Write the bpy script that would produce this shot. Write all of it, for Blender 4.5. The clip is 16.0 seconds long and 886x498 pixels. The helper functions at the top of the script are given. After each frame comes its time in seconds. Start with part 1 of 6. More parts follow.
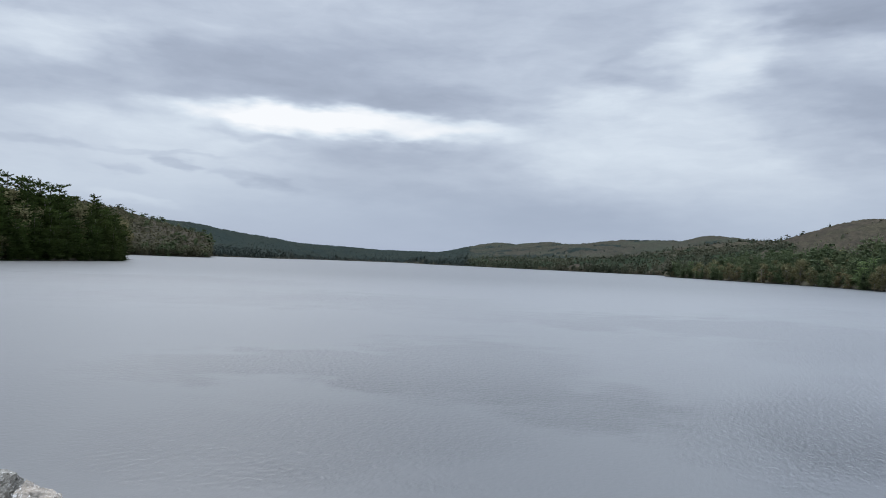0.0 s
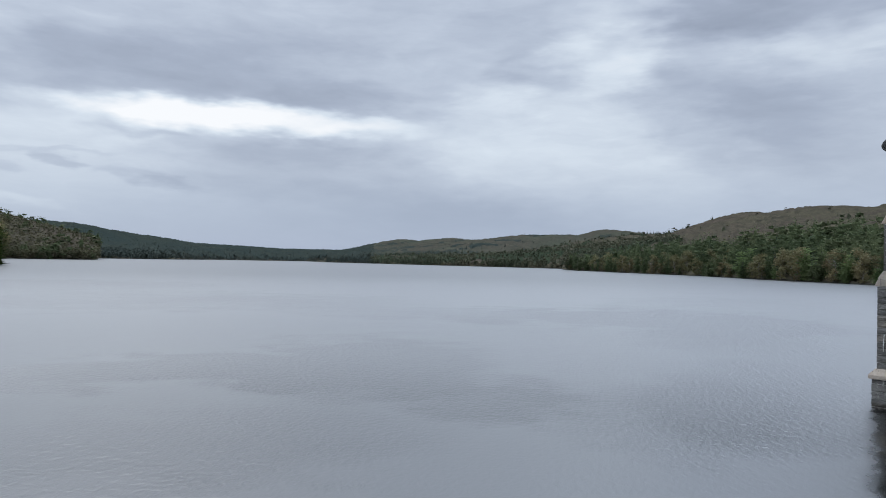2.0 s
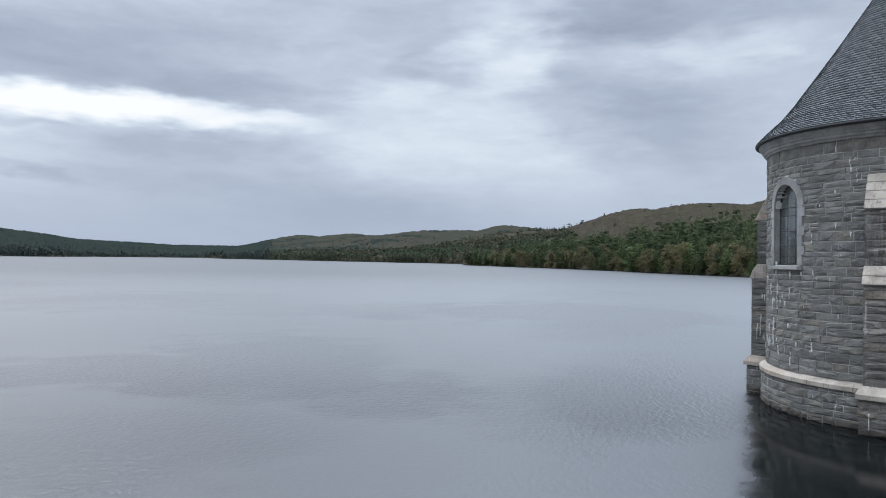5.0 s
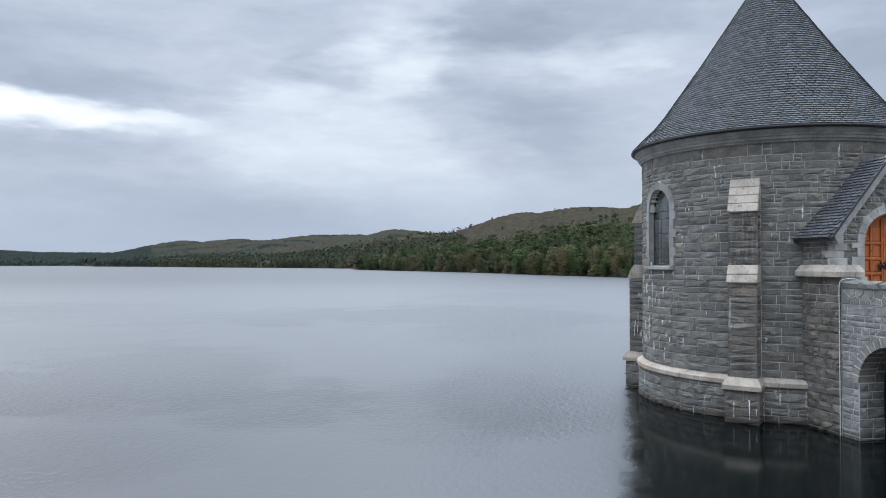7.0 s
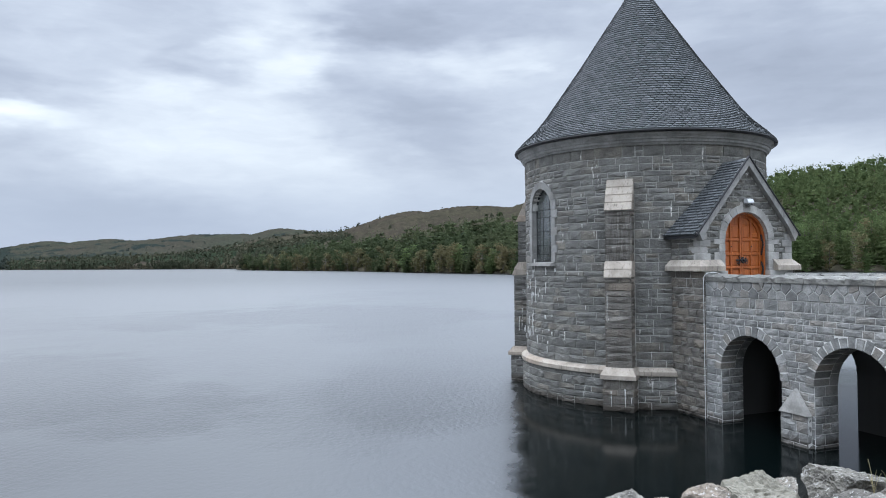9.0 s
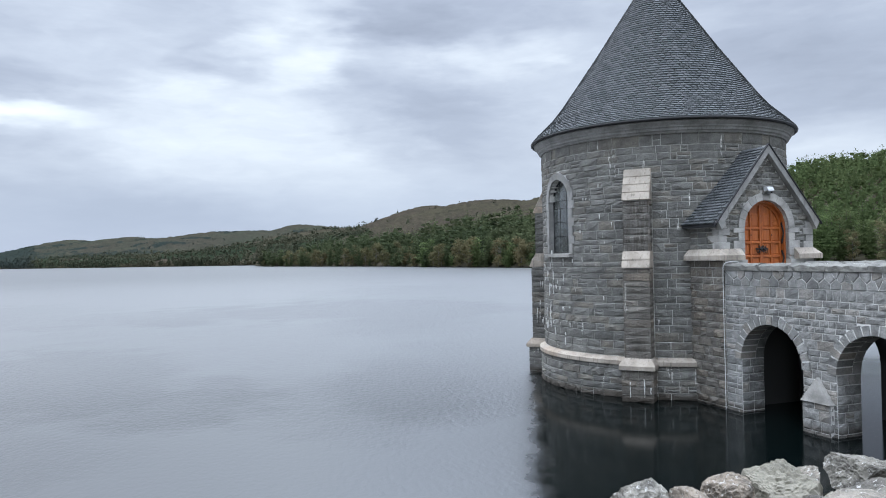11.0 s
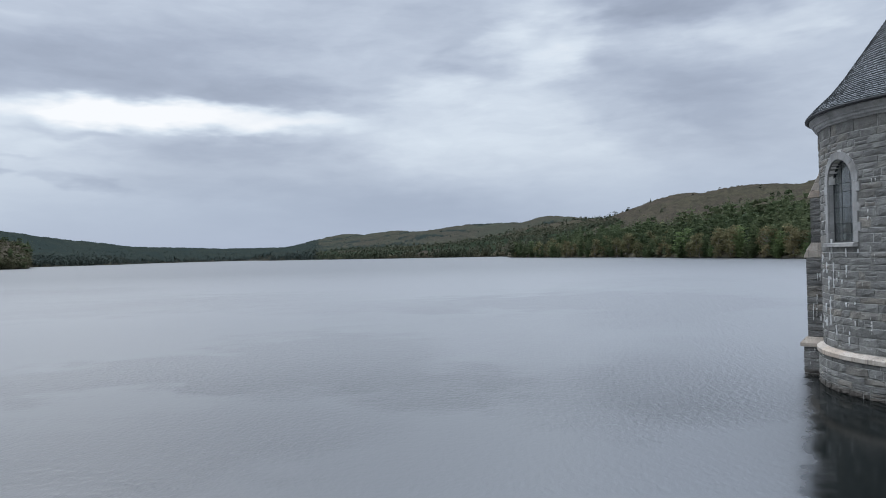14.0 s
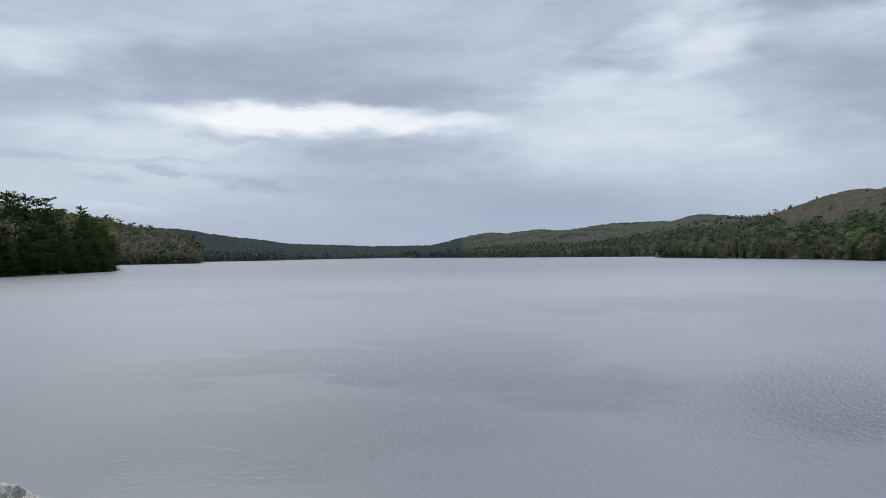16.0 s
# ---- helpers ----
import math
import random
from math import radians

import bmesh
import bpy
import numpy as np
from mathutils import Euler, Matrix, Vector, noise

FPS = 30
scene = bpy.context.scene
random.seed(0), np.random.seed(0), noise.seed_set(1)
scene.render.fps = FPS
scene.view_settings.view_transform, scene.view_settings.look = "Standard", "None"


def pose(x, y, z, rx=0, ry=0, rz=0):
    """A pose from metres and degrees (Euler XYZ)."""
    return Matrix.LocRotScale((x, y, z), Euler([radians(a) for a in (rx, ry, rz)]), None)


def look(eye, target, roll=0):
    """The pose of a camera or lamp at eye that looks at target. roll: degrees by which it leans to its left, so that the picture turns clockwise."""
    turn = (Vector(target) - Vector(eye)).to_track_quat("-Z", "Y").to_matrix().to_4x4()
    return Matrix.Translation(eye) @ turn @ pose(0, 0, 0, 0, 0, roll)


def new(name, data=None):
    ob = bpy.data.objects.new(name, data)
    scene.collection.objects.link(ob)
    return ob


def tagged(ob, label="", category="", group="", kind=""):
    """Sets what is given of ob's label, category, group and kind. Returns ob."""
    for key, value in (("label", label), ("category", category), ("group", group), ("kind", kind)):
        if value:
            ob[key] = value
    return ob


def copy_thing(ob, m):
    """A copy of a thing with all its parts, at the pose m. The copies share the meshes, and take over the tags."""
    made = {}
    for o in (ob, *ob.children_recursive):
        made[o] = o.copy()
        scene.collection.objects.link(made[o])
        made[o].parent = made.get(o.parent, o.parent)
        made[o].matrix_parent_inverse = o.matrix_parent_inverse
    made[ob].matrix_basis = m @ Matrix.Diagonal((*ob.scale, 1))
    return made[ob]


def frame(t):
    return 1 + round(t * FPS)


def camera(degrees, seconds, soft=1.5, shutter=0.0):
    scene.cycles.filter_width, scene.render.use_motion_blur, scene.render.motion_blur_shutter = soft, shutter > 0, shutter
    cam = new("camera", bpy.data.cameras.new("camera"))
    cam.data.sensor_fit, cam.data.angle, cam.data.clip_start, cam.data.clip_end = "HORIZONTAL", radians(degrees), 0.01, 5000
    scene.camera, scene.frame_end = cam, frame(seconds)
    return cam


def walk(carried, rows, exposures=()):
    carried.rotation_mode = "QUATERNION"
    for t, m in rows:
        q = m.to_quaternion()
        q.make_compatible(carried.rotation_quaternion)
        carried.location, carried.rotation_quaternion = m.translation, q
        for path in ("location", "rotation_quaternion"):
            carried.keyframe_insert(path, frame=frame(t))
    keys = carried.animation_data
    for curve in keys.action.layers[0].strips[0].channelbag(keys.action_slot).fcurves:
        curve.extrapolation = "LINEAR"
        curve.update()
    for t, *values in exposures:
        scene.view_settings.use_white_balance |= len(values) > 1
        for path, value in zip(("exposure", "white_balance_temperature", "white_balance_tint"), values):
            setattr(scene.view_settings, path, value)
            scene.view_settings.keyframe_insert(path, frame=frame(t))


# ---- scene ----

# ---------------------------------------------------------------- camera
# One standpoint on the crest of the dam, 5 m over the water; the camera only turns there.
EYE = 5.0
cam = camera(63.8, 16.0, soft=1.0)
ROWS = [
    (0.0, 91.094, -2.311, -0.044), (0.5, 91.233, -2.322, -2.264), (1.0, 91.289, -2.094, -4.247),
    (1.5, 91.220, -1.633, -6.052), (2.0, 91.072, -1.192, -7.808), (2.5, 90.942, -0.785, -9.604),
    (3.0, 90.863, -0.710, -11.123), (3.5, 90.947, -0.778, -12.274), (5.8, 90.98, -0.70, -18.680),
    (6.0, 91.068, -0.610, -19.616), (6.5, 91.154, -0.397, -22.113), (7.0, 91.269, -0.142, -24.538),
    (7.5, 91.336, 0.119, -26.930), (8.0, 91.337, 0.271, -29.319), (8.5, 91.290, 0.376, -31.572),
    (8.7, 91.234, 0.390, -32.406), (9.75, 91.000, 0.800, -34.900), (10.8, 90.749, 1.100, -32.980),
    (11.0, 90.698, 1.120, -32.071), (11.5, 90.634, 1.275, -29.208), (12.0, 90.509, 1.337, -25.696),
    (12.5, 90.358, 1.385, -21.988), (13.0, 90.323, 1.492, -18.402), (13.5, 90.319, 1.400, -15.174),
    (14.0, 90.415, 1.371, -12.125), (14.5, 90.510, 1.094, -9.135), (15.0, 90.611, 0.958, -6.129),
    (15.5, 90.599, 0.841, -3.284), (16.0, 90.524, 0.820, -0.694),
]
# the holder straightens up a little on the way out and eases back on the return
walk(cam, [(t, pose(-0.03, 0.03, EYE + 0.08, rx, ry, rz) if t < 9 else pose(-0.012 * (t < 10), 0.012 * (t < 10), EYE + 0.03 * (t < 10), rx, ry, rz)) for t, rx, ry, rz in ROWS],
     [(0.0, -0.07), (3.5, -0.05), (7.0, 0.10), (8.5, 0.20), (9.75, 0.27), (11.0, 0.27), (12.5, 0.15), (14.0, -0.06), (16.0, -0.11)])


# ---------------------------------------------------------------- node helpers
def link(tree, value, socket):
    if isinstance(value, bpy.types.NodeSocket):
        tree.links.new(value, socket)
    else:
        socket.default_value = value


def node(tree, kind, out=0, props=None, **ins):
    """A node; keyword names are input names (spaces as _) or i0, i1 for numbered inputs."""
    n = tree.nodes.new(kind)
    p = props or {}
    if "operation" in p:
        n.operation = p["operation"]
    if "use_clamp" in p:
        n.use_clamp = p["use_clamp"]
    if "rotation_type" in p:
        n.rotation_type = p["rotation_type"]
    if "sky_type" in p:
        n.sky_type, n.sun_disc, n.sun_elevation, n.sun_rotation = p["sky_type"], p["sun_disc"], p["sun_elevation"], p["sun_rotation"]
    for k, v in ins.items():
        s = n.inputs[int(k[1:])] if k[0] == "i" and k[1:].isdigit() else n.inputs[k.replace("_", " ")]
        link(tree, v, s)
    return n.outputs[out]


def math_(tree, op, a, b=0.0, c=0.0, clamp=False):
    return node(tree, "ShaderNodeMath", props={"operation": op, "use_clamp": clamp}, i0=a, i1=b, i2=c)


def noise_(tree, vec, scale, detail=4.0, rough=0.55, out="Fac", dist=0.0):
    n = tree.nodes.new("ShaderNodeTexNoise")
    link(tree, vec, n.inputs["Vector"])
    n.inputs["Scale"].default_value, n.inputs["Detail"].default_value = scale, detail
    n.inputs["Roughness"].default_value, n.inputs["Distortion"].default_value = rough, dist
    return n.outputs[out]


def ramp_(tree, fac, stops):
    n = tree.nodes.new("ShaderNodeValToRGB")
    link(tree, fac, n.inputs[0])
    e = n.color_ramp.elements
    while len(e) < len(stops):
        e.new(0.5)
    for el, (p, c) in zip(e, stops):
        el.position = p
        el.color = (c, c, c, 1) if isinstance(c, (int, float)) else (*c, 1)
    return n.outputs[0]


def mix_(tree, fac, a, b, blend="MIX"):
    n = tree.nodes.new("ShaderNodeMix")
    n.data_type, n.blend_type = "RGBA", blend
    link(tree, fac, n.inputs[0])
    for s, v in ((n.inputs[6], a), (n.inputs[7], b)):
        link(tree, (*v, 1) if isinstance(v, tuple) and len(v) == 3 else v, s)
    return n.outputs[2]


def stretch(tree, vec, s):
    return node(tree, "ShaderNodeVectorMath", props={"operation": "MULTIPLY"}, i0=vec, i1=s)


def material(name):
    m = bpy.data.materials.new(name)
    m.use_nodes = True
    t = m.node_tree
    return m, t, t.nodes["Principled BSDF"], t.nodes.new("ShaderNodeNewGeometry").outputs["Position"]


# ---------------------------------------------------------------- sky and sun
world = bpy.data.worlds.new("overcast_sky")
scene.world = world
world.use_nodes = True
wt = world.node_tree
bg = wt.nodes["Background"]
SUN_AZ, SUN_EL = radians(-20), radians(48)
sky = node(wt, "ShaderNodeTexSky", props={"sky_type": "NISHITA", "sun_disc": False, "sun_elevation": SUN_EL, "sun_rotation": SUN_AZ})
way = wt.nodes.new("ShaderNodeTexCoord").outputs["Generated"]
sep = wt.nodes.new("ShaderNodeSeparateXYZ")
link(wt, way, sep.inputs[0])
wx, wy, wz = sep.outputs
up = math_(wt, "ADD", math_(wt, "MAXIMUM", wz, 0.0), 0.34)
flat = wt.nodes.new("ShaderNodeCombineXYZ")
link(wt, math_(wt, "DIVIDE", wx, up), flat.inputs[0])
link(wt, math_(wt, "DIVIDE", wy, up), flat.inputs[1])
sheet = flat.outputs[0]
# layered stratocumulus on a flat sheet overhead
warp = noise_(wt, stretch(wt, sheet, (0.55, 0.8, 1)), 1.0, 3, out="Color")
sheet2 = node(wt, "ShaderNodeVectorMath", props={"operation": "MULTIPLY_ADD"}, i0=warp, i1=(0.9, 0.9, 0), i2=sheet)
big = noise_(wt, stretch(wt, sheet2, (1.0, 1.35, 1)), 1.0, 4, 0.5)
fine = noise_(wt, stretch(wt, sheet2, (3.4, 4.6, 1)), 1.0, 5, 0.55)
cover = math_(wt, "ADD", math_(wt, "MULTIPLY", big, 0.72), math_(wt, "MULTIPLY", fine, 0.28))
# cloud bearings and elevations in degrees, ragged by noise at two scales
az = math_(wt, "MULTIPLY", math_(wt, "ARCTAN2", wx, wy), 57.2958)
el = math_(wt, "MULTIPLY", math_(wt, "ARCSINE", wz), 57.2958)
dome = wt.nodes.new("ShaderNodeCombineXYZ")
link(wt, math_(wt, "MULTIPLY", az, 0.1), dome.inputs[0])
link(wt, math_(wt, "MULTIPLY", el, 0.32), dome.inputs[1])
deg = dome.outputs[0]
wob = wt.nodes.new("ShaderNodeSeparateXYZ")
link(wt, noise_(wt, deg, 2.6, 3, 0.5, out="Color"), wob.inputs[0])
azw = math_(wt, "ADD", az, math_(wt, "MULTIPLY_ADD", wob.outputs[0], 7.0, -3.5))
elw = math_(wt, "ADD", el, math_(wt, "MULTIPLY_ADD", wob.outputs[1], 2.0, -1.0))
# the cloud deck: bearing, elevation, half width, half height, tilt (degrees), softness, strength
OPENINGS = [
    (-8.3, 10.8, 12.3, 1.09, -0.7, 0.5, 0.36), (-12.3, 10.9, 7.7, 0.82, 0.3, 0.8, 0.1), (-20.2, 9.4, 11.8, 1.55, 0.3, 0.8, 0.12),
    (-30.2, 14.5, 6.8, 1.55, 6.3, 0.8, 0.2), (-25.1, 5.4, 11.8, 2.73, 2.3, 0.9, 0.11), (12.6, 13.3, 4.1, 1.09, 14.3, 0.8, 0.09),
    (17.1, 16.8, 3.4, 1.55, 22.3, 0.8, 0.15), (21.3, 14.9, 3.9, 1.36, 12.3, 0.7, 0.17), (15.6, 9.3, 15.0, 5.0, -13.3, 0.45, 0.13),
    (28.6, 10.5, 2.7, 1.82, -30.4, 0.8, 0.06), (36.0, 15.6, 6.8, 1.55, 3.6, 0.8, 0.14), (21.6, 17.9, 3.9, 3.41, 27.1, 0.9, 0.09),
    (62.1, 7.4, 5.9, 1.64, -0.4, 0.8, 0.12), (40.5, 15.2, 1.4, 0.55, -0.4, 0.8, 0.07),
]
BASES = [
    (-7.1, 13.3, 15.0, 1.73, -3.7, 0.7, -0.17), (-21.7, 14.8, 19.1, 1.18, 4.3, 0.9, -0.08), (-27.2, 11.6, 10.9, 1.55, 2.3, 0.9, -0.1),
    (-4.5, 16.5, 13.6, 1.36, 2.3, 0.9, -0.05), (-4.1, 8.1, 8.6, 1.18, 0.3, 0.7, -0.12), (-6.3, 5.8, 7.7, 1.0, -0.7, 0.8, -0.08),
    (28.8, 18.2, 5.5, 1.64, -1.7, 0.7, -0.14), (30.4, 10.1, 5.0, 3.18, -17.7, 0.8, -0.1), (33.3, 19.1, 11.4, 2.09, -4.4, 0.8, -0.16),
    (30.5, 13.6, 9.5, 1.82, -6.4, 0.8, -0.1), (35.9, 9.8, 5.9, 2.73, -30.4, 0.9, -0.07), (60.1, 13.6, 10.9, 5.0, -6.4, 0.9, -0.19),
    (9.0, 14.1, 9.1, 2.27, 5.6, 0.9, -0.06), (9.4, 4.0, 15.0, 2.5, 2.1, 0.9, -0.14),
]
WISPS = [
    (-21.1, 6.6, 1.9, 0.5, 0.3, 0.4, -0.13), (-21.3, 7.3, 4.1, 0.18, 2.3, 0.7, -0.07), (-24.2, 5.8, 1.8, 0.27, -7.7, 0.7, -0.08),
    (-15.1, 5.9, 3.2, 0.45, -9.7, 0.6, -0.09), (-14.0, 5.4, 2.0, 0.27, -1.7, 0.6, -0.06), (-29.5, 7.5, 3.6, 0.27, -3.7, 0.8, -0.08),
    (-15.0, 9.2, 3.6, 0.36, -0.7, 0.8, -0.1), (-2.1, 9.1, 2.7, 0.27, -1.7, 0.8, -0.06), (-23.9, 3.9, 2.7, 0.36, -5.7, 0.8, 0.1),
    (17.2, 17.9, 2.3, 0.64, 3.6, 0.7, -0.08), (26.5, 17.3, 2.7, 0.91, 10.7, 0.8, -0.08), (14.7, 14.3, 2.7, 0.91, -3.3, 0.8, -0.08),
    (14.4, 15.6, 2.7, 1.18, 8.3, 0.8, -0.08),
]


def smooth_between(tree, value, a, b):
    """0 at a and 1 at b, eased."""
    n = tree.nodes.new("ShaderNodeMapRange")
    n.interpolation_type = "SMOOTHSTEP"
    link(tree, value, n.inputs["Value"])
    n.inputs["From Min"].default_value, n.inputs["From Max"].default_value = a, b
    return n.outputs[0]


extra = 0.0
for a0, e0, wa, we, tilt, soft_, amp in OPENINGS + BASES + WISPS:
    ct, st = math.cos(radians(tilt)), math.sin(radians(tilt))
    da, de = math_(wt, "SUBTRACT", azw, a0), math_(wt, "SUBTRACT", elw, e0)
    u_ = math_(wt, "MULTIPLY_ADD", da, ct / wa, math_(wt, "MULTIPLY", de, st / wa))
    v_ = math_(wt, "MULTIPLY_ADD", da, -st / we, math_(wt, "MULTIPLY", de, ct / we))
    rho = math_(wt, "SQRT", math_(wt, "MULTIPLY_ADD", u_, u_, math_(wt, "MULTIPLY", v_, v_)))
    extra = math_(wt, "MULTIPLY_ADD", smooth_between(wt, rho, 1.0 + soft_ * 0.8, 1.0 - soft_), amp, extra)
# billows: long flat rolls, then finer shreds, calmer near the horizon
warped = node(wt, "ShaderNodeVectorMath", props={"operation": "MULTIPLY_ADD"}, i0=noise_(wt, deg, 1.1, 4, 0.6, out="Color"), i1=(0.7, 0.5, 0), i2=deg)
rolls = noise_(wt, stretch(wt, warped, (0.8, 1.0, 1)), 1.0, 6, 0.6)
shreds = noise_(wt, stretch(wt, warped, (2.6, 2.4, 1)), 1.0, 4, 0.55)
fibre = noise_(wt, stretch(wt, warped, (5.0, 14.0, 1)), 1.0, 4, 0.6)
calmer = ramp_(wt, math_(wt, "DIVIDE", el, 30.0), [(0.05, 0.30), (0.36, 1.0)])
billow = math_(wt, "MULTIPLY_ADD", math_(wt, "SUBTRACT", rolls, 0.5), 0.31, math_(wt, "MULTIPLY", math_(wt, "SUBTRACT", shreds, 0.5), 0.15))
billow = math_(wt, "MULTIPLY_ADD", math_(wt, "SUBTRACT", fibre, 0.5), 0.015, billow)
cover = math_(wt, "MULTIPLY_ADD", math_(wt, "SUBTRACT", cover, 0.5), smooth_between(wt, el, 14.0, 26.0), math_(wt, "MULTIPLY_ADD", billow, calmer, 0.5))
tone = math_(wt, "ADD", math_(wt, "MULTIPLY_ADD", cover, 1.0, 0.03), extra)
cloud = ramp_(wt, tone, [(0.20, (0.29, 0.337, 0.432)), (0.40, (0.405, 0.465, 0.58)), (0.55, (0.53, 0.60, 0.715)),
                         (0.72, (0.71, 0.79, 0.885)), (0.95, (0.98, 1.0, 1.03))])
low = math_(wt, "SMOOTH_MIN", 1.0, math_(wt, "MULTIPLY", math_(wt, "MAXIMUM", el, 0.0), 0.14), 0.3)
veil = mix_(wt, math_(wt, "MULTIPLY_ADD", low, 0.70, 0.30, clamp=True), (0.335, 0.425, 0.60), cloud)
sheer = mix_(wt, 0.94, stretch(wt, sky, (0.1, 0.1, 0.1)), veil)
# an overcast sky is brighter towards the zenith, boosted here to light the scene
lift = math_(wt, "MULTIPLY_ADD", math_(wt, "MAXIMUM", math_(wt, "SUBTRACT", wz, 0.46), 0.0), 16.5, 1.0)
# unseen bright patch added high north-east over the far shore to brighten the water
da = math_(wt, "POWER", math_(wt, "ABSOLUTE", math_(wt, "DIVIDE", math_(wt, "SUBTRACT", az, 36.0), 28.0)), 2.0)
de = math_(wt, "POWER", math_(wt, "ABSOLUTE", math_(wt, "DIVIDE", math_(wt, "SUBTRACT", el, 46.0), 11.0)), 2.0)
lift = math_(wt, "MULTIPLY_ADD", math_(wt, "EXPONENT", math_(wt, "MULTIPLY", math_(wt, "ADD", da, de), -1.0)), 7.0, lift)
# and a second added patch to the north-west
da = math_(wt, "POWER", math_(wt, "ABSOLUTE", math_(wt, "DIVIDE", math_(wt, "SUBTRACT", az, -32.0), 20.0)), 2.0)
lift = math_(wt, "MULTIPLY_ADD", math_(wt, "EXPONENT", math_(wt, "MULTIPLY", math_(wt, "ADD", da, de), -1.0)), 0.8, lift)
link(wt, node(wt, "ShaderNodeVectorMath", props={"operation": "SCALE"}, i0=sheer, Scale=lift), bg.inputs[0])
bg.inputs[1].default_value = 1.02

sun_data = bpy.data.lights.new("sun", "SUN")
sun_data.energy, sun_data.angle, sun_data.color = 0.6, radians(25), (1.0, 0.96, 0.9)
sun = new("sun", sun_data)
sun.matrix_world = look((0, 0, 0), (-math.sin(SUN_AZ) * math.cos(SUN_EL), -math.cos(SUN_AZ) * math.cos(SUN_EL), -math.sin(SUN_EL)))


# ---------------------------------------------------------------- materials
def masonry_mat(name, dark, light, warm, grain=1.0, rough=0.88, bump=1.0, white=0.0, damp=0.0, lichen=False, drip=0.0, warm_from=0.72):
    """Rock-faced stone: tone from stone to stone, mottling, grain, lime streaks, a wet foot near the water."""
    m, t, b, pos = material(name)
    rnd = math_(t, "FRACT", math_(t, "ADD", t.nodes.new("ShaderNodeObjectInfo").outputs["Random"], t.nodes.new("ShaderNodeNewGeometry").outputs["Random Per Island"]))
    c = mix_(t, rnd, dark, light)
    hue = math_(t, "FRACT", math_(t, "MULTIPLY", rnd, 7.31))
    c = mix_(t, ramp_(t, hue, [(warm_from, 0.0), (1.0, 0.55)]), c, warm)
    blot = noise_(t, pos, 2.2 * grain, 5, 0.6)
    c = mix_(t, ramp_(t, blot, [(0.34, 0.7), (0.58, 0.0)]), c, tuple(x * 0.5 for x in dark))
    fleck = noise_(t, pos, 26 * grain, 6, 0.7)
    c = mix_(t, 0.15 + 0.4 * min(bump, 1.0), c, ramp_(t, fleck, [(0.3, 0.22), (0.5, 0.5), (0.72, 0.85)]), "OVERLAY")
    # split faces: sharp ridges; shade of the hollows is darkened into the colour
    ridge = noise_(t, pos, 4.6 * grain, 4, 0.55, dist=0.4)
    facet = node(t, "ShaderNodeTexVoronoi", out="Distance", props={"feature": "F1"}, Vector=stretch(t, pos, (1, 1, 1.6)), Scale=9.0 * grain)
    chip = math_(t, "ADD", math_(t, "MULTIPLY_ADD", math_(t, "ABSOLUTE", math_(t, "SUBTRACT", ridge, 0.5)), 1.7, math_(t, "MULTIPLY", facet, 0.35)), math_(t, "MULTIPLY", fleck, 0.35))
    c = mix_(t, ramp_(t, chip, [(0.20, 0.45 * min(bump, 1.0)), (0.33, 0.0)]), c, tuple(x * 0.35 for x in dark))
    if drip:
        run = noise_(t, stretch(t, pos, (13, 13, 0.8)), 1.0, 4, 0.7)
        c = mix_(t, ramp_(t, run, [(0.56 if drip < 0.7 else 0.44, 0.0), (0.66 if drip < 0.7 else 0.56, drip)]), c, (0.060, 0.052, 0.043))
    if white:
        streak = noise_(t, stretch(t, pos, (5, 5, 0.7)), 1.0, 5, 0.7)
        patch = noise_(t, pos, 0.45, 2, 0.5)
        w = math_(t, "MULTIPLY", ramp_(t, streak, [(0.645, 0.0), (0.68, 1.0)]), ramp_(t, patch, [(0.50 if white < 1 else 0.30, 0.0), (0.60 if white < 1 else 0.42, min(white, 1.0))]))
        c = mix_(t, w, c, (0.62, 0.60, 0.56))
    if lichen:
        spot = noise_(t, pos, 11.0, 4, 0.75, dist=0.8)
        c = mix_(t, ramp_(t, spot, [(0.58, 0.0), (0.66, 0.75)]), c, (0.50, 0.49, 0.46))
    if damp:
        z = t.nodes.new("ShaderNodeSeparateXYZ")
        link(t, pos, z.inputs[0])
        h = math_(t, "MULTIPLY_ADD", noise_(t, stretch(t, pos, (1.2, 1.2, 0.3)), 1.0, 3), -0.25, z.outputs[2])
        wet = ramp_(t, h, [(0.0, damp), (0.16, 0.0)])
        c = mix_(t, wet, c, (0.055, 0.045, 0.035))
    link(t, c, b.inputs["Base Color"])
    b.inputs["Roughness"].default_value = rough
    b.inputs["Specular IOR Level"].default_value = 0.3
    link(t, node(t, "ShaderNodeBump", Strength=bump * 0.7, Distance=0.045, Height=chip), b.inputs["Normal"])
    return m


def plain_mat(name, colour, rough, metal=0.0, vary=0.25, scale=12.0, bump=0.1, along=(1, 1, 1)):
    m, t, b, pos = material(name)
    v = stretch(t, pos, along)
    f = noise_(t, v, scale, 5, 0.6)
    f2 = noise_(t, v, scale * 0.13, 3, 0.5)
    c = mix_(t, ramp_(t, f, [(0.3, vary), (0.7, 0.0)]), colour, tuple(x * 0.5 for x in colour))
    c = mix_(t, ramp_(t, f2, [(0.35, vary), (0.65, 0.0)]), c, tuple(x * 0.65 for x in colour))
    link(t, c, b.inputs["Base Color"])
    b.inputs["Roughness"].default_value, b.inputs["Metallic"].default_value = rough, metal
    link(t, node(t, "ShaderNodeBump", Strength=bump, Distance=0.01, Height=f), b.inputs["Normal"])
    return m


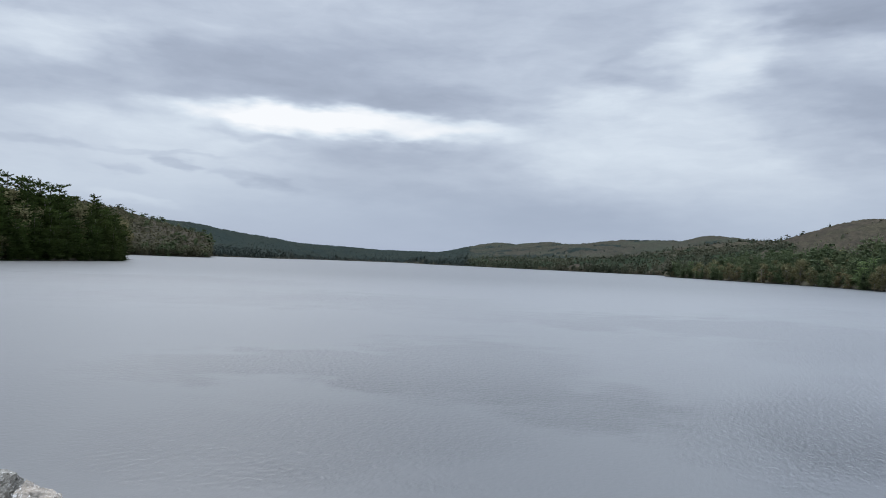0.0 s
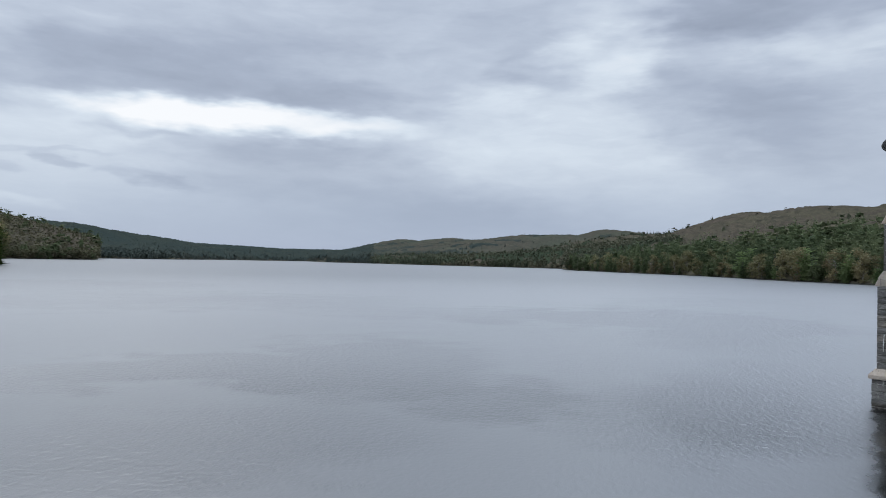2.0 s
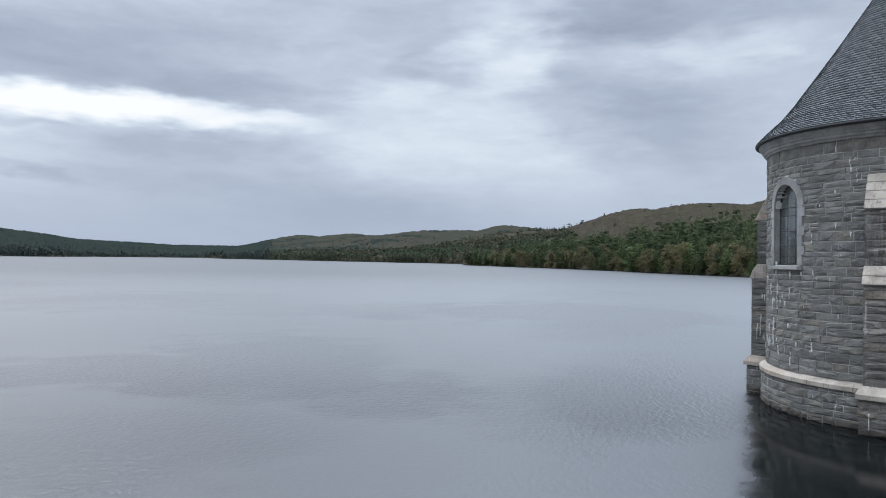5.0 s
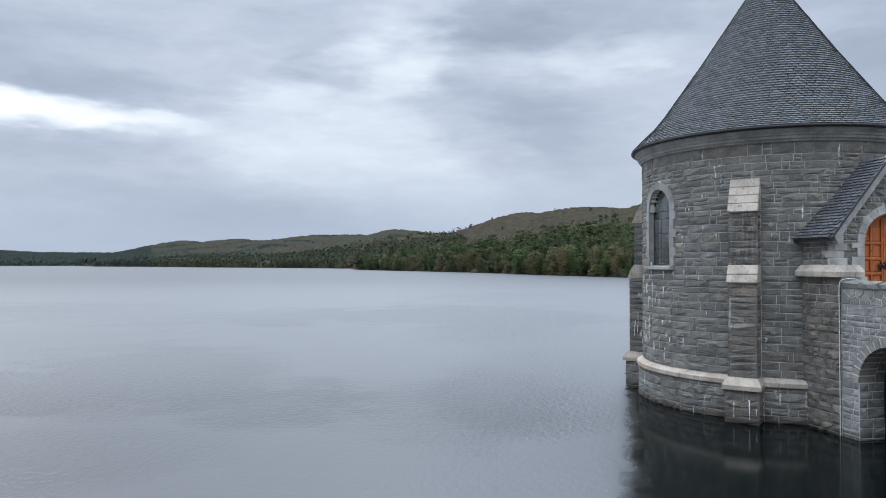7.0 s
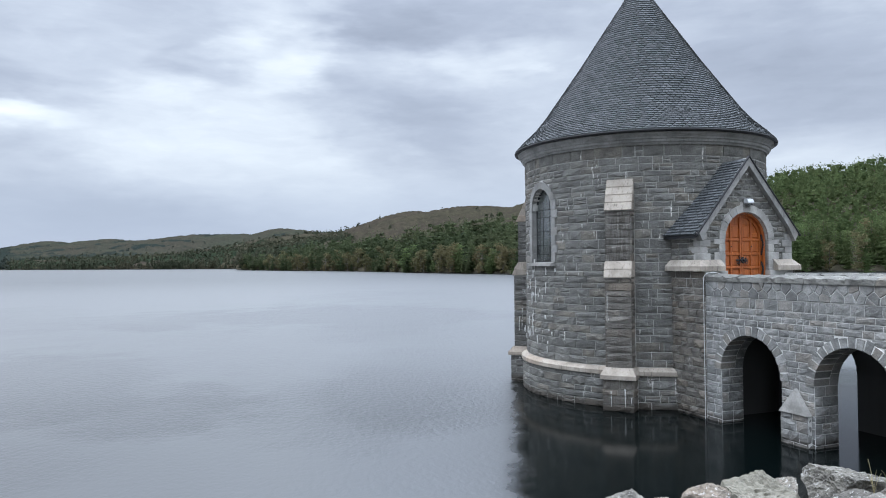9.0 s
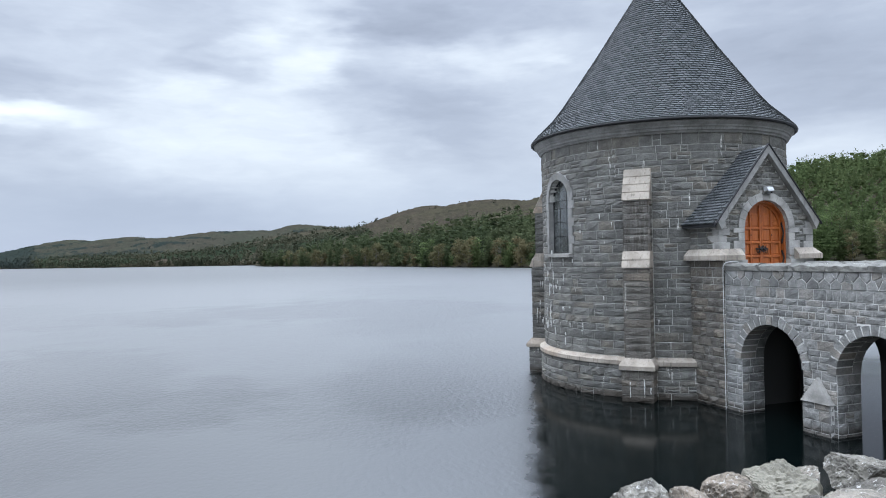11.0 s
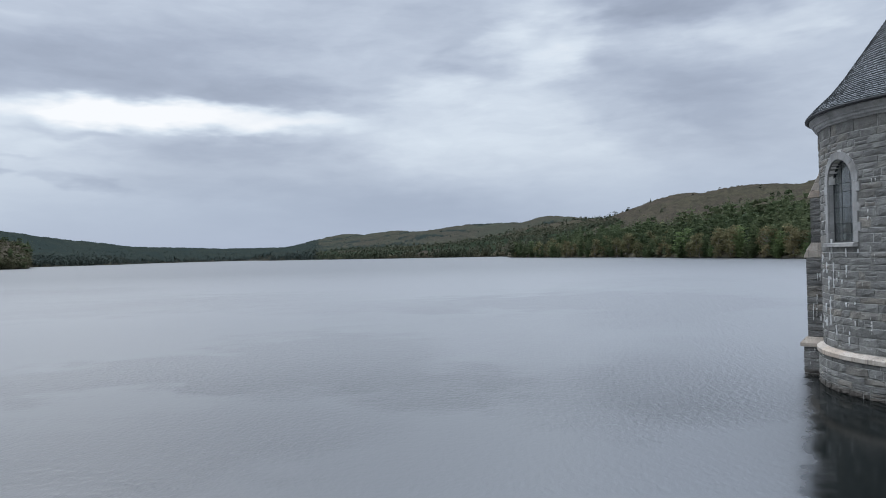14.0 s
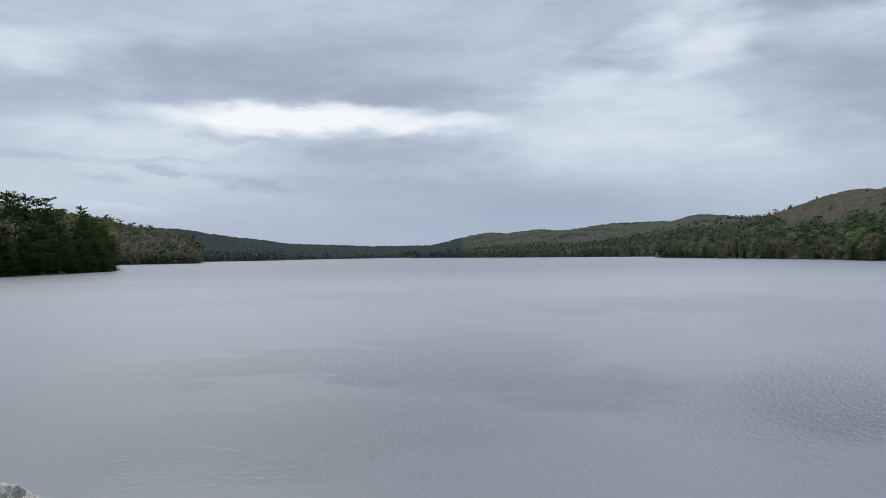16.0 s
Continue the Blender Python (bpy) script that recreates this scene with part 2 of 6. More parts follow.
GRANITE = masonry_mat("grey_granite", (0.122, 0.1195, 0.108), (0.182, 0.177, 0.160), (0.20, 0.17, 0.13), white=1.0, damp=0.8, drip=0.15, bump=0.8)
LIMED = masonry_mat("lime_streaked_granite", (0.105, 0.101, 0.092), (0.165, 0.158, 0.142), (0.20, 0.17, 0.13), white=1.6, damp=0.8, drip=0.5)
STAINED = masonry_mat("stained_granite", (0.14, 0.132, 0.117), (0.205, 0.19, 0.167), (0.26, 0.20, 0.14), white=0.5, damp=0.8, drip=0.85)
BRIDGE_STONE = masonry_mat("pale_granite", (0.165, 0.164, 0.156), (0.300, 0.296, 0.280), (0.29, 0.245, 0.195), white=0.5, damp=0.7, bump=0.75)
RUSTY = masonry_mat("rust_stained_granite", (0.125, 0.114, 0.098), (0.190, 0.174, 0.150), (0.215, 0.172, 0.128), white=0.5, damp=0.8, drip=0.5, warm_from=0.5)
LIMESTONE = masonry_mat("buff_limestone", (0.33, 0.285, 0.235), (0.42, 0.368, 0.306), (0.39, 0.29, 0.21), grain=0.7, bump=0.15, drip=0.65)
TRIM = masonry_mat("dressed_grey_stone", (0.29, 0.28, 0.26), (0.40, 0.385, 0.355), (0.36, 0.32, 0.265), grain=0.8, bump=0.12)
CORNICE = masonry_mat("cornice_stone", (0.25, 0.245, 0.232), (0.29, 0.285, 0.27), (0.27, 0.245, 0.215), grain=0.6, bump=0.12, drip=0.3)


def mortar_mat(name, light, dark):
    """Lime mortar: grey, washed out white in patches."""
    m, t, b, pos = material(name)
    c = mix_(t, ramp_(t, noise_(t, pos, 6, 5), [(0.35, 0.5), (0.65, 0.0)]), light, dark)
    c = mix_(t, ramp_(t, noise_(t, stretch(t, pos, (1, 1, 0.6)), 0.9, 3), [(0.54, 0.0), (0.64, 0.7)]), c, (0.66, 0.65, 0.62))
    link(t, c, b.inputs["Base Color"])
    b.inputs["Roughness"].default_value = 0.95
    return m


MORTAR = mortar_mat("mortar", (0.46, 0.45, 0.415), (0.28, 0.27, 0.25))
LIME = mortar_mat("lime_mortar", (0.66, 0.65, 0.62), (0.40, 0.39, 0.37))
BOULDER = masonry_mat("riprap_granite", (0.070, 0.064, 0.055), (0.20, 0.186, 0.158), (0.27, 0.21, 0.155), grain=1.6, bump=1.0, white=0.0, lichen=True, warm_from=0.5)
# near black, to stand for the shade inside the bridge
HOLLOW_SHADE = plain_mat("hollow_shade_concrete", (0.030, 0.029, 0.027), 0.6, vary=0.5, scale=3, along=(1, 1, 0.15))
BUFF_BOULDER = masonry_mat("buff_boulder", (0.150, 0.139, 0.111), (0.195, 0.180, 0.142), (0.26, 0.21, 0.145), grain=1.2, bump=0.7)
DARK_ROOM = plain_mat("unlit_plaster", (0.35, 0.35, 0.34), 0.95)
IRON = plain_mat("black_iron", (0.012, 0.012, 0.013), 0.75)
WHITE_METAL = plain_mat("white_enamel", (0.56, 0.57, 0.58), 0.4, 0.0, vary=0.15)
CABLE_WHITE = plain_mat("white_cable_sheath", (0.78, 0.78, 0.77), 0.6, vary=0.2)
LEAD = plain_mat("lead_came", (0.045, 0.047, 0.046), 0.6, 0.3)


def slate_mat():
    m, t, b, pos = material("slate")
    rnd = math_(t, "FRACT", math_(t, "ADD", t.nodes.new("ShaderNodeObjectInfo").outputs["Random"], t.nodes.new("ShaderNodeNewGeometry").outputs["Random Per Island"]))
    c = mix_(t, rnd, (0.040, 0.044, 0.046), (0.088, 0.093, 0.096))
    c = mix_(t, ramp_(t, noise_(t, pos, 0.8, 4), [(0.35, 0.35), (0.6, 0.0)]), c, (0.06, 0.065, 0.068))
    c = mix_(t, ramp_(t, noise_(t, pos, 14, 5, 0.7), [(0.5, 0.0), (0.8, 0.35)]), c, (0.15, 0.155, 0.15))
    link(t, c, b.inputs["Base Color"])
    b.inputs["Roughness"].default_value = 0.75
    b.inputs["Specular IOR Level"].default_value = 0.3
    link(t, node(t, "ShaderNodeBump", Strength=0.4, Distance=0.01, Height=noise_(t, pos, 22, 5, 0.7)), b.inputs["Normal"])
    return m


SLATE = slate_mat()


def wood_mat():
    m, t, b, pos = material("varnished_oak")
    g = noise_(t, stretch(t, pos, (22, 22, 1.6)), 1.0, 6, 0.65, dist=0.6)
    c = ramp_(t, g, [(0.28, (0.22, 0.054, 0.012)), (0.5, (0.37, 0.097, 0.020)), (0.72, (0.48, 0.150, 0.036))])
    c = mix_(t, ramp_(t, noise_(t, pos, 1.7, 3), [(0.35, 0.35), (0.6, 0.0)]), c, (0.22, 0.055, 0.014))
    link(t, c, b.inputs["Base Color"])
    b.inputs["Roughness"].default_value = 0.42
    link(t, node(t, "ShaderNodeBump", Strength=0.15, Distance=0.004, Height=g), b.inputs["Normal"])
    return m


OAK = wood_mat()


def glass_mat():
    m, t, b, pos = material("old_window_glass")
    b.inputs["Base Color"].default_value = (0.62, 0.66, 0.65, 1)
    b.inputs["Roughness"].default_value = 0.06
    b.inputs["Transmission Weight"].default_value = 0.93
    b.inputs["IOR"].default_value = 1.5
    link(t, node(t, "ShaderNodeBump", Strength=0.2, Distance=0.02, Height=noise_(t, pos, 5, 2)), b.inputs["Normal"])
    return m


GLASS = glass_mat()


CATS_PAWS = [
    (-11.5, 3.54, 12.3, 0.13, 1.0), (1.7, 3.56, 7.7, 0.24, 1.0), (21.9, 3.9, 15.0, 0.52, 0.5), (11.8, 3.28, 5.9, 0.12, 0.7),
    (26.5, 3.23, 8.6, 0.21, 0.5), (-12.6, 4.49, 15.0, 0.18, 0.6), (18.5, 4.26, 18.2, 0.13, 0.5), (29.8, 4.37, 6.8, 0.47, 0.45),
    (32.1, 3.42, 6.8, 0.28, 0.45), (-10.1, 3.04, 15.0, 0.19, 0.45), (-23.5, 4.9, 11.8, 0.18, 0.5),
]


def water_mat():
    m, t, b, pos = material("reservoir_water")
    b.inputs["Base Color"].default_value = (0.0012, 0.0024, 0.0024, 1)
    b.inputs["Specular IOR Level"].default_value = 0.5
    # cat's-paws: bearing (degrees), log of the distance, half width, half depth, strength
    reach = node(t, "ShaderNodeVectorMath", out="Value", props={"operation": "LENGTH"}, i0=pos)
    gust = noise_(t, stretch(t, pos, (0.045, 0.045, 0)), 1.0, 5, 0.6, dist=0.6)
    gust2 = noise_(t, stretch(t, pos, (0.20, 0.24, 0)), 1.0, 4, 0.6)
    flow = t.nodes.new("ShaderNodeSeparateXYZ")
    link(t, pos, flow.inputs[0])
    bearing = math_(t, "MULTIPLY_ADD", math_(t, "ARCTAN2", flow.outputs[0], flow.outputs[1]), 57.2958, math_(t, "MULTIPLY_ADD", gust, 14.0, -7.0))
    depth = math_(t, "ADD", math_(t, "LOGARITHM", reach, math.e), math_(t, "MULTIPLY_ADD", gust2, 0.5, -0.25))
    paws = math_(t, "MULTIPLY_ADD", gust, 0.9, -0.36)
    for a0, l0, wa, wl, amp_ in CATS_PAWS:
        u = math_(t, "DIVIDE", math_(t, "SUBTRACT", bearing, a0), wa)
        v = math_(t, "DIVIDE", math_(t, "SUBTRACT", depth, l0), wl)
        paws = math_(t, "MULTIPLY_ADD", smooth_between(t, math_(t, "MULTIPLY_ADD", u, u, math_(t, "MULTIPLY", v, v)), 2.6, 0.0), amp_, paws)
    wind = math_(t, "MINIMUM", math_(t, "MAXIMUM", paws, 0.16), 1.0)
    # calm tongue narrowing towards the dam; reflectance cut there to darken the tower's reflection
    xyz = t.nodes.new("ShaderNodeSeparateXYZ")
    link(t, pos, xyz.inputs[0])
    px, py = xyz.outputs[0], xyz.outputs[1]
    across = math_(t, "ADD", math_(t, "MULTIPLY", px, math.cos(radians(49.05))), math_(t, "MULTIPLY", py, -math.sin(radians(49.05))))
    edge = math_(t, "ADD", math_(t, "MULTIPLY_ADD", reach, 0.172, across), math_(t, "MULTIPLY_ADD", noise_(t, stretch(t, pos, (0.9, 0.9, 0)), 1.0, 4, 0.65), 1.3, -0.65))
    inside = ramp_(t, math_(t, "MULTIPLY_ADD", edge, 0.1, 0.5), [(0.475, 0.0), (0.535, 1.0)])
    inside = math_(t, "MULTIPLY", inside, ramp_(t, math_(t, "DIVIDE", reach, 100.0), [(0.33, 1.0), (0.40, 0.0)]))
    calm = math_(t, "MULTIPLY_ADD", inside, -0.95, 1.0)
    amp = math_(t, "MULTIPLY", wind, calm)
    turn = node(t, "ShaderNodeVectorRotate", props={"rotation_type": "Z_AXIS"}, Vector=pos, Angle=0.35)
    # waves of four lengths, the longest seen farthest off
    far_ = smooth_between(t, reach, 12.0, 160.0)
    swell = noise_(t, stretch(t, turn, (0.7, 0.35, 0)), 1.0, 2, 0.5, dist=0.4)
    waves = noise_(t, stretch(t, turn, (2.2, 1.3, 0)), 1.0, 2, 0.5, dist=0.4)
    chop = noise_(t, stretch(t, turn, (4.6, 3.3, 0)), 1.0, 2, 0.5, dist=0.4)
    fine_ = noise_(t, stretch(t, turn, (9.0, 6.5, 0)), 1.0, 2, 0.5, dist=0.3)
    long_ = math_(t, "MULTIPLY", math_(t, "MULTIPLY_ADD", swell, 1.1, math_(t, "MULTIPLY_ADD", waves, 0.7, -0.9)), math_(t, "MULTIPLY_ADD", far_, 3.0, 0.12))
    h = math_(t, "ADD", long_, math_(t, "MULTIPLY_ADD", fine_, 0.26, math_(t, "MULTIPLY_ADD", chop, 0.55, -0.40)))
    h = math_(t, "MULTIPLY", h, amp)
    # far ripples merge into a rougher sheen
    link(t, node(t, "ShaderNodeBump", Strength=1.0, Distance=0.095, Height=h), b.inputs["Normal"])
    sheen = math_(t, "MULTIPLY_ADD", wind, 0.05, 0.262)
    link(t, math_(t, "MULTIPLY_ADD", calm, math_(t, "ADD", sheen, -0.03), 0.10), b.inputs["Roughness"])
    # reflections brightened or dimmed through the refractive index, by distance and wind
    mirror = math_(t, "MULTIPLY_ADD", smooth_between(t, reach, 13.0, 42.0), 0.65, math_(t, "MULTIPLY_ADD", smooth_between(t, reach, 60.0, 260.0), -1.10, 1.45))
    mirror = math_(t, "MAXIMUM", math_(t, "MULTIPLY_ADD", wind, -0.95, mirror), 0.25)
    link(t, math_(t, "MULTIPLY_ADD", calm, mirror, 1.10), b.inputs["IOR"])
    return m


WATER = water_mat()


def leaf_mat(name, dark, light, warm, warm_share=0.25, stand=0.02, tone=0.45, clump=0.13):
    """Foliage that lets light through: tone by clump, by tree and by stand of trees."""
    m, t, b, pos = material(name)
    isl = t.nodes.new("ShaderNodeNewGeometry").outputs["Random Per Island"]
    c = mix_(t, isl, dark, light)
    own = t.nodes.new("ShaderNodeObjectInfo").outputs["Random"]
    c = mix_(t, 1.0, c, ramp_(t, own, [(0.0, 0.74), (1.0, 1.22)]), "MULTIPLY")
    patch = noise_(t, pos, stand, 3, 0.6)
    c = mix_(t, ramp_(t, patch, [(0.48, 0.0), (0.62, warm_share)]), c, warm)
    tree_tone = noise_(t, pos, clump, 2, 0.5)
    c = mix_(t, ramp_(t, tree_tone, [(0.3, tone), (0.62, 0.0)]), c, tuple(x * 0.55 for x in dark))
    b.inputs["Roughness"].default_value = 0.8
    b.inputs["Specular IOR Level"].default_value = 0.03
    link(t, c, b.inputs["Base Color"])
    thin = t.nodes.new("ShaderNodeBsdfTranslucent")
    link(t, c, thin.inputs["Color"])
    both = t.nodes.new("ShaderNodeMixShader")
    both.inputs[0].default_value = 0.42
    link(t, b.outputs[0], both.inputs[1])
    link(t, thin.outputs[0], both.inputs[2])
    out = [n for n in t.nodes if n.type == "OUTPUT_MATERIAL"][0]
    link(t, both.outputs[0], out.inputs["Surface"])
    return m


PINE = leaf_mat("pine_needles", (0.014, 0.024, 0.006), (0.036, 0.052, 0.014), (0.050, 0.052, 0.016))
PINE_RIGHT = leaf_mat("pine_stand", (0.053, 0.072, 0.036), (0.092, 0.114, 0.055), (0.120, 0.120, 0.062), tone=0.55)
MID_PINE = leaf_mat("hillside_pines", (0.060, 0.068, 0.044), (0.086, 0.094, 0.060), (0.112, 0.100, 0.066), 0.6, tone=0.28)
# pine needles brightened to offset the deep shade behind the bridge
BRIGHT_PINE = leaf_mat("bright_pine_needles", (0.076, 0.108, 0.044), (0.122, 0.160, 0.066), (0.135, 0.140, 0.064), tone=0.55)
SPRING = leaf_mat("spring_hardwood_leaves", (0.108, 0.102, 0.054), (0.150, 0.138, 0.070), (0.178, 0.138, 0.076), 0.6, tone=0.45)
BUDDING = leaf_mat("budding_hardwoods", (0.088, 0.078, 0.052), (0.118, 0.103, 0.068), (0.116, 0.112, 0.062), 0.5, stand=0.006, tone=0.15, clump=0.03)
SPUR = leaf_mat("spur_hardwoods", (0.082, 0.080, 0.048), (0.108, 0.102, 0.060), (0.110, 0.092, 0.058), 0.5, tone=0.35)
# distance haze is put into this foliage colour
HAZED = leaf_mat("hazed_distant_woods", (0.046, 0.057, 0.049), (0.060, 0.071, 0.060), (0.070, 0.070, 0.054), 0.5, stand=0.004, tone=0.25, clump=0.02)
BARK = plain_mat("bark", (0.075, 0.062, 0.050), 0.95, vary=0.5, scale=3)
GREY_BARK = plain_mat("grey_bark", (0.16, 0.145, 0.125), 0.95, vary=0.5, scale=3)


def canopy_mat(name, one, two, gaps):
    """Crowns run together: two tones by stand, shade between crowns painted as darker patches."""
    m, t, b, pos = material(name)
    c = mix_(t, ramp_(t, noise_(t, pos, 0.010, 4, 0.6), [(0.42, 0.0), (0.60, 1.0)]), one, two)
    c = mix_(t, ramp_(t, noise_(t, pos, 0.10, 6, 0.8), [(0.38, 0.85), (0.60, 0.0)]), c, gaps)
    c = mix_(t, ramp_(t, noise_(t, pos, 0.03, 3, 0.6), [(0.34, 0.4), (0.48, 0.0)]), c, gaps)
    link(t, c, b.inputs["Base Color"])
    b.inputs["Roughness"].default_value = 1.0
    b.inputs["Specular IOR Level"].default_value = 0.0
    link(t, node(t, "ShaderNodeBump", Strength=0.6, Distance=1.2, Height=noise_(t, pos, 0.5, 5, 0.7)), b.inputs["Normal"])
    return m


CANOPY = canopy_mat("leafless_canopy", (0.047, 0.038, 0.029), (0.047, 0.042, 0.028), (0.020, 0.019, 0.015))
# aerial haze is put into the colour, here and in FAR_CANOPY
HILL_CANOPY = canopy_mat("hazed_hill_canopy", (0.043, 0.038, 0.029), (0.040, 0.042, 0.030), (0.020, 0.022, 0.017))
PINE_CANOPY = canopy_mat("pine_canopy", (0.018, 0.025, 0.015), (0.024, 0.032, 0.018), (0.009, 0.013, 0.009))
FAR_CANOPY = canopy_mat("hazed_far_canopy", (0.018, 0.024, 0.021), (0.023, 0.027, 0.021), (0.012, 0.016, 0.015))


def ground_mat():
    """Forest floor under bare hardwoods: leaf litter, olive where grass shows; wet dark mud along the water."""
    m, t, b, pos = material("forest_floor")
    f = noise_(t, pos, 0.008, 6, 0.65)
    c = ramp_(t, f, [(0.3, (0.045, 0.040, 0.028)), (0.5, (0.054, 0.047, 0.033)), (0.7, (0.052, 0.049, 0.032))])
    c = mix_(t, ramp_(t, noise_(t, pos, 0.16, 5, 0.75), [(0.35, 0.35), (0.65, 0.0)]), c, (0.032, 0.030, 0.021))
    z = t.nodes.new("ShaderNodeSeparateXYZ")
    link(t, pos, z.inputs[0])
    c = mix_(t, ramp_(t, z.outputs[2], [(0.35, 1.0), (0.9, 0.0)]), c, (0.022, 0.021, 0.017))
    link(t, c, b.inputs["Base Color"])
    b.inputs["Roughness"].default_value = 1.0
    b.inputs["Specular IOR Level"].default_value = 0.0
    link(t, node(t, "ShaderNodeBump", Strength=0.5, Distance=0.2, Height=noise_(t, pos, 3, 5)), b.inputs["Normal"])
    return m


GROUND = ground_mat()


# ---------------------------------------------------------------- mesh helpers
def finish(name, mesh, mat, parent=None, label="", smooth=False):
    mesh.materials.append(mat)
    if smooth:
        mesh.polygons.foreach_set("use_smooth", [True] * len(mesh.polygons))
    ob = new(name, mesh)
    if parent:
        ob.parent = parent
    if label:
        tagged(ob, label)
    return ob


def part(name, bm, mat, parent=None, label="", smooth=False):
    mesh = bpy.data.meshes.new(name)
    bmesh.ops.recalc_face_normals(bm, faces=bm.faces)
    bm.to_mesh(mesh)
    bm.free()
    return finish(name, mesh, mat, parent, label, smooth)


def quick_mesh(name, verts, quads):
    """A mesh from numpy arrays of vertices and quads."""
    mesh = bpy.data.meshes.new(name)
    mesh.vertices.add(len(verts))
    mesh.vertices.foreach_set("co", np.asarray(verts, np.float32).ravel())
    mesh.loops.add(len(quads) * 4)
    mesh.loops.foreach_set("vertex_index", np.asarray(quads, np.int32).ravel())
    mesh.polygons.add(len(quads))
    mesh.polygons.foreach_set("loop_start", np.arange(0, len(quads) * 4, 4, dtype=np.int32))
    mesh.update(calc_edges=True)
    mesh.validate()
    mesh.shade_flat()
    return mesh


def thing(name, label, category, m=None, group="", kind=""):
    ob = new(name)
    ob.empty_display_size = 0.3
    if m is not None:
        ob.matrix_basis = m
    return tagged(ob, label, category, group, kind)


def box(bm, x0, x1, y0, y1, z0, z1, bevel=0.0):
    r = bmesh.ops.create_cube(bm, size=1.0, matrix=Matrix.Translation(((x0 + x1) / 2, (y0 + y1) / 2, (z0 + z1) / 2)) @ Matrix.Diagonal((x1 - x0, y1 - y0, z1 - z0, 1)))
    if bevel:
        edges = list({e for v in r["verts"] for e in v.link_edges})
        bmesh.ops.bevel(bm, geom=edges, offset=bevel, segments=1, affect="EDGES")
    return bm


def prism(bm, outline, axis_map, a, b):
    """A solid from a 2D outline, pushed from a to b; axis_map(u, v, w) gives the place."""
    lo = [bm.verts.new(axis_map(u, v, a)) for u, v in outline]
    hi = [bm.verts.new(axis_map(u, v, b)) for u, v in outline]
    bm.faces.new(lo)
    bm.faces.new(list(reversed(hi)))
    for i in range(len(lo)):
        j = (i + 1) % len(lo)
        bm.faces.new((lo[j], lo[i], hi[i], hi[j]))
    return bm


def lathe(bm, profile, steps=96, a0=0.0, a1=math.tau, close=False):
    """A turned surface from a profile of (radius, height); close joins the profile's ends."""
    full = abs(a1 - a0 - math.tau) < 1e-6
    n = steps if full else steps + 1
    rings = [[bm.verts.new((r * math.cos(a0 + (a1 - a0) * i / steps), r * math.sin(a0 + (a1 - a0) * i / steps), z)) for r, z in profile] for i in range(n)]
    m = len(profile)
    for i in range(steps):
        p, q = rings[i], rings[(i + 1) % n]
        for k in range(m if close else m - 1):
            bm.faces.new((p[k], q[k], q[(k + 1) % m], p[(k + 1) % m]))
    if close and not full:
        bm.faces.new(rings[0])
        bm.faces.new(list(reversed(rings[-1])))
    return bm


RNG = random.Random(11)


def stone_variants(count, seed, proud=1.0):
    """Unit rock-faced stones: 1 wide (x), 1 high (z), face towards +y, back at -1."""
    rng = random.Random(seed)
    out = []
    for _ in range(count):
        xs, zs = (-0.5, -0.17, 0.17, 0.5), (-0.5, -0.2, 0.2, 0.5)
        v = []
        for k, z in enumerate(zs):
            for i, x in enumerate(xs):
                edge = i in (0, 3) or k in (0, 3)
                if edge:
                    v.append((x + rng.uniform(-0.006, 0.006), rng.uniform(-0.05, 0.22) * proud, z + rng.uniform(-0.014, 0.014)))
                else:
                    v.append((x + rng.uniform(-0.1, 0.1), rng.uniform(0.35, 1.15) * proud, z + rng.uniform(-0.2, 0.2)))
        f = [(a, a + 1, a + 5, a + 4) for r in range(3) for a in range(r * 4, r * 4 + 3)]
        rim = [0, 1, 2, 3, 7, 11, 15, 14, 13, 12, 8, 4]
        back = len(v)
        v += [(v[i][0], -1.0, v[i][2]) for i in rim]
        for k in range(12):
            j = (k + 1) % 12
            f.append((rim[j], rim[k], back + k, back + j))
        # faces wind towards +y
        out.append((np.array(v), [tuple(reversed(q)) for q in f]))
    return out


STONES = stone_variants(14, 3)
STONE_MESHES = {}


def stone_mesh(kind, mat):
    key = (kind, mat.name)
    if key not in STONE_MESHES:
        v, f = STONES[kind]
        mesh = bpy.data.meshes.new("stone")
        mesh.from_pydata([tuple(p) for p in v], [], f)
        mesh.materials.append(mat)
        STONE_MESHES[key] = mesh
    return STONE_MESHES[key]


def lay(parent, places, mat, near=None, limit=300):
    """Stones at the matrices given: those that near() picks, up to the limit, are parts; the rest is one mesh."""
    rest_v, rest_f, base, count = [], [], 0, 0
    for n, m in enumerate(places):
        kind = RNG.randrange(len(STONES))
        if count < limit and (near is None or near(m)):
            ob = new("stone", stone_mesh(kind, mat))
            ob.parent = parent
            ob.matrix_basis = m
            count += 1
        else:
            v, f = STONES[kind]
            a = np.array(m)
            rest_v.append(v @ a[:3, :3].T + a[:3, 3])
            rest_f.append(np.array(f) + base)
            base += len(v)
    if rest_v:
        mesh = quick_mesh("stonework", np.concatenate(rest_v), np.concatenate(rest_f))
        tagged(finish("stonework", mesh, mat, parent), kind="stuff")


def courses(z0, z1, lo=0.20, hi=0.30):
    zs = [z0]
    while zs[-1] < z1 - hi * 1.3:
        zs.append(zs[-1] + RNG.uniform(lo, hi))
    zs.append(z1)
    return list(zip(zs, zs[1:]))


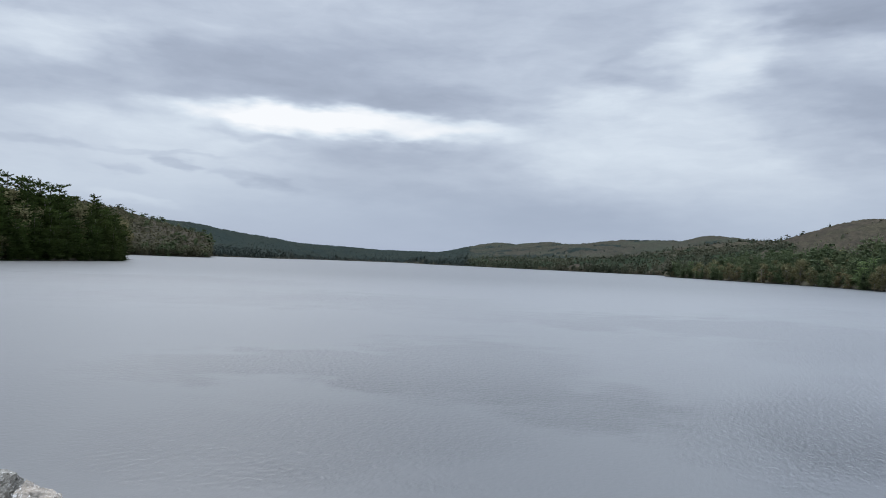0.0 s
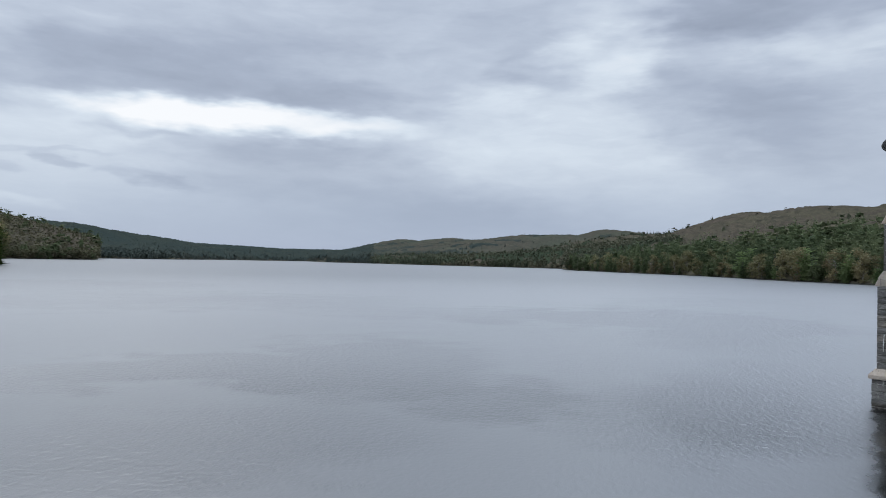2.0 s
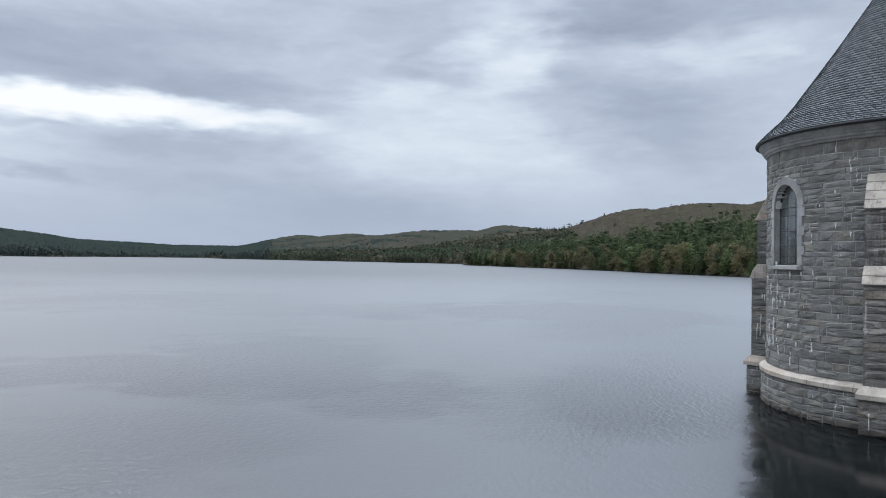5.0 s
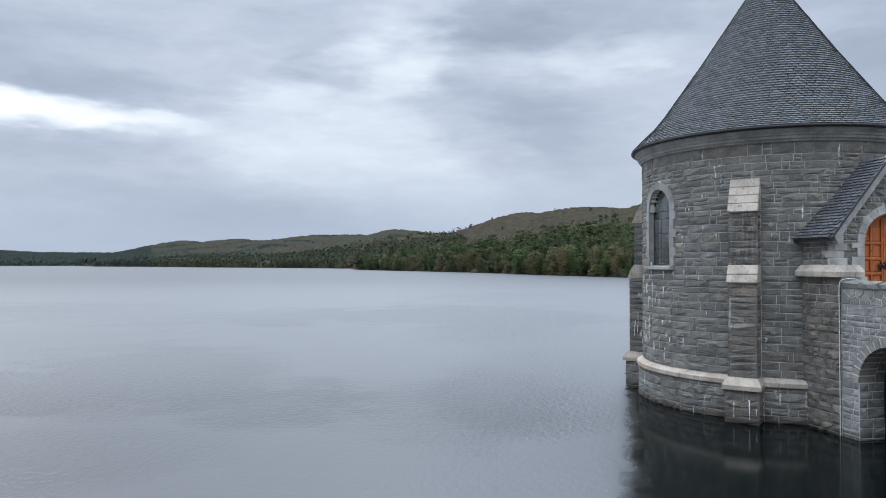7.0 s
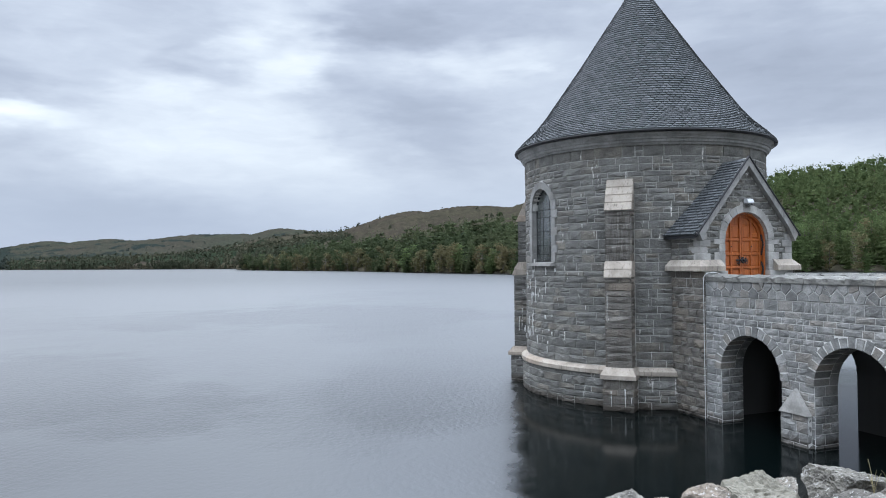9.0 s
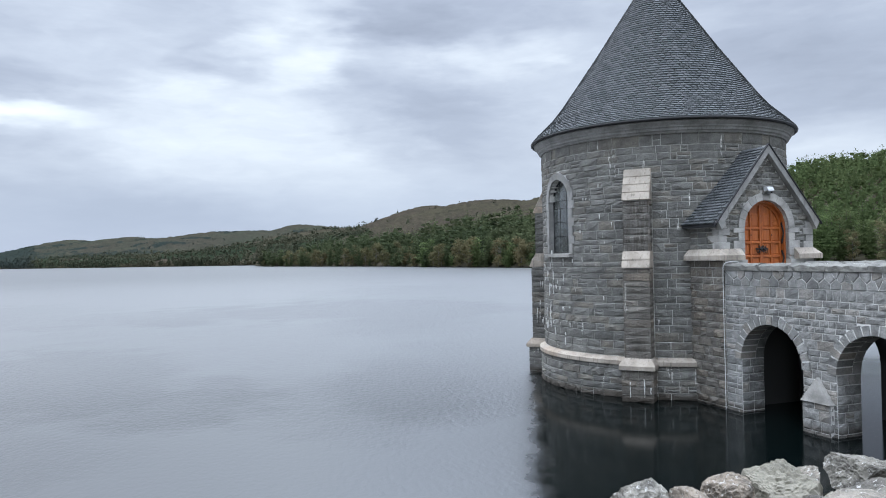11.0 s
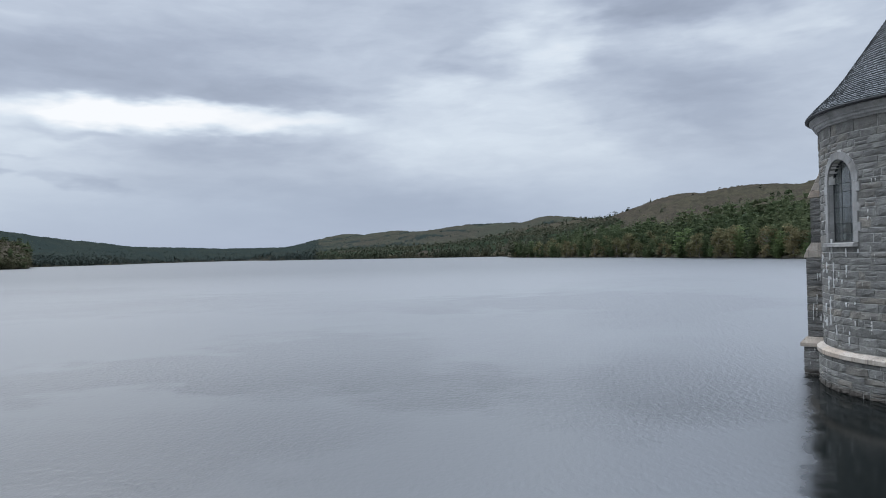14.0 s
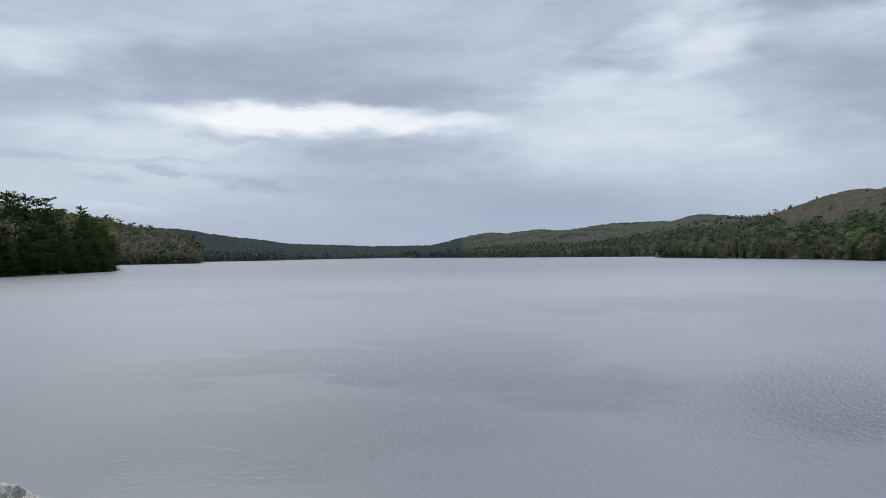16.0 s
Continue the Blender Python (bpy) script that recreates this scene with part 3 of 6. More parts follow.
def runs(x0, x1, holes):
    """What is left of x0..x1 without the holes."""
    out, at = [], x0
    for a, b in sorted(holes):
        if a > at:
            out.append((at, min(a, x1)))
        at = max(at, b)
    if at < x1:
        out.append((at, x1))
    return [(a, b) for a, b in out if b - a > 0.02]


def fill(x0, x1, lo=0.35, hi=0.95):
    """Splits a run into stone lengths."""
    out, at = [], x0
    while x1 - at > hi:
        w = RNG.uniform(lo, hi)
        if x1 - at - w < lo * 0.6:
            w = (x1 - at) / 2
        out.append((at, at + w))
        at += w
    out.append((at, x1))
    return out


def flat_wall(x0, x1, z0, z1, holes, at, proud=0.055, joint=0.022, lo=0.42, hi=0.95, hlo=0.21, hhi=0.32):
    """Matrices for the stones of a plane wall; at(x, z) gives the frame's matrix there; holes(z) the gaps of a course."""
    out = []
    for a, b in courses(z0, z1, hlo, hhi):
        for r0, r1 in runs(x0, x1, holes((a + b) / 2)):
            for p, q in fill(r0, r1, lo, hi):
                cells = [(p, q, a, b)]
                if q - p > 0.55 and RNG.random() < 0.16:
                    s = RNG.uniform(0.3, 0.7) * (q - p) + p
                    cells = [(p, s, a, b), (s, q, a, (a + b) / 2), (s, q, (a + b) / 2, b)]
                for c, d, e, g in cells:
                    out.append(at((c + d) / 2, (e + g) / 2) @ Matrix.Diagonal((d - c - joint, proud * RNG.uniform(0.6, 1.3), g - e - joint, 1)))
    return out


# ---------------------------------------------------------------- the lie of the land
# Lake shore as bearing (degrees) and distance (m)
SHORE = [(-70, 150), (-50, 190), (-32, 268), (-28, 300), (-24.6, 345), (-24.2, 353), (-24.0, 800), (-18.6, 830), (-18.1, 870), (-18.0, 1250), (-13.3, 1320), (-12.2, 1400), (-10.0, 1660),
         (-3, 1950), (-1.4, 1500), (6, 1150), (12, 1000), (17.5, 900), (17.7, 690), (22, 560), (28, 450), (32, 368), (39, 300), (50, 310), (62, 330), (80, 300)]
# Hills: bearing, distance, half width across, half depth, height, turn (degrees)
HILLS = [
    (-32.1, 420, 118, 110, 16.0, 0),
    (-28.5, 1150, 169, 300, 57.0, 0),
    (-22.7, 2300, 474, 500, 75.0, 0),
    (-14.8, 3000, 774, 500, 43.9, 0),
    (-6.1, 3600, 876, 500, 36.9, 0),
    (3.0, 3300, 590, 400, 34.4, 0),
    (4.7, 2300, 201, 350, 57.4, 0),
    (8.7, 2100, 245, 350, 56.6, 0),
    (15.8, 1900, 397, 350, 62.8, 0),
    (21.2, 2500, 257, 350, 107.4, 0),
    (31.5, 1250, 175, 330, 75.5, 0),
    (37.8, 1150, 266, 420, 76.0, 0),
    (46.9, 1000, 243, 420, 83.5, 0),
    (66.2, 600, 250, 200, 52.0, 0),
    (23.9, 1300, 196, 300, 46.2, 0),
]
C0 = 30.3
TOWER = Vector((C0 * math.sin(radians(49.05)), C0 * math.cos(radians(49.05)), 0))
AXIS = -102.7
U = Vector((math.cos(radians(AXIS)), math.sin(radians(AXIS)), 0))
FRAME = Matrix.Translation(TOWER) @ Matrix.Rotation(radians(AXIS - 90), 4, "Z")
S_AZ, S_D = np.array([s[0] for s in SHORE], float), np.array([s[1] for s in SHORE], float)


def shore_at(az):
    return np.interp(az, S_AZ, S_D) * (1 + 0.006 * np.sin(np.asarray(az) * 5.3))


def wavy(x, y, s, seed=0.0):
    """A cheap smooth wave field for the ground, about -1 to 1."""
    return (np.sin(x / s + seed) * np.cos(y / s * 1.13 + 2 * seed) + 0.5 * np.sin(x / s * 2.3 + y / s * 1.7 + seed) + 0.25 * np.sin(x / s * 5.1 - y / s * 4.3)) / 1.6


def land(x, y):
    """Height of the ground, from the eye's bearing and distance."""
    d = np.hypot(x, y)
    az = np.degrees(np.arctan2(x, y))
    ds = shore_at(az)
    out = d - ds
    rise = np.clip(out, 0, None)
    z = -3.0 + 3.3 * np.clip((out + 12) / 12, 0, 1) + 5.0 * (1 - np.exp(-rise / 60)) + 0.006 * rise
    hills = np.zeros_like(z)
    for a, dist, wa, wd, h, _ in HILLS:
        ca, sa = math.cos(radians(a)), math.sin(radians(a))
        across, depth = x * ca - y * sa, x * sa + y * ca - dist
        hills = np.maximum(hills, h * np.exp(-(across / wa) ** 2 - (depth / wd) ** 2))
    hills *= 1 + 0.10 * wavy(x, y, 130.0, 0.7)
    z = z + hills * np.clip(rise / 120, 0, 1)
    # the dam: riprap slope and crest, across the lake's near end
    along = (x - TOWER.x) * U.x + (y - TOWER.y) * U.y
    dam = np.clip((along - 13.1) * 0.33, -3.0, 3.4) + 0.05 * np.sin(x * 1.3) * np.cos(y * 1.7)
    near = d < 140
    return np.where(near | (along > 20), np.where(along > 8, dam, np.minimum(z, -3.0)), z)


def build_ground():
    rad = [0.0, 1.0]
    while rad[-1] < 4700:
        rad.append(rad[-1] * 1.028 + 0.12)
    rad = np.array([0.02] + rad[1:])
    fine = np.radians(np.arange(-42, 76, 0.4))
    coarse = np.radians(np.arange(76, 318, 3.0))
    az = np.concatenate([fine, coarse])
    gx, gy = np.outer(rad, np.sin(az)) + 0.3, np.outer(rad, np.cos(az)) - 0.5
    v = np.stack([gx, gy, land(gx, gy)], -1).reshape(-1, 3)
    n, m = len(rad), len(az)
    i, j = np.meshgrid(np.arange(n - 1), np.arange(m), indexing="ij")
    a, b = i * m + j, i * m + (j + 1) % m
    q = np.stack([a, a + m, b + m, b], -1).reshape(-1, 4)
    mesh = quick_mesh("ground", v, q)
    ob = finish("ground", mesh, GROUND, smooth=True)
    return tagged(ob, "brown wooded hills and gravelly dam slope around a reservoir", "ground", kind="structure")


build_ground()

bm = bmesh.new()
bmesh.ops.create_grid(bm, x_segments=8, y_segments=8, size=4600)
water = part("water", bm, WATER)
tagged(water, "grey wind-rippled reservoir water reflecting an overcast sky", "water", kind="structure")


# ---------------------------------------------------------------- gatehouse tower
R_WALL, R_PLINTH = 4.70, 4.86
Z_BAND0, Z_BAND1, Z_TOP = 1.14, 1.42, 9.12
WIN_HALF, WIN_SILL, WIN_SPRING = 0.74, 5.07, 7.10
WIN_TURN = radians(1.1)
PORCH_Y, PORCH_HALF = 5.72, 1.95
BUTT_HALF = 0.44
gatehouse = thing("gatehouse", "round grey granite gatehouse tower with conical slate roof in water", "gatehouse", FRAME)


def win_top(x):
    """Height of the window opening's head at x across its middle."""
    return WIN_SPRING + math.sqrt(max(WIN_HALF ** 2 - x * x, 0.0)) * 1.08


def tower_shell():
    """The wall's core: wedge by wedge, open at the windows and the doorway."""
    bm = bmesh.new()
    r0, r1 = R_WALL - 0.55, R_WALL - 0.014
    step = radians(1.25)
    for i in range(288):
        a0, a1 = i * step, (i + 1) * step
        am = (a0 + a1) / 2
        spans = [(-2.5, Z_TOP + 0.3)]
        off = min((abs((am - c + math.pi) % math.tau - math.pi) for c in (WIN_TURN, math.pi)))
        x = R_WALL * math.sin(off)
        if off < 0.5 and x < WIN_HALF + 0.05:
            spans = [(-2.5, WIN_SILL), (win_top(x), Z_TOP + 0.3)]
        if abs(am - math.pi / 2) < 0.19:
            spans = [(-2.5, 3.8), (6.7, Z_TOP + 0.3)]
        for z0, z1 in spans:
            v = [bm.verts.new((r * math.cos(a), r * math.sin(a), z)) for z in (z0, z1) for r, a in ((r0, a0), (r1, a0), (r1, a1), (r0, a1))]
            for f in ((0, 1, 2, 3), (4, 5, 6, 7), (0, 1, 5, 4), (1, 2, 6, 5), (2, 3, 7, 6), (3, 0, 4, 7)):
                bm.faces.new([v[k] for k in f])
    bmesh.ops.remove_doubles(bm, verts=bm.verts, dist=0.001)
    return part("tower_wall", bm, MORTAR, gatehouse, "coursed rock-faced grey granite wall")


wall = tower_shell()


def ring_frame(r):
    """Frame matrices on a drum: x runs along the wall as an arc length."""
    def at(x, z):
        a = x / r
        o = Vector((math.cos(a), math.sin(a), 0))
        side = Vector((math.sin(a), -math.cos(a), 0))
        m = Matrix((side, o, (0, 0, 1))).transposed().to_4x4()
        m.translation = (o.x * r, o.y * r, z)
        return m
    return at


def ring_holes(r, low):
    def holes(z):
        out = []
        for k in range(4):
            c = math.pi / 4 + k * math.pi / 2
            hw = (BUTT_HALF + 0.02) if z < 7.75 else 0
            if low:
                hw = 0.54
            if hw:
                out.append((c * r - hw, c * r + hw))
        if not low and WIN_SILL - 0.12 < z < win_top(0) + 0.24:
            half = WIN_HALF + 0.10
            if z > WIN_SPRING:
                half = math.sqrt(max((WIN_HALF + 0.22) ** 2 - ((z - WIN_SPRING) / 1.08) ** 2, 0.0))
            for c in (WIN_TURN, math.pi, math.tau + WIN_TURN):
                out.append((c * r - half, c * r + half))
        # the porch covers the wall behind it
        pz = 8.45
        if z < pz:
            half = PORCH_HALF - 0.05 if z < 6.0 else max((pz - z) / (pz - 6.0) * 2.05 - 0.1, 0)
            a = math.asin(min(half / r, 0.95))
            out.append(((math.pi / 2 - a) * r, (math.pi / 2 + a) * r))
        return out
    return holes


tower_places = flat_wall(0, math.tau * R_WALL, Z_BAND1, Z_TOP, ring_holes(R_WALL, False), ring_frame(R_WALL - 0.012), proud=0.036, joint=0.02, lo=0.40, hi=0.98, hlo=0.18, hhi=0.34)
tower_places += flat_wall(0, math.tau * R_PLINTH, -0.75, Z_BAND0, ring_holes(R_PLINTH, True), ring_frame(R_PLINTH - 0.012), proud=0.042)

# plinth core and the sloped band over it
bm = lathe(bmesh.new(), [(R_WALL - 0.3, -2.5), (R_PLINTH - 0.014, -2.5), (R_PLINTH - 0.014, Z_BAND0 + 0.05), (R_WALL - 0.3, Z_BAND0 + 0.05)], 120, close=True)
part("plinth", bm, MORTAR, gatehouse)


def band_blocks():
    """The pale band: curved blocks with a sloped top, end to end."""
    n = 22
    for i in range(n):
        a0, a1 = math.tau * i / n + 0.05, math.tau * (i + 1) / n + 0.05 - 0.0025
        if abs((a0 + a1) / 2 - math.pi / 2) < 0.28:
            continue
        prof = [(R_WALL - 0.1, Z_BAND0), (R_PLINTH + 0.06, Z_BAND0), (R_PLINTH + 0.07, Z_BAND0 + 0.02), (R_PLINTH + 0.07, Z_BAND0 + 0.15), (R_PLINTH + 0.04, Z_BAND0 + 0.17), (R_WALL - 0.1, Z_BAND1 + 0.03)]
        part("band_block", lathe(bmesh.new(), prof, 6, a0, a1, close=True), LIMESTONE, gatehouse, "pale sloped limestone band")


band_blocks()

# cornice: courses of moulding under the eaves
bm = lathe(bmesh.new(), [(R_WALL - 0.3, Z_TOP), (R_WALL + 0.05, Z_TOP), (R_WALL + 0.07, Z_TOP + 0.05), (R_WALL + 0.13, Z_TOP + 0.09), (R_WALL + 0.15, Z_TOP + 0.17),
                         (R_WALL + 0.19, Z_TOP + 0.19), (R_WALL + 0.20, Z_TOP + 0.24), (R_WALL + 0.30, Z_TOP + 0.34), (R_WALL + 0.31, Z_TOP + 0.44), (R_WALL - 0.3, Z_TOP + 0.46)], 144, close=True)
part("cornice", bm, CORNICE, gatehouse, "moulded grey stone cornice", smooth=False)

bm = lathe(bmesh.new(), [(5.02, 9.51), (5.09, 9.51), (5.135, 9.54), (5.14, 9.58), (5.10, 9.61), (5.02, 9.61)], 144, close=True)
part("gutter", bm, IRON, gatehouse, "thin black metal eaves gutter", smooth=True)

# ---- roof: bell-cast cone and its slates
ROOF = [(5.09, 9.60), (4.82, 9.89), (4.28, 10.40), (3.87, 10.90), (3.25, 11.78), (2.40, 13.00), (1.61, 14.20), (0.83, 15.38), (0.04, 16.60)]
LEN = [0.0]
for (ra, za), (rb, zb) in zip(ROOF, ROOF[1:]):
    LEN.append(LEN[-1] + math.hypot(rb - ra, zb - za))


def roof_at(s):
    s = min(max(s, 0), LEN[-1])
    for k in range(len(LEN) - 1):
        if s <= LEN[k + 1]:
            f = (s - LEN[k]) / (LEN[k + 1] - LEN[k])
            return ROOF[k][0] + f * (ROOF[k + 1][0] - ROOF[k][0]), ROOF[k][1] + f * (ROOF[k + 1][1] - ROOF[k][1])
    return ROOF[-1]


bm = lathe(bmesh.new(), [(4.6, 9.52)] + [(5.06, 9.53), (5.13, 9.57)] + [(r - 0.01, z - 0.01) for r, z in ROOF], 128)
roof = part("roof", bm, IRON, gatehouse, "conical dark grey slate roof with flared eaves", smooth=True)


def slate_unit(seed):
    rng = random.Random(seed)
    t = 0.5
    v = []
    for y in (0.0, 1.0):
        for x in (-0.5, 0.5):
            for z in (0.0, 1.0):
                v.append((x + rng.uniform(-0.02, 0.02), z + rng.uniform(-0.015, 0.015), y * t + rng.uniform(-0.05, 0.05)))
    # corners: (x, up-slope, thickness)
    f = [(0, 1, 3, 2), (4, 6, 7, 5), (0, 4, 5, 1), (2, 3, 7, 6), (0, 2, 6, 4), (1, 5, 7, 3)]
    return np.array(v), f


SLATES = [slate_unit(k) for k in range(8)]
SLATE_MESHES = []
for v, f in SLATES:
    me = bpy.data.meshes.new("slate")
    me.from_pydata([tuple(p) for p in v], [], f)
    me.materials.append(SLATE)
    SLATE_MESHES.append(me)


def lay_slates(parent, places, near, limit=300):
    vs, fs, base, count = [], [], 0, 0
    for m in places:
        k = RNG.randrange(8)
        if count < limit and near(m):
            ob = new("slate", SLATE_MESHES[k])
            ob.parent, ob.matrix_basis = parent, m
            count += 1
        else:
            v, f = SLATES[k]
            a = np.array(m)
            vs.append(v @ a[:3, :3].T + a[:3, 3])
            fs.append(np.array(f) + base)
            base += 8
    if vs:
        tagged(finish("slating", quick_mesh("slating", np.concatenate(vs), np.concatenate(fs)), SLATE, parent), kind="stuff")


def cone_slates():
    out, s, row = [], 0.0, 0
    while s < LEN[-1] - 0.12:
        r, z = roof_at(s)
        r2, z2 = roof_at(s + 0.25)
        if row % 7 == 0:
            n = max(int(math.tau * r / 0.225), 8)
        slope = Vector((r2 - r, 0, z2 - z)).normalized()
        for i in range(n):
            a = (i + 0.5 * (row % 2) + RNG.uniform(-0.05, 0.05)) / n * math.tau
            ca, sa = math.cos(a), math.sin(a)
            up_ = Vector((slope.x * ca, slope.x * sa, slope.z))
            side = Vector((-sa, ca, 0))
            nrm = side.cross(up_)
            m = Matrix((side, up_, nrm)).transposed().to_4x4()
            m.translation = Vector((r * ca, r * sa, z)) - nrm * 0.015
            tilt = Matrix.Rotation(-0.30 + RNG.uniform(-0.012, 0.012), 4, "X")
            out.append(m @ tilt @ Matrix.Diagonal(((math.tau * r / n - 0.026) * RNG.uniform(0.95, 1.0), 0.235, 0.12, 1)))
        s += 0.126 if s > 0.2 else 0.10
        row += 1
    return out


lay_slates(roof, cone_slates(), lambda m: m.translation.z < 10.9 and m.translation.x > 1.0 and m.translation.y > 0.8)


# ---- buttresses
def buttress(angle, stone=None, name="buttress"):
    m = Matrix.Rotation(angle - math.pi / 2, 4, "Z")
    bm = bmesh.new()
    core = [(0.0, -2.5), (5.50, -2.5), (5.50, 1.1), (5.36, 1.1), (5.36, 4.55), (5.16, 4.6), (5.16, 6.85), (4.72, 7.75), (0.0, 7.75)]
    core = [(max(y, 4.3) - 0.03, z) for y, z in core]
    prism(bm, core, lambda u, v, w: (w, u, v), -BUTT_HALF + 0.025, BUTT_HALF - 0.025)
    box(bm, -0.51, 0.51, 4.4, 5.47, -2.5, 1.1)
    ob = part(name, bm, LIME if stone else MORTAR, gatehouse, "stepped granite buttress with pale weathered caps")
    ob.matrix_basis = m
    places = []

    def shaft(z0, z1, y, half):
        for a, b in courses(z0, z1):
            cuts = [(-half, half)] if RNG.random() < 0.55 else [(-half, RNG.uniform(-0.15, 0.15) * half), None]
            if cuts[-1] is None:
                cuts[-1] = (cuts[0][1], half)
            for c, d in cuts:
                places.append(Matrix.Translation(((c + d) / 2, y, (a + b) / 2)) @ Matrix.Diagonal((d - c - 0.016, 0.045 * RNG.uniform(0.6, 1.4), b - a - 0.018, 1)))
            depth = y - 4.6
            for sgn in (-1, 1):
                fr = Matrix(((0, sgn, 0, sgn * half), (-sgn, 0, 0, 4.6 + depth / 2), (0, 0, 1, (a + b) / 2), (0, 0, 0, 1)))
                places.append(fr @ Matrix.Diagonal((depth + 0.03, 0.045, b - a - 0.014, 1)))
    shaft(-0.75, 1.06, 5.48, 0.52)
    shaft(1.42, 4.50, 5.34, BUTT_HALF)
    lay(ob, places, stone or RUSTY)
    places = []
    shaft(5.08, 6.82, 5.14, BUTT_HALF)
    lay(ob, places, stone or STAINED)

    def cap(outline, half, lab):
        c = prism(bmesh.new(), outline, lambda u, v, w: (w, u, v), -half, half)
        bmesh.ops.bevel(c, geom=list(c.edges), offset=0.012, segments=1, affect="EDGES")
        part("cap", c, LIMESTONE, ob, lab)
    # pedestal cap with hipped ends
    c = bmesh.new()
    lo = [(-0.60, 4.5), (0.60, 4.5), (0.60, 5.60), (-0.60, 5.60)]
    hi = [(-0.47, 4.5), (0.47, 4.5), (0.47, 5.40), (-0.47, 5.40)]
    rings = [[c.verts.new((x, y, z)) for x, y in pts] for pts, z in ((lo, 1.08), (lo, 1.22), (hi, 1.46))]
    for p, q in zip(rings, rings[1:]):
        for k in range(4):
            c.faces.new((p[k], p[(k + 1) % 4], q[(k + 1) % 4], q[k]))
    c.faces.new(rings[0])
    c.faces.new(rings[2])
    part("cap", c, LIMESTONE, ob, "pale hipped pedestal cap")
    # two weathered blocks at the middle offset, four at the head
    for z0, z1, y0, y1 in ((4.52, 4.78, 5.44, 5.34), (4.785, 5.10, 5.34, 5.15)):
        cap([(4.6, z0), (y0, z0), (y0 - 0.01, z0 + 0.05), (y1, z1), (4.6, z1)], BUTT_HALF + 0.03, "pale stained cap block")
    for k in range(4):
        z0, z1 = 6.84 + 0.28 * k, 6.84 + 0.28 * (k + 1) - 0.006
        y0, y1 = 5.24 - 0.135 * k, 5.24 - 0.135 * (k + 1)
        cap([(4.5, z0), (y0, z0), (y0 - 0.005, z0 + 0.03), (y1 + 0.012, z1), (4.5, z1)], BUTT_HALF + 0.025, "pale sloped cap block")
    return ob


for k in range(4):
    buttress(math.pi / 4 - k * math.pi / 2, LIMED if k == 1 else None)


# ---- arched window of the tower
def wedge_ring(parent, name, n, r0, r1, y0, y1, zc, squash, mat, a_from=0.0, a_to=math.pi, label="", gap=0.006, ragged=0.0, bend=None):
    """Voussoirs of an arch, each one a part: x across, y outward, z up."""
    for i in range(n):
        a0, a1 = a_from + (a_to - a_from) * i / n, a_from + (a_to - a_from) * (i + 1) / n
        g = gap / r1
        rr = r1 + RNG.uniform(-ragged, ragged)
        bm = bmesh.new()
        steps = 3 if n > 6 else 8
        out = [(r0 * math.cos(a0 + g + (a1 - a0 - 2 * g) * k / steps), zc + squash * r0 * math.sin(a0 + g + (a1 - a0 - 2 * g) * k / steps)) for k in range(steps + 1)]
        out += [(rr * math.cos(a1 - g - (a1 - a0 - 2 * g) * k / steps), zc + squash * rr * math.sin(a1 - g - (a1 - a0 - 2 * g) * k / steps)) for k in range(steps + 1)]
        j = RNG.uniform(0, ragged * 0.4)
        prism(bm, out, bend or (lambda u, v, w: (u, w, v)), y0, y1 + j)
        part(name, bm, mat, parent, label if i == 0 else "")


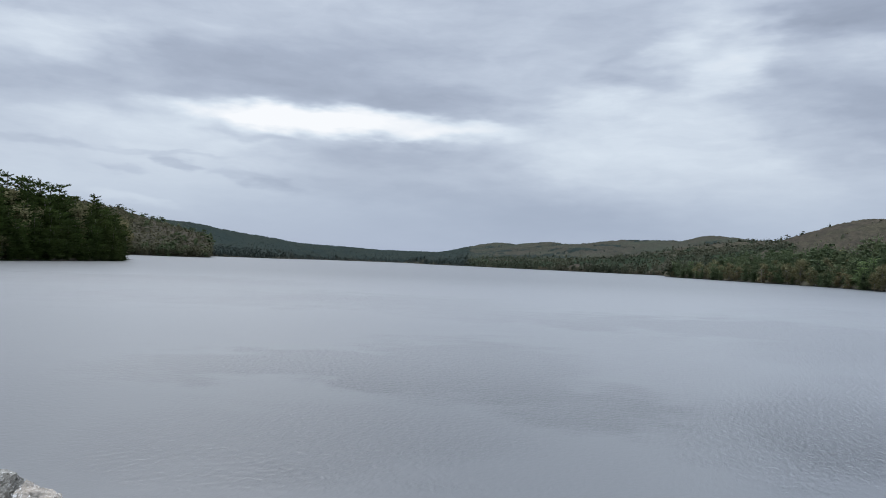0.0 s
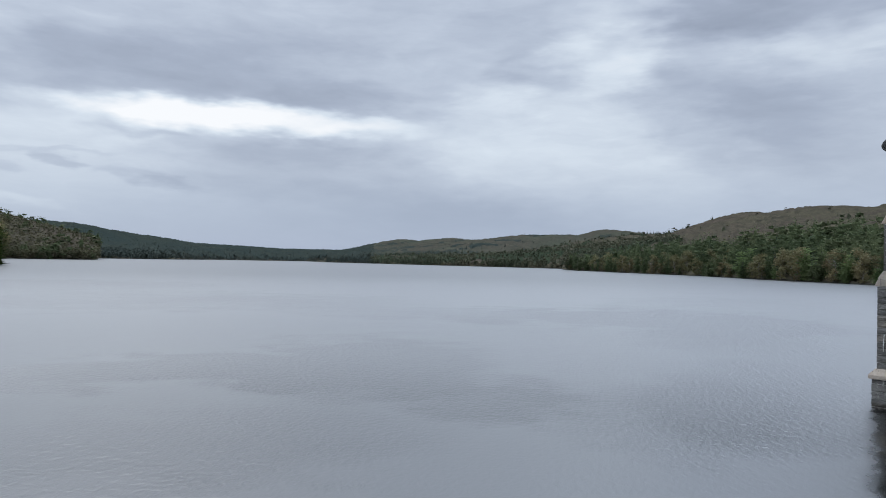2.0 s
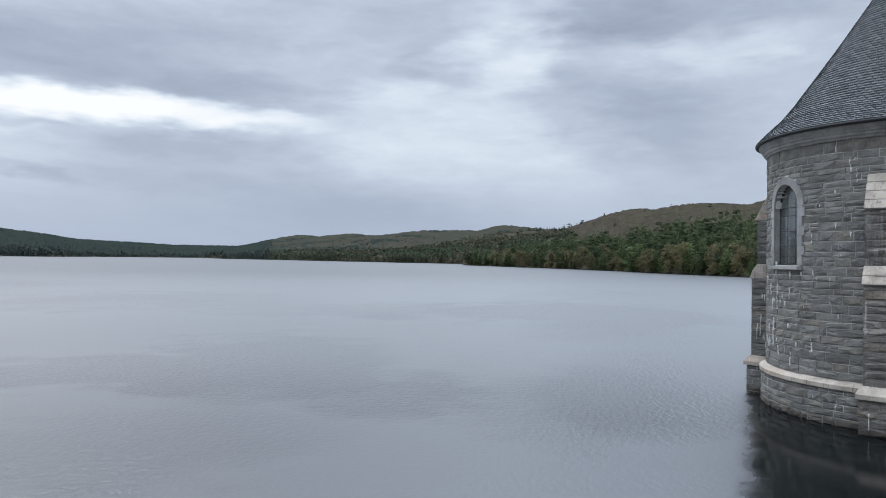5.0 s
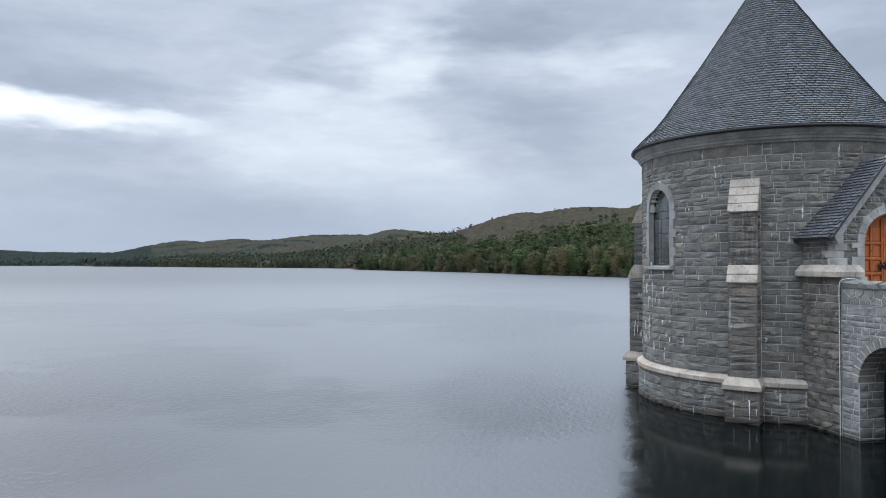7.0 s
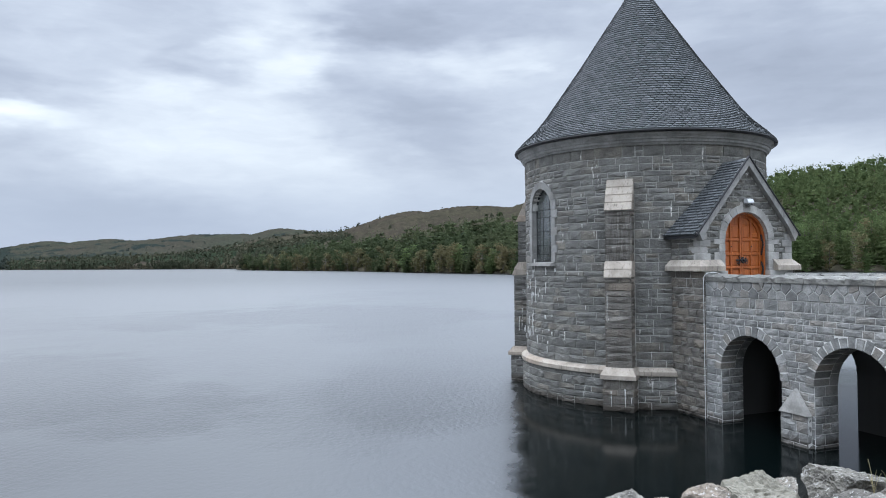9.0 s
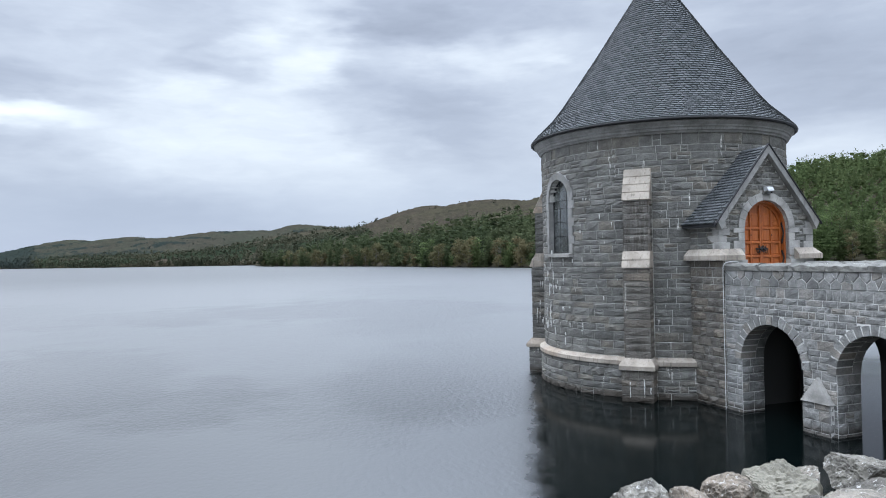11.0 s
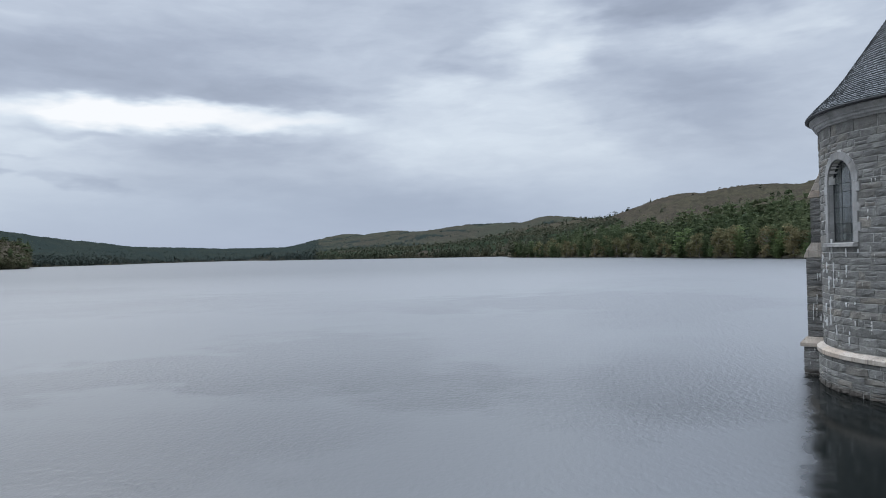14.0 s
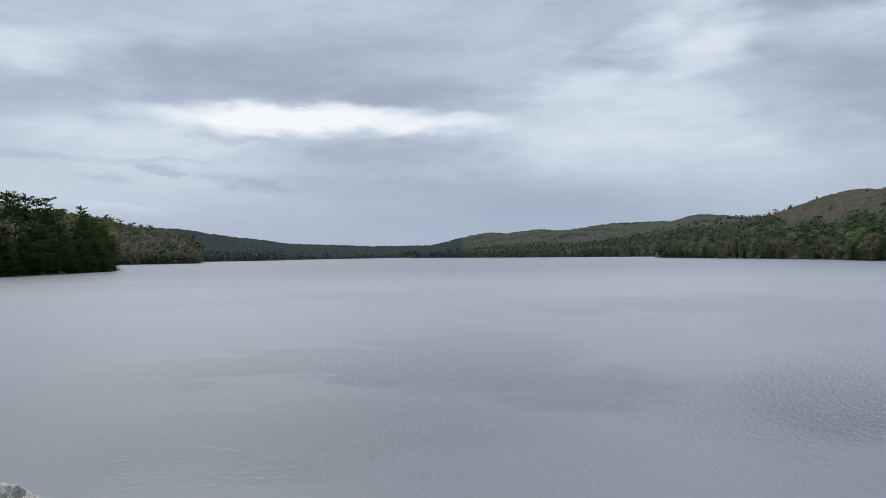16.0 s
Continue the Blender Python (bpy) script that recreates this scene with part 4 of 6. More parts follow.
def tower_window(angle):
    win = thing("window", "tall narrow arched window with leaded panes in a pale stone surround", "window")
    del win["category"]
    win.parent = gatehouse
    win.matrix_basis = Matrix.Rotation(angle - math.pi / 2, 4, "Z")
    y1 = R_WALL + 0.05

    def bend(u, v, w):
        return (u, w + (math.sqrt(R_WALL ** 2 - u * u) - R_WALL), v)
    wedge_ring(win, "arch_stone", 9, WIN_HALF, WIN_HALF + 0.24, 4.2, y1, WIN_SPRING, 1.08, CORNICE, bend=bend)
    z = WIN_SILL
    k = 0
    while z < WIN_SPRING - 0.02:
        h = min(0.30 if k % 2 else 0.36, WIN_SPRING - z)
        w = 0.30 if k % 2 else 0.20
        for sgn in (-1, 1):
            a, b = sorted((sgn * WIN_HALF, sgn * (WIN_HALF + w)))
            prism(bm := bmesh.new(), [(a, z + 0.004), (b, z + 0.004), (b, z + h - 0.004), (a, z + h - 0.004)], bend, 4.2, y1)
            part("jamb_stone", bm, CORNICE, win)
        z += h
        k += 1
    sill = bmesh.new()
    prism(sill, [(4.1, z0 := WIN_SILL - 0.14), (R_WALL + 0.10, z0), (R_WALL + 0.10, WIN_SILL - 0.03), (4.3, WIN_SILL + 0.02)], lambda u, v, w: (w, u, v), -WIN_HALF - 0.16, WIN_HALF + 0.16)
    part("sill", sill, TRIM, win, "pale stone sill")
    # frame, glazing bars and panes set back in the opening
    yb = R_WALL - 0.25
    fr = bmesh.new()
    for sgn in (-1, 1):
        box(fr, min(sgn * WIN_HALF, sgn * (WIN_HALF - 0.03)), max(sgn * WIN_HALF, sgn * (WIN_HALF - 0.03)), yb - 0.02, yb + 0.02, WIN_SILL, WIN_SPRING)
    box(fr, -WIN_HALF, WIN_HALF, yb - 0.04, yb + 0.04, WIN_SILL, WIN_SILL + 0.06)
    n = 12
    for i in range(n):
        a0, a1 = math.pi * i / n, math.pi * (i + 1) / n
        q = [(WIN_HALF * math.cos(a), WIN_SPRING + 1.08 * WIN_HALF * math.sin(a)) for a in (a0, a1)] + [((WIN_HALF - 0.03) * math.cos(a), WIN_SPRING + 1.08 * (WIN_HALF - 0.03) * math.sin(a)) for a in (a1, a0)]
        prism(fr, q, lambda u, v, w: (u, w, v), yb - 0.04, yb + 0.04)
    part("window_frame", fr, LEAD, win, "grey metal window frame")
    for x in (-WIN_HALF / 3, WIN_HALF / 3):
        box(bm := bmesh.new(), x - 0.009, x + 0.009, yb - 0.010, yb + 0.010, WIN_SILL + 0.05, win_top(x) - 0.04)
        part("glazing_bar", bm, LEAD, win)
    rows = [WIN_SILL + 0.06, WIN_SILL + 0.30, WIN_SILL + 0.66, WIN_SILL + 1.20, WIN_SILL + 1.74, WIN_SPRING]
    for z in rows[1:]:
        box(bm := bmesh.new(), -WIN_HALF + 0.04, WIN_HALF - 0.04, yb - 0.009, yb + 0.009, z - 0.010, z + 0.010)
        part("glazing_bar", bm, LEAD, win)
    cols = [-WIN_HALF + 0.03, -WIN_HALF / 3, WIN_HALF / 3, WIN_HALF - 0.03]
    for xa, xb in zip(cols, cols[1:]):
        for za, zb in zip(rows, rows[1:]):
            t = RNG.uniform(-0.004, 0.004)
            bm = bmesh.new()
            prism(bm, [(xa + 0.012, za + 0.012), (xb - 0.012, za + 0.012), (xb - 0.012, zb - 0.012), (xa + 0.012, zb - 0.012)], lambda u, v, w: (u, w + t * u * 8, v), yb - 0.003, yb + 0.003)
            part("pane", bm, GLASS, win)
        zt = min(win_top(xa), win_top(xb)) if xa * xb > 0 else win_top(max(abs(xa), abs(xb)))
        hx = [(xa + 0.012, WIN_SPRING + 0.012), (xb - 0.012, WIN_SPRING + 0.012), (xb - 0.012, win_top(xb - 0.012) - 0.06), (xa + 0.012, win_top(xa + 0.012) - 0.06)]
        hx = [(u, max(v, WIN_SPRING + 0.014)) for u, v in hx]
        part("pane", prism(bmesh.new(), hx, lambda u, v, w: (u, w, v), yb - 0.003, yb + 0.003), GLASS, win)
    return win


tower_window(WIN_TURN)
tower_window(math.pi)

# the dark room behind the windows
bm = lathe(bmesh.new(), [(0.01, 3.8), (R_WALL - 0.6, 3.8), (R_WALL - 0.6, 3.7), (0.01, 3.7)], 48)
lathe(bm, [(0.01, 9.3), (R_WALL - 0.5, 9.3), (R_WALL - 0.5, 9.4), (0.01, 9.4)], 48)
part("room_floor", bm, DARK_ROOM, gatehouse)

# ---- porch
Z_DECK = 3.80
DOOR_R, DOOR_SPRING = 0.92, 5.78
PORCH_EAVE, PORCH_APEX = 5.98, 8.52


def porch():
    ob = thing("porch", "gabled granite porch with slate roof and pale quoins over an oak door", "porch")
    del ob["category"]
    ob.parent = gatehouse
    # walls' core: side walls, and the front with its arched doorway
    bm = bmesh.new()
    h = PORCH_HALF - 0.03
    for sgn in (-1, 1):
        a, b = sorted((sgn * h, sgn * (h - 0.5)))
        part("side_wall", box(bmesh.new(), a, b, 4.1, PORCH_Y - 0.464, Z_DECK, 6.05), MORTAR, gatehouse)
    n = 14
    arch = [(DOOR_R * math.cos(math.pi * i / n), DOOR_SPRING + DOOR_R * math.sin(math.pi * i / n)) for i in range(n + 1)]
    rise = (PORCH_APEX - PORCH_EAVE) / 2.12
    top = lambda x: PORCH_APEX - 0.16 - rise * abs(x)
    for (xa, za), (xb, zb) in zip(arch, arch[1:]):
        prism(bm, [(xb, zb), (xa, za), (xa, top(xa)), (xb, top(xb))], lambda u, v, w: (u, w, v), PORCH_Y - 0.46, PORCH_Y - 0.03)
    for sgn in (-1, 1):
        q = [(sgn * DOOR_R, Z_DECK), (sgn * h, Z_DECK), (sgn * h, top(h)), (sgn * DOOR_R, top(DOOR_R))]
        prism(bm, q, lambda u, v, w: (u, w, v), PORCH_Y - 0.46, PORCH_Y - 0.03)
    bmesh.ops.remove_doubles(bm, verts=bm.verts, dist=0.001)
    core = part("porch_wall", bm, MORTAR, gatehouse, "grey granite porch wall with gable")
    # front and side stones
    rise2 = rise

    def holes(z):
        out = []
        lim = min((PORCH_APEX - 0.28 - z) / rise2, PORCH_HALF)
        out += [(-9, -lim), (lim, 9)]
        if z < DOOR_SPRING:
            out.append((-DOOR_R - 0.22, DOOR_R + 0.22))
            out += [(-PORCH_HALF, -PORCH_HALF + 0.28), (PORCH_HALF - 0.28, PORCH_HALF)]
        elif z < DOOR_SPRING + DOOR_R + 0.24:
            half = math.sqrt(max((DOOR_R + 0.24) ** 2 - (z - DOOR_SPRING) ** 2, 0))
            out.append((-half, half))
        return out
    front = flat_wall(-PORCH_HALF, PORCH_HALF, 5.08, PORCH_APEX - 0.3, holes, lambda x, z: Matrix.Translation((x, PORCH_Y - 0.02, z)) @ Matrix.Rotation(0, 4, "Z"), proud=0.04, lo=0.25, hi=0.6, hlo=0.17, hhi=0.24)
    side = []
    for sgn in (-1, 1):
        fr = lambda x, z, s=sgn: Matrix(((0, s, 0, s * (PORCH_HALF - 0.02)), (-s, 0, 0, x), (0, 0, 1, z), (0, 0, 0, 1)))
        side += flat_wall(4.2, PORCH_Y - 0.28, 5.08, 6.0, lambda z: [], fr, proud=0.04, lo=0.25, hi=0.6, hlo=0.17, hhi=0.24)
    lay(core, front + side, GRANITE)
    # quoins
    z, k = 5.10, 0
    while z < 5.96:
        hq = min(0.22, 5.98 - z)
        for sgn in (-1, 1):
            wx, wy = (0.30, 0.52) if k % 2 else (0.42, 0.30)
            a, b = sorted((sgn * (PORCH_HALF + 0.012), sgn * (PORCH_HALF - wx)))
            q = box(bmesh.new(), a, b, PORCH_Y - wy, PORCH_Y + 0.022, z + 0.003, z + hq - 0.003, 0.008)
            part("quoin", q, TRIM, core, "pale dressed quoin" if k == 0 else "")
        z += hq
        k += 1
    # arch surround and its jamb blocks
    wedge_ring(core, "arch_stone", 11, DOOR_R, DOOR_R + 0.25, PORCH_Y - 0.40, PORCH_Y + 0.03, DOOR_SPRING, 1.0, TRIM)
    z, k = Z_DECK, 0
    while z < DOOR_SPRING - 0.02:
        hq = min(0.26, DOOR_SPRING - z)
        w = 0.46 if k % 2 else 0.25
        for sgn in (-1, 1):
            a, b = sorted((sgn * DOOR_R, sgn * (DOOR_R + w)))
            part("jamb_stone", box(bmesh.new(), a, b, PORCH_Y - 0.40, PORCH_Y + 0.026, z + 0.003, z + hq - 0.003, 0.008), TRIM, core)
        z += hq
        k += 1
    # pale sloped band at the foot of the porch
    for x0, x1, y0, y1 in ((-2.14, -DOOR_R - 0.20, PORCH_Y - 0.3, PORCH_Y + 0.24), (DOOR_R + 0.20, 2.14, PORCH_Y - 0.3, PORCH_Y + 0.24)):
        c = bmesh.new()
        s = -1 if x0 < 0 else 1
        outer, inner = (x0, x1) if s < 0 else (x1, x0)
        lo = [(inner, y0), (inner, y1), (outer, y1), (outer, y0)]
        hi = [(inner, y0), (inner, PORCH_Y + 0.03), (s * (PORCH_HALF + 0.02), PORCH_Y + 0.03), (s * (PORCH_HALF + 0.02), y0)]
        rings = [[c.verts.new((x, y, zz)) for x, y in pts] for pts, zz in ((lo, 4.74), (lo, 4.90), (hi, 5.11))]
        for p, q in zip(rings, rings[1:]):
            for j in range(4):
                c.faces.new((p[j], p[(j + 1) % 4], q[(j + 1) % 4], q[j]))
        c.faces.new(rings[0])
        c.faces.new(rings[2])
        part("band_block", c, LIMESTONE, core, "pale sloped limestone band")
        prof = [(s * 1.8, 4.74), (s * 2.14, 4.74), (s * 2.14, 4.90), (s * (PORCH_HALF + 0.02), 5.11), (s * 1.8, 5.11)]
        part("band_block", prism(bmesh.new(), prof, lambda u, v, w: (u, w, v), 4.1, PORCH_Y - 0.305), LIMESTONE, core)
    # roof boards, slates, rakes
    boards = bmesh.new()
    for sgn in (-1, 1):
        q = [(0, PORCH_APEX - 0.14), (0, PORCH_APEX - 0.04), (sgn * 2.16, PORCH_EAVE - 0.06), (sgn * 2.16, PORCH_EAVE - 0.16)]
        prism(boards, q, lambda u, v, w: (u, w, v), 2.6, PORCH_Y + 0.08)
    proof = part("porch_roof", boards, IRON, gatehouse, "steep slate porch roof")
    places = []
    length = math.hypot(2.16, PORCH_APEX - PORCH_EAVE)
    for sgn in (-1, 1):
        up_ = Vector((-sgn * 2.16, 0, PORCH_APEX - PORCH_EAVE)).normalized()
        s, row = 0.0, 0
        while s < length - 0.05:
            frac = s / length
            base = Vector((sgn * 2.17, 0, PORCH_EAVE - 0.07)) + up_ * s
            y, i = 2.9 + 0.14 * (row % 2), 0
            while y < PORCH_Y - 0.02:
                side = Vector((0, sgn, 0))
                nrm = side.cross(up_)
                m = Matrix((side, up_, nrm)).transposed().to_4x4()
                m.translation = base + Vector((0, y + 0.12, 0)) + nrm * 0.02
                places.append(m @ Matrix.Rotation(-0.085 + RNG.uniform(-0.015, 0.015), 4, "X") @ Matrix.Rotation(-0.17, 4, "X") @ Matrix.Diagonal((0.215 * RNG.uniform(0.94, 1.0), min(0.235, length - s + 0.03), 0.10, 1)))
                y += 0.238
            s += 0.128
            row += 1
    lay_slates(proof, places, lambda m: m.translation.x > 0, 200)
    for sgn in (-1, 1):
        n = 5
        for i in range(n):
            f0, f1 = i / n, (i + 1) / n - 0.003
            pts = []
            for f, off in ((f0, 0.03), (f1, 0.03), (f1, -0.25), (f0, -0.25)):
                x = sgn * 2.12 * f
                pts.append((x, PORCH_APEX - rise * abs(x) + off - 0.03))
            if i == n - 1:
                pts[2] = (sgn * 1.97, pts[2][1] + 0.02)
            c = prism(bmesh.new(), pts, lambda u, v, w: (u, w, v), PORCH_Y - 0.1, PORCH_Y + 0.17)
            part("rake_stone", c, CORNICE, core, "grey dressed rake stone" if i == 0 else "")
        edge = [(0, PORCH_APEX + 0.06), (sgn * 2.2, PORCH_EAVE - 0.035), (sgn * 2.2, PORCH_EAVE - 0.085), (0, PORCH_APEX + 0.01)]
        part("verge", prism(bmesh.new(), edge, lambda u, v, w: (u, w, v), PORCH_Y + 0.12, PORCH_Y + 0.20), IRON, proof, "dark metal verge")
        gut = box(bmesh.new(), min(sgn * 1.9, sgn * 2.08), max(sgn * 1.9, sgn * 2.08), 4.3, PORCH_Y + 0.02, PORCH_EAVE - 0.19, PORCH_EAVE - 0.09, 0.02)
        part("eaves_board", gut, CORNICE, proof)
    bpy.data.objects.remove(ob)
    return core


porch()


# ---- door
def door():
    ob = thing("door", "closed double-leaf varnished oak door with raised panels under a round arch", "door")
    del ob["category"]
    ob.parent = gatehouse
    yd = PORCH_Y - 0.33
    R = DOOR_R
    n = 16
    fr = bmesh.new()
    # jamb lining
    pts = [(R, Z_DECK), (R, DOOR_SPRING)] + [(R * math.cos(math.pi * i / n), DOOR_SPRING + R * math.sin(math.pi * i / n)) for i in range(1, n)] + [(-R, DOOR_SPRING), (-R, Z_DECK)]
    inn = [(x * (R - 0.07) / R, z if z <= DOOR_SPRING else DOOR_SPRING + (z - DOOR_SPRING) * (R - 0.07) / R) for x, z in pts]
    for i in range(len(pts) - 1):
        prism(fr, [pts[i], pts[i + 1], inn[i + 1], inn[i]], lambda u, v, w: (u, w, v), yd - 0.06, yd + 0.20)
    part("door_frame", fr, OAK, ob, "varnished oak frame")
    r = R - 0.075
    for sgn in (-1, 1):
        leaf = bmesh.new()
        out = [(sgn * 0.004, Z_DECK + 0.01), (sgn * r, Z_DECK + 0.01), (sgn * r, DOOR_SPRING)]
        out += [(sgn * r * math.cos(math.pi / 2 * i / 10), DOOR_SPRING + r * math.sin(math.pi / 2 * i / 10)) for i in range(1, 10)] + [(sgn * 0.004, DOOR_SPRING + r)]
        prism(leaf, out, lambda u, v, w: (u, w, v), yd, yd + 0.035)
        lf = part("leaf", leaf, OAK, ob)

        def rail(x0, x1, z0, z1, y=0.068):
            a, b = sorted((sgn * x0, sgn * x1))
            part("rail", box(bmesh.new(), a, b, yd + 0.03, yd + y + 0.02, z0, z1, 0.008), OAK, lf)
        rows = [Z_DECK + 0.02, 4.36, 4.84, 5.30, 5.78, 6.22]
        head = lambda x: DOOR_SPRING + math.sqrt(max(r * r - x * x, 0.01))
        rail(0.006, 0.07, Z_DECK + 0.02, head(0.07) - 0.01, 0.075)
        rail(0.40, 0.47, Z_DECK + 0.02, head(0.47) - 0.02)
        rail(r - 0.075, r - 0.002, Z_DECK + 0.02, DOOR_SPRING + 0.05)
        for z in rows:
            lim = r if z < DOOR_SPRING else math.sqrt(r * r - (z + 0.08 - DOOR_SPRING) ** 2)
            if z < 6.1:
                rail(0.07, min(lim, r) - 0.005, z - 0.035, z + 0.04, 0.066)
        # curved head rail
        for i in range(10):
            a0, a1 = math.pi / 2 * i / 10, math.pi / 2 * (i + 1) / 10
            q = [(sgn * rr * math.cos(a), DOOR_SPRING + rr * math.sin(a)) for rr, a in ((r, a0), (r, a1), (r - 0.085, a1), (r - 0.085, a0))]
            part("rail", prism(bmesh.new(), q, lambda u, v, w: (u, w, v), yd + 0.03, yd + 0.087), OAK, lf)
        # raised panels
        for z0, z1 in zip(rows[:5], rows[1:]):
            for x0, x1 in ((0.075, 0.395), (0.475, r - 0.08)):
                za, zb = z0 + 0.055, z1 - 0.05
                if z0 > 5.7:
                    zb = min(zb + 0.10, head(max(x0, x1)) - 0.12)
                if zb - za < 0.08:
                    continue
                c = bmesh.new()
                a, b = sorted((sgn * (x0 + 0.015), sgn * (x1 - 0.015)))
                v0 = [c.verts.new(p) for p in ((a, yd + 0.034, za), (b, yd + 0.034, za), (b, yd + 0.034, zb), (a, yd + 0.034, zb))]
                k = 0.035
                v1 = [c.verts.new(p) for p in ((a + k, yd + 0.056, za + k), (b - k, yd + 0.056, za + k), (b - k, yd + 0.056, zb - k), (a + k, yd + 0.056, zb - k))]
                c.faces.new(v1)
                for j in range(4):
                    c.faces.new((v0[j], v0[(j + 1) % 4], v1[(j + 1) % 4], v1[j]))
                part("panel", c, OAK, lf)
        # iron ring plate by the meeting stile, small knob above
        c = bmesh.new()
        box(c, min(sgn * 0.02, sgn * 0.25), max(sgn * 0.02, sgn * 0.25), yd + 0.085, yd + 0.105, 5.06, 5.12, 0.004)
        bmesh.ops.create_uvsphere(c, u_segments=10, v_segments=6, radius=0.05, matrix=Matrix.Translation((sgn * 0.07, yd + 0.125, 5.09)))
        for j in range(5):
            a = 2 * math.pi * j / 5
            bmesh.ops.create_uvsphere(c, u_segments=6, v_segments=4, radius=0.035, matrix=Matrix.Translation((sgn * 0.08 + 0.09 * math.cos(a), yd + 0.105, 5.09 + 0.09 * math.sin(a))))
        for j in range(14):
            a = 2 * math.pi * j / 14
            bmesh.ops.create_uvsphere(c, u_segments=6, v_segments=4, radius=0.014, matrix=Matrix.Translation((sgn * 0.17 + 0.06 * math.cos(a), yd + 0.115, 5.02 + 0.06 * math.sin(a))))
        part("door_handle", c, IRON, lf, "black wrought iron ring handle")
        c = bmesh.new()
        bmesh.ops.create_uvsphere(c, u_segments=8, v_segments=6, radius=0.022, matrix=Matrix.Translation((sgn * 0.43, yd + 0.095, 5.55)))
        part("stud", c, IRON, lf)
    # strap pull on the reveal
    for z0, z1 in ((5.30, 5.92), (4.55, 5.0)):
        c = bmesh.new()
        for j in range(9):
            f = j / 8
            bmesh.ops.create_uvsphere(c, u_segments=8, v_segments=5, radius=0.034, matrix=Matrix.Translation((-R + 0.09 + 0.01 * math.sin(f * 9), yd + 0.13 + 0.06 * math.sin(math.pi * f), z0 + (z1 - z0) * f)) @ Matrix.Diagonal((0.7, 1, 1.6, 1)))
        part("door_hinge", c, IRON, ob, "black iron hinge strap")
    return ob


door()


def porch_lamp():
    ob = thing("wall_lamp", "small white box lamp above the arched oak door", "wall lamp", FRAME @ Matrix.Translation((0.0, PORCH_Y + 0.035, 6.98)))
    hood = bmesh.new()
    prism(hood, [(0.0, 0.0), (0.20, 0.0), (0.20, 0.05), (0.15, 0.15), (0.0, 0.15)], lambda u, v, w: (w, u, v), -0.13, 0.13)
    bmesh.ops.bevel(hood, geom=list(hood.edges), offset=0.008, segments=1, affect="EDGES")
    part("hood", hood, WHITE_METAL, ob, "white painted hood")
    part("lens", box(bmesh.new(), -0.10, 0.10, 0.0, 0.16, -0.07, 0.002, 0.01), GLASS, ob, "grey lamp lens")
    part("back_plate", box(bmesh.new(), -0.14, 0.14, -0.01, 0.012, -0.12, 0.16, 0.004), CORNICE, ob)
    return ob


porch_lamp()

# ---- lime washed out of the joints, dried white on the face of the wall
EFFLORESCENCE = plain_mat("dried_lime", (0.70, 0.69, 0.66), 0.95, vary=0.3, scale=18)


def lime_runs(parent, at, spots, seed):
    """Thin ragged crusts: each runs down from a joint and thins out; at(u, z, out) gives the place on the wall."""
    rng_ = random.Random(seed)
    bm = bmesh.new()
    for u, z, length in spots:
        n = max(int(length / 0.07), 3)
        w = rng_.uniform(0.016, 0.030)
        rows_ = []
        drift = 0.0
        for k in range(n + 1):
            f = k / n
            ww = w * (1 - 0.75 * f) * rng_.uniform(0.6, 1.5)
            drift += rng_.uniform(-0.006, 0.006)
            zz = z - length * f
            rows_.append([bm.verts.new(at(u + drift - ww, zz, 0.0)), bm.verts.new(at(u + drift - ww * 0.6, zz, 0.058)), bm.verts.new(at(u + drift + ww * 0.6, zz, 0.058)), bm.verts.new(at(u + drift + ww, zz, 0.0))])
        for p, q in zip(rows_, rows_[1:]):
            for k in range(3):
                bm.faces.new((p[k], p[k + 1], q[k + 1], q[k]))
        bm.faces.new(rows_[0])
        bm.faces.new(rows_[-1][::-1])
    tagged(part("lime_crust", bm, EFFLORESCENCE, parent, "white dried lime streaks on the joints"), kind="stuff")


rng = random.Random(31)
runs_ = [(radians(rng.uniform(-24, 6)), rng.uniform(1.8, 4.9), rng.uniform(0.10, 0.34)) for _ in range(22)]
runs_ += [(radians(-8.5), 3.05, 0.85), (radians(-9.5), 3.9, 0.5), (radians(-4.5), 4.1, 0.6), (radians(-12.0), 4.4, 0.4), (radians(5.0), 4.3, 0.4), (radians(-6.0), 5.2, 0.5)]
runs_ += [(radians(rng.uniform(6, 36)), rng.uniform(1.8, 8.5), rng.uniform(0.06, 0.16)) for _ in range(12)]
lime_runs(gatehouse, lambda a, z, o: ((R_WALL - 0.01 + o * 0.8) * math.cos(a / R_WALL), (R_WALL - 0.01 + o * 0.8) * math.sin(a / R_WALL), z), [(R_WALL * a, z, ln) for a, z, ln in runs_], 3)
left = Matrix.Rotation(-math.pi / 4 - math.pi / 2, 4, "Z")
runs_ = [(rng.uniform(-0.36, 0.36), rng.uniform(1.8, 4.4), rng.uniform(0.15, 0.5)) for _ in range(16)] + [(0.18, 2.4, 0.8), (-0.1, 4.2, 0.9)]
lime_runs(gatehouse, lambda u, z, o: left @ Vector((u, 5.335 + o, z)), runs_, 4)
for side_ in (-1, 1):
    runs_ = [(rng.uniform(4.75, 5.25), rng.uniform(1.8, 4.4), rng.uniform(0.15, 0.5)) for _ in range(10)]
    lime_runs(gatehouse, lambda u, z, o, s=side_: left @ Vector((s * (BUTT_HALF - 0.01 + o), u, z)), runs_, 5)
front = Matrix.Rotation(math.pi / 4 - math.pi / 2, 4, "Z")
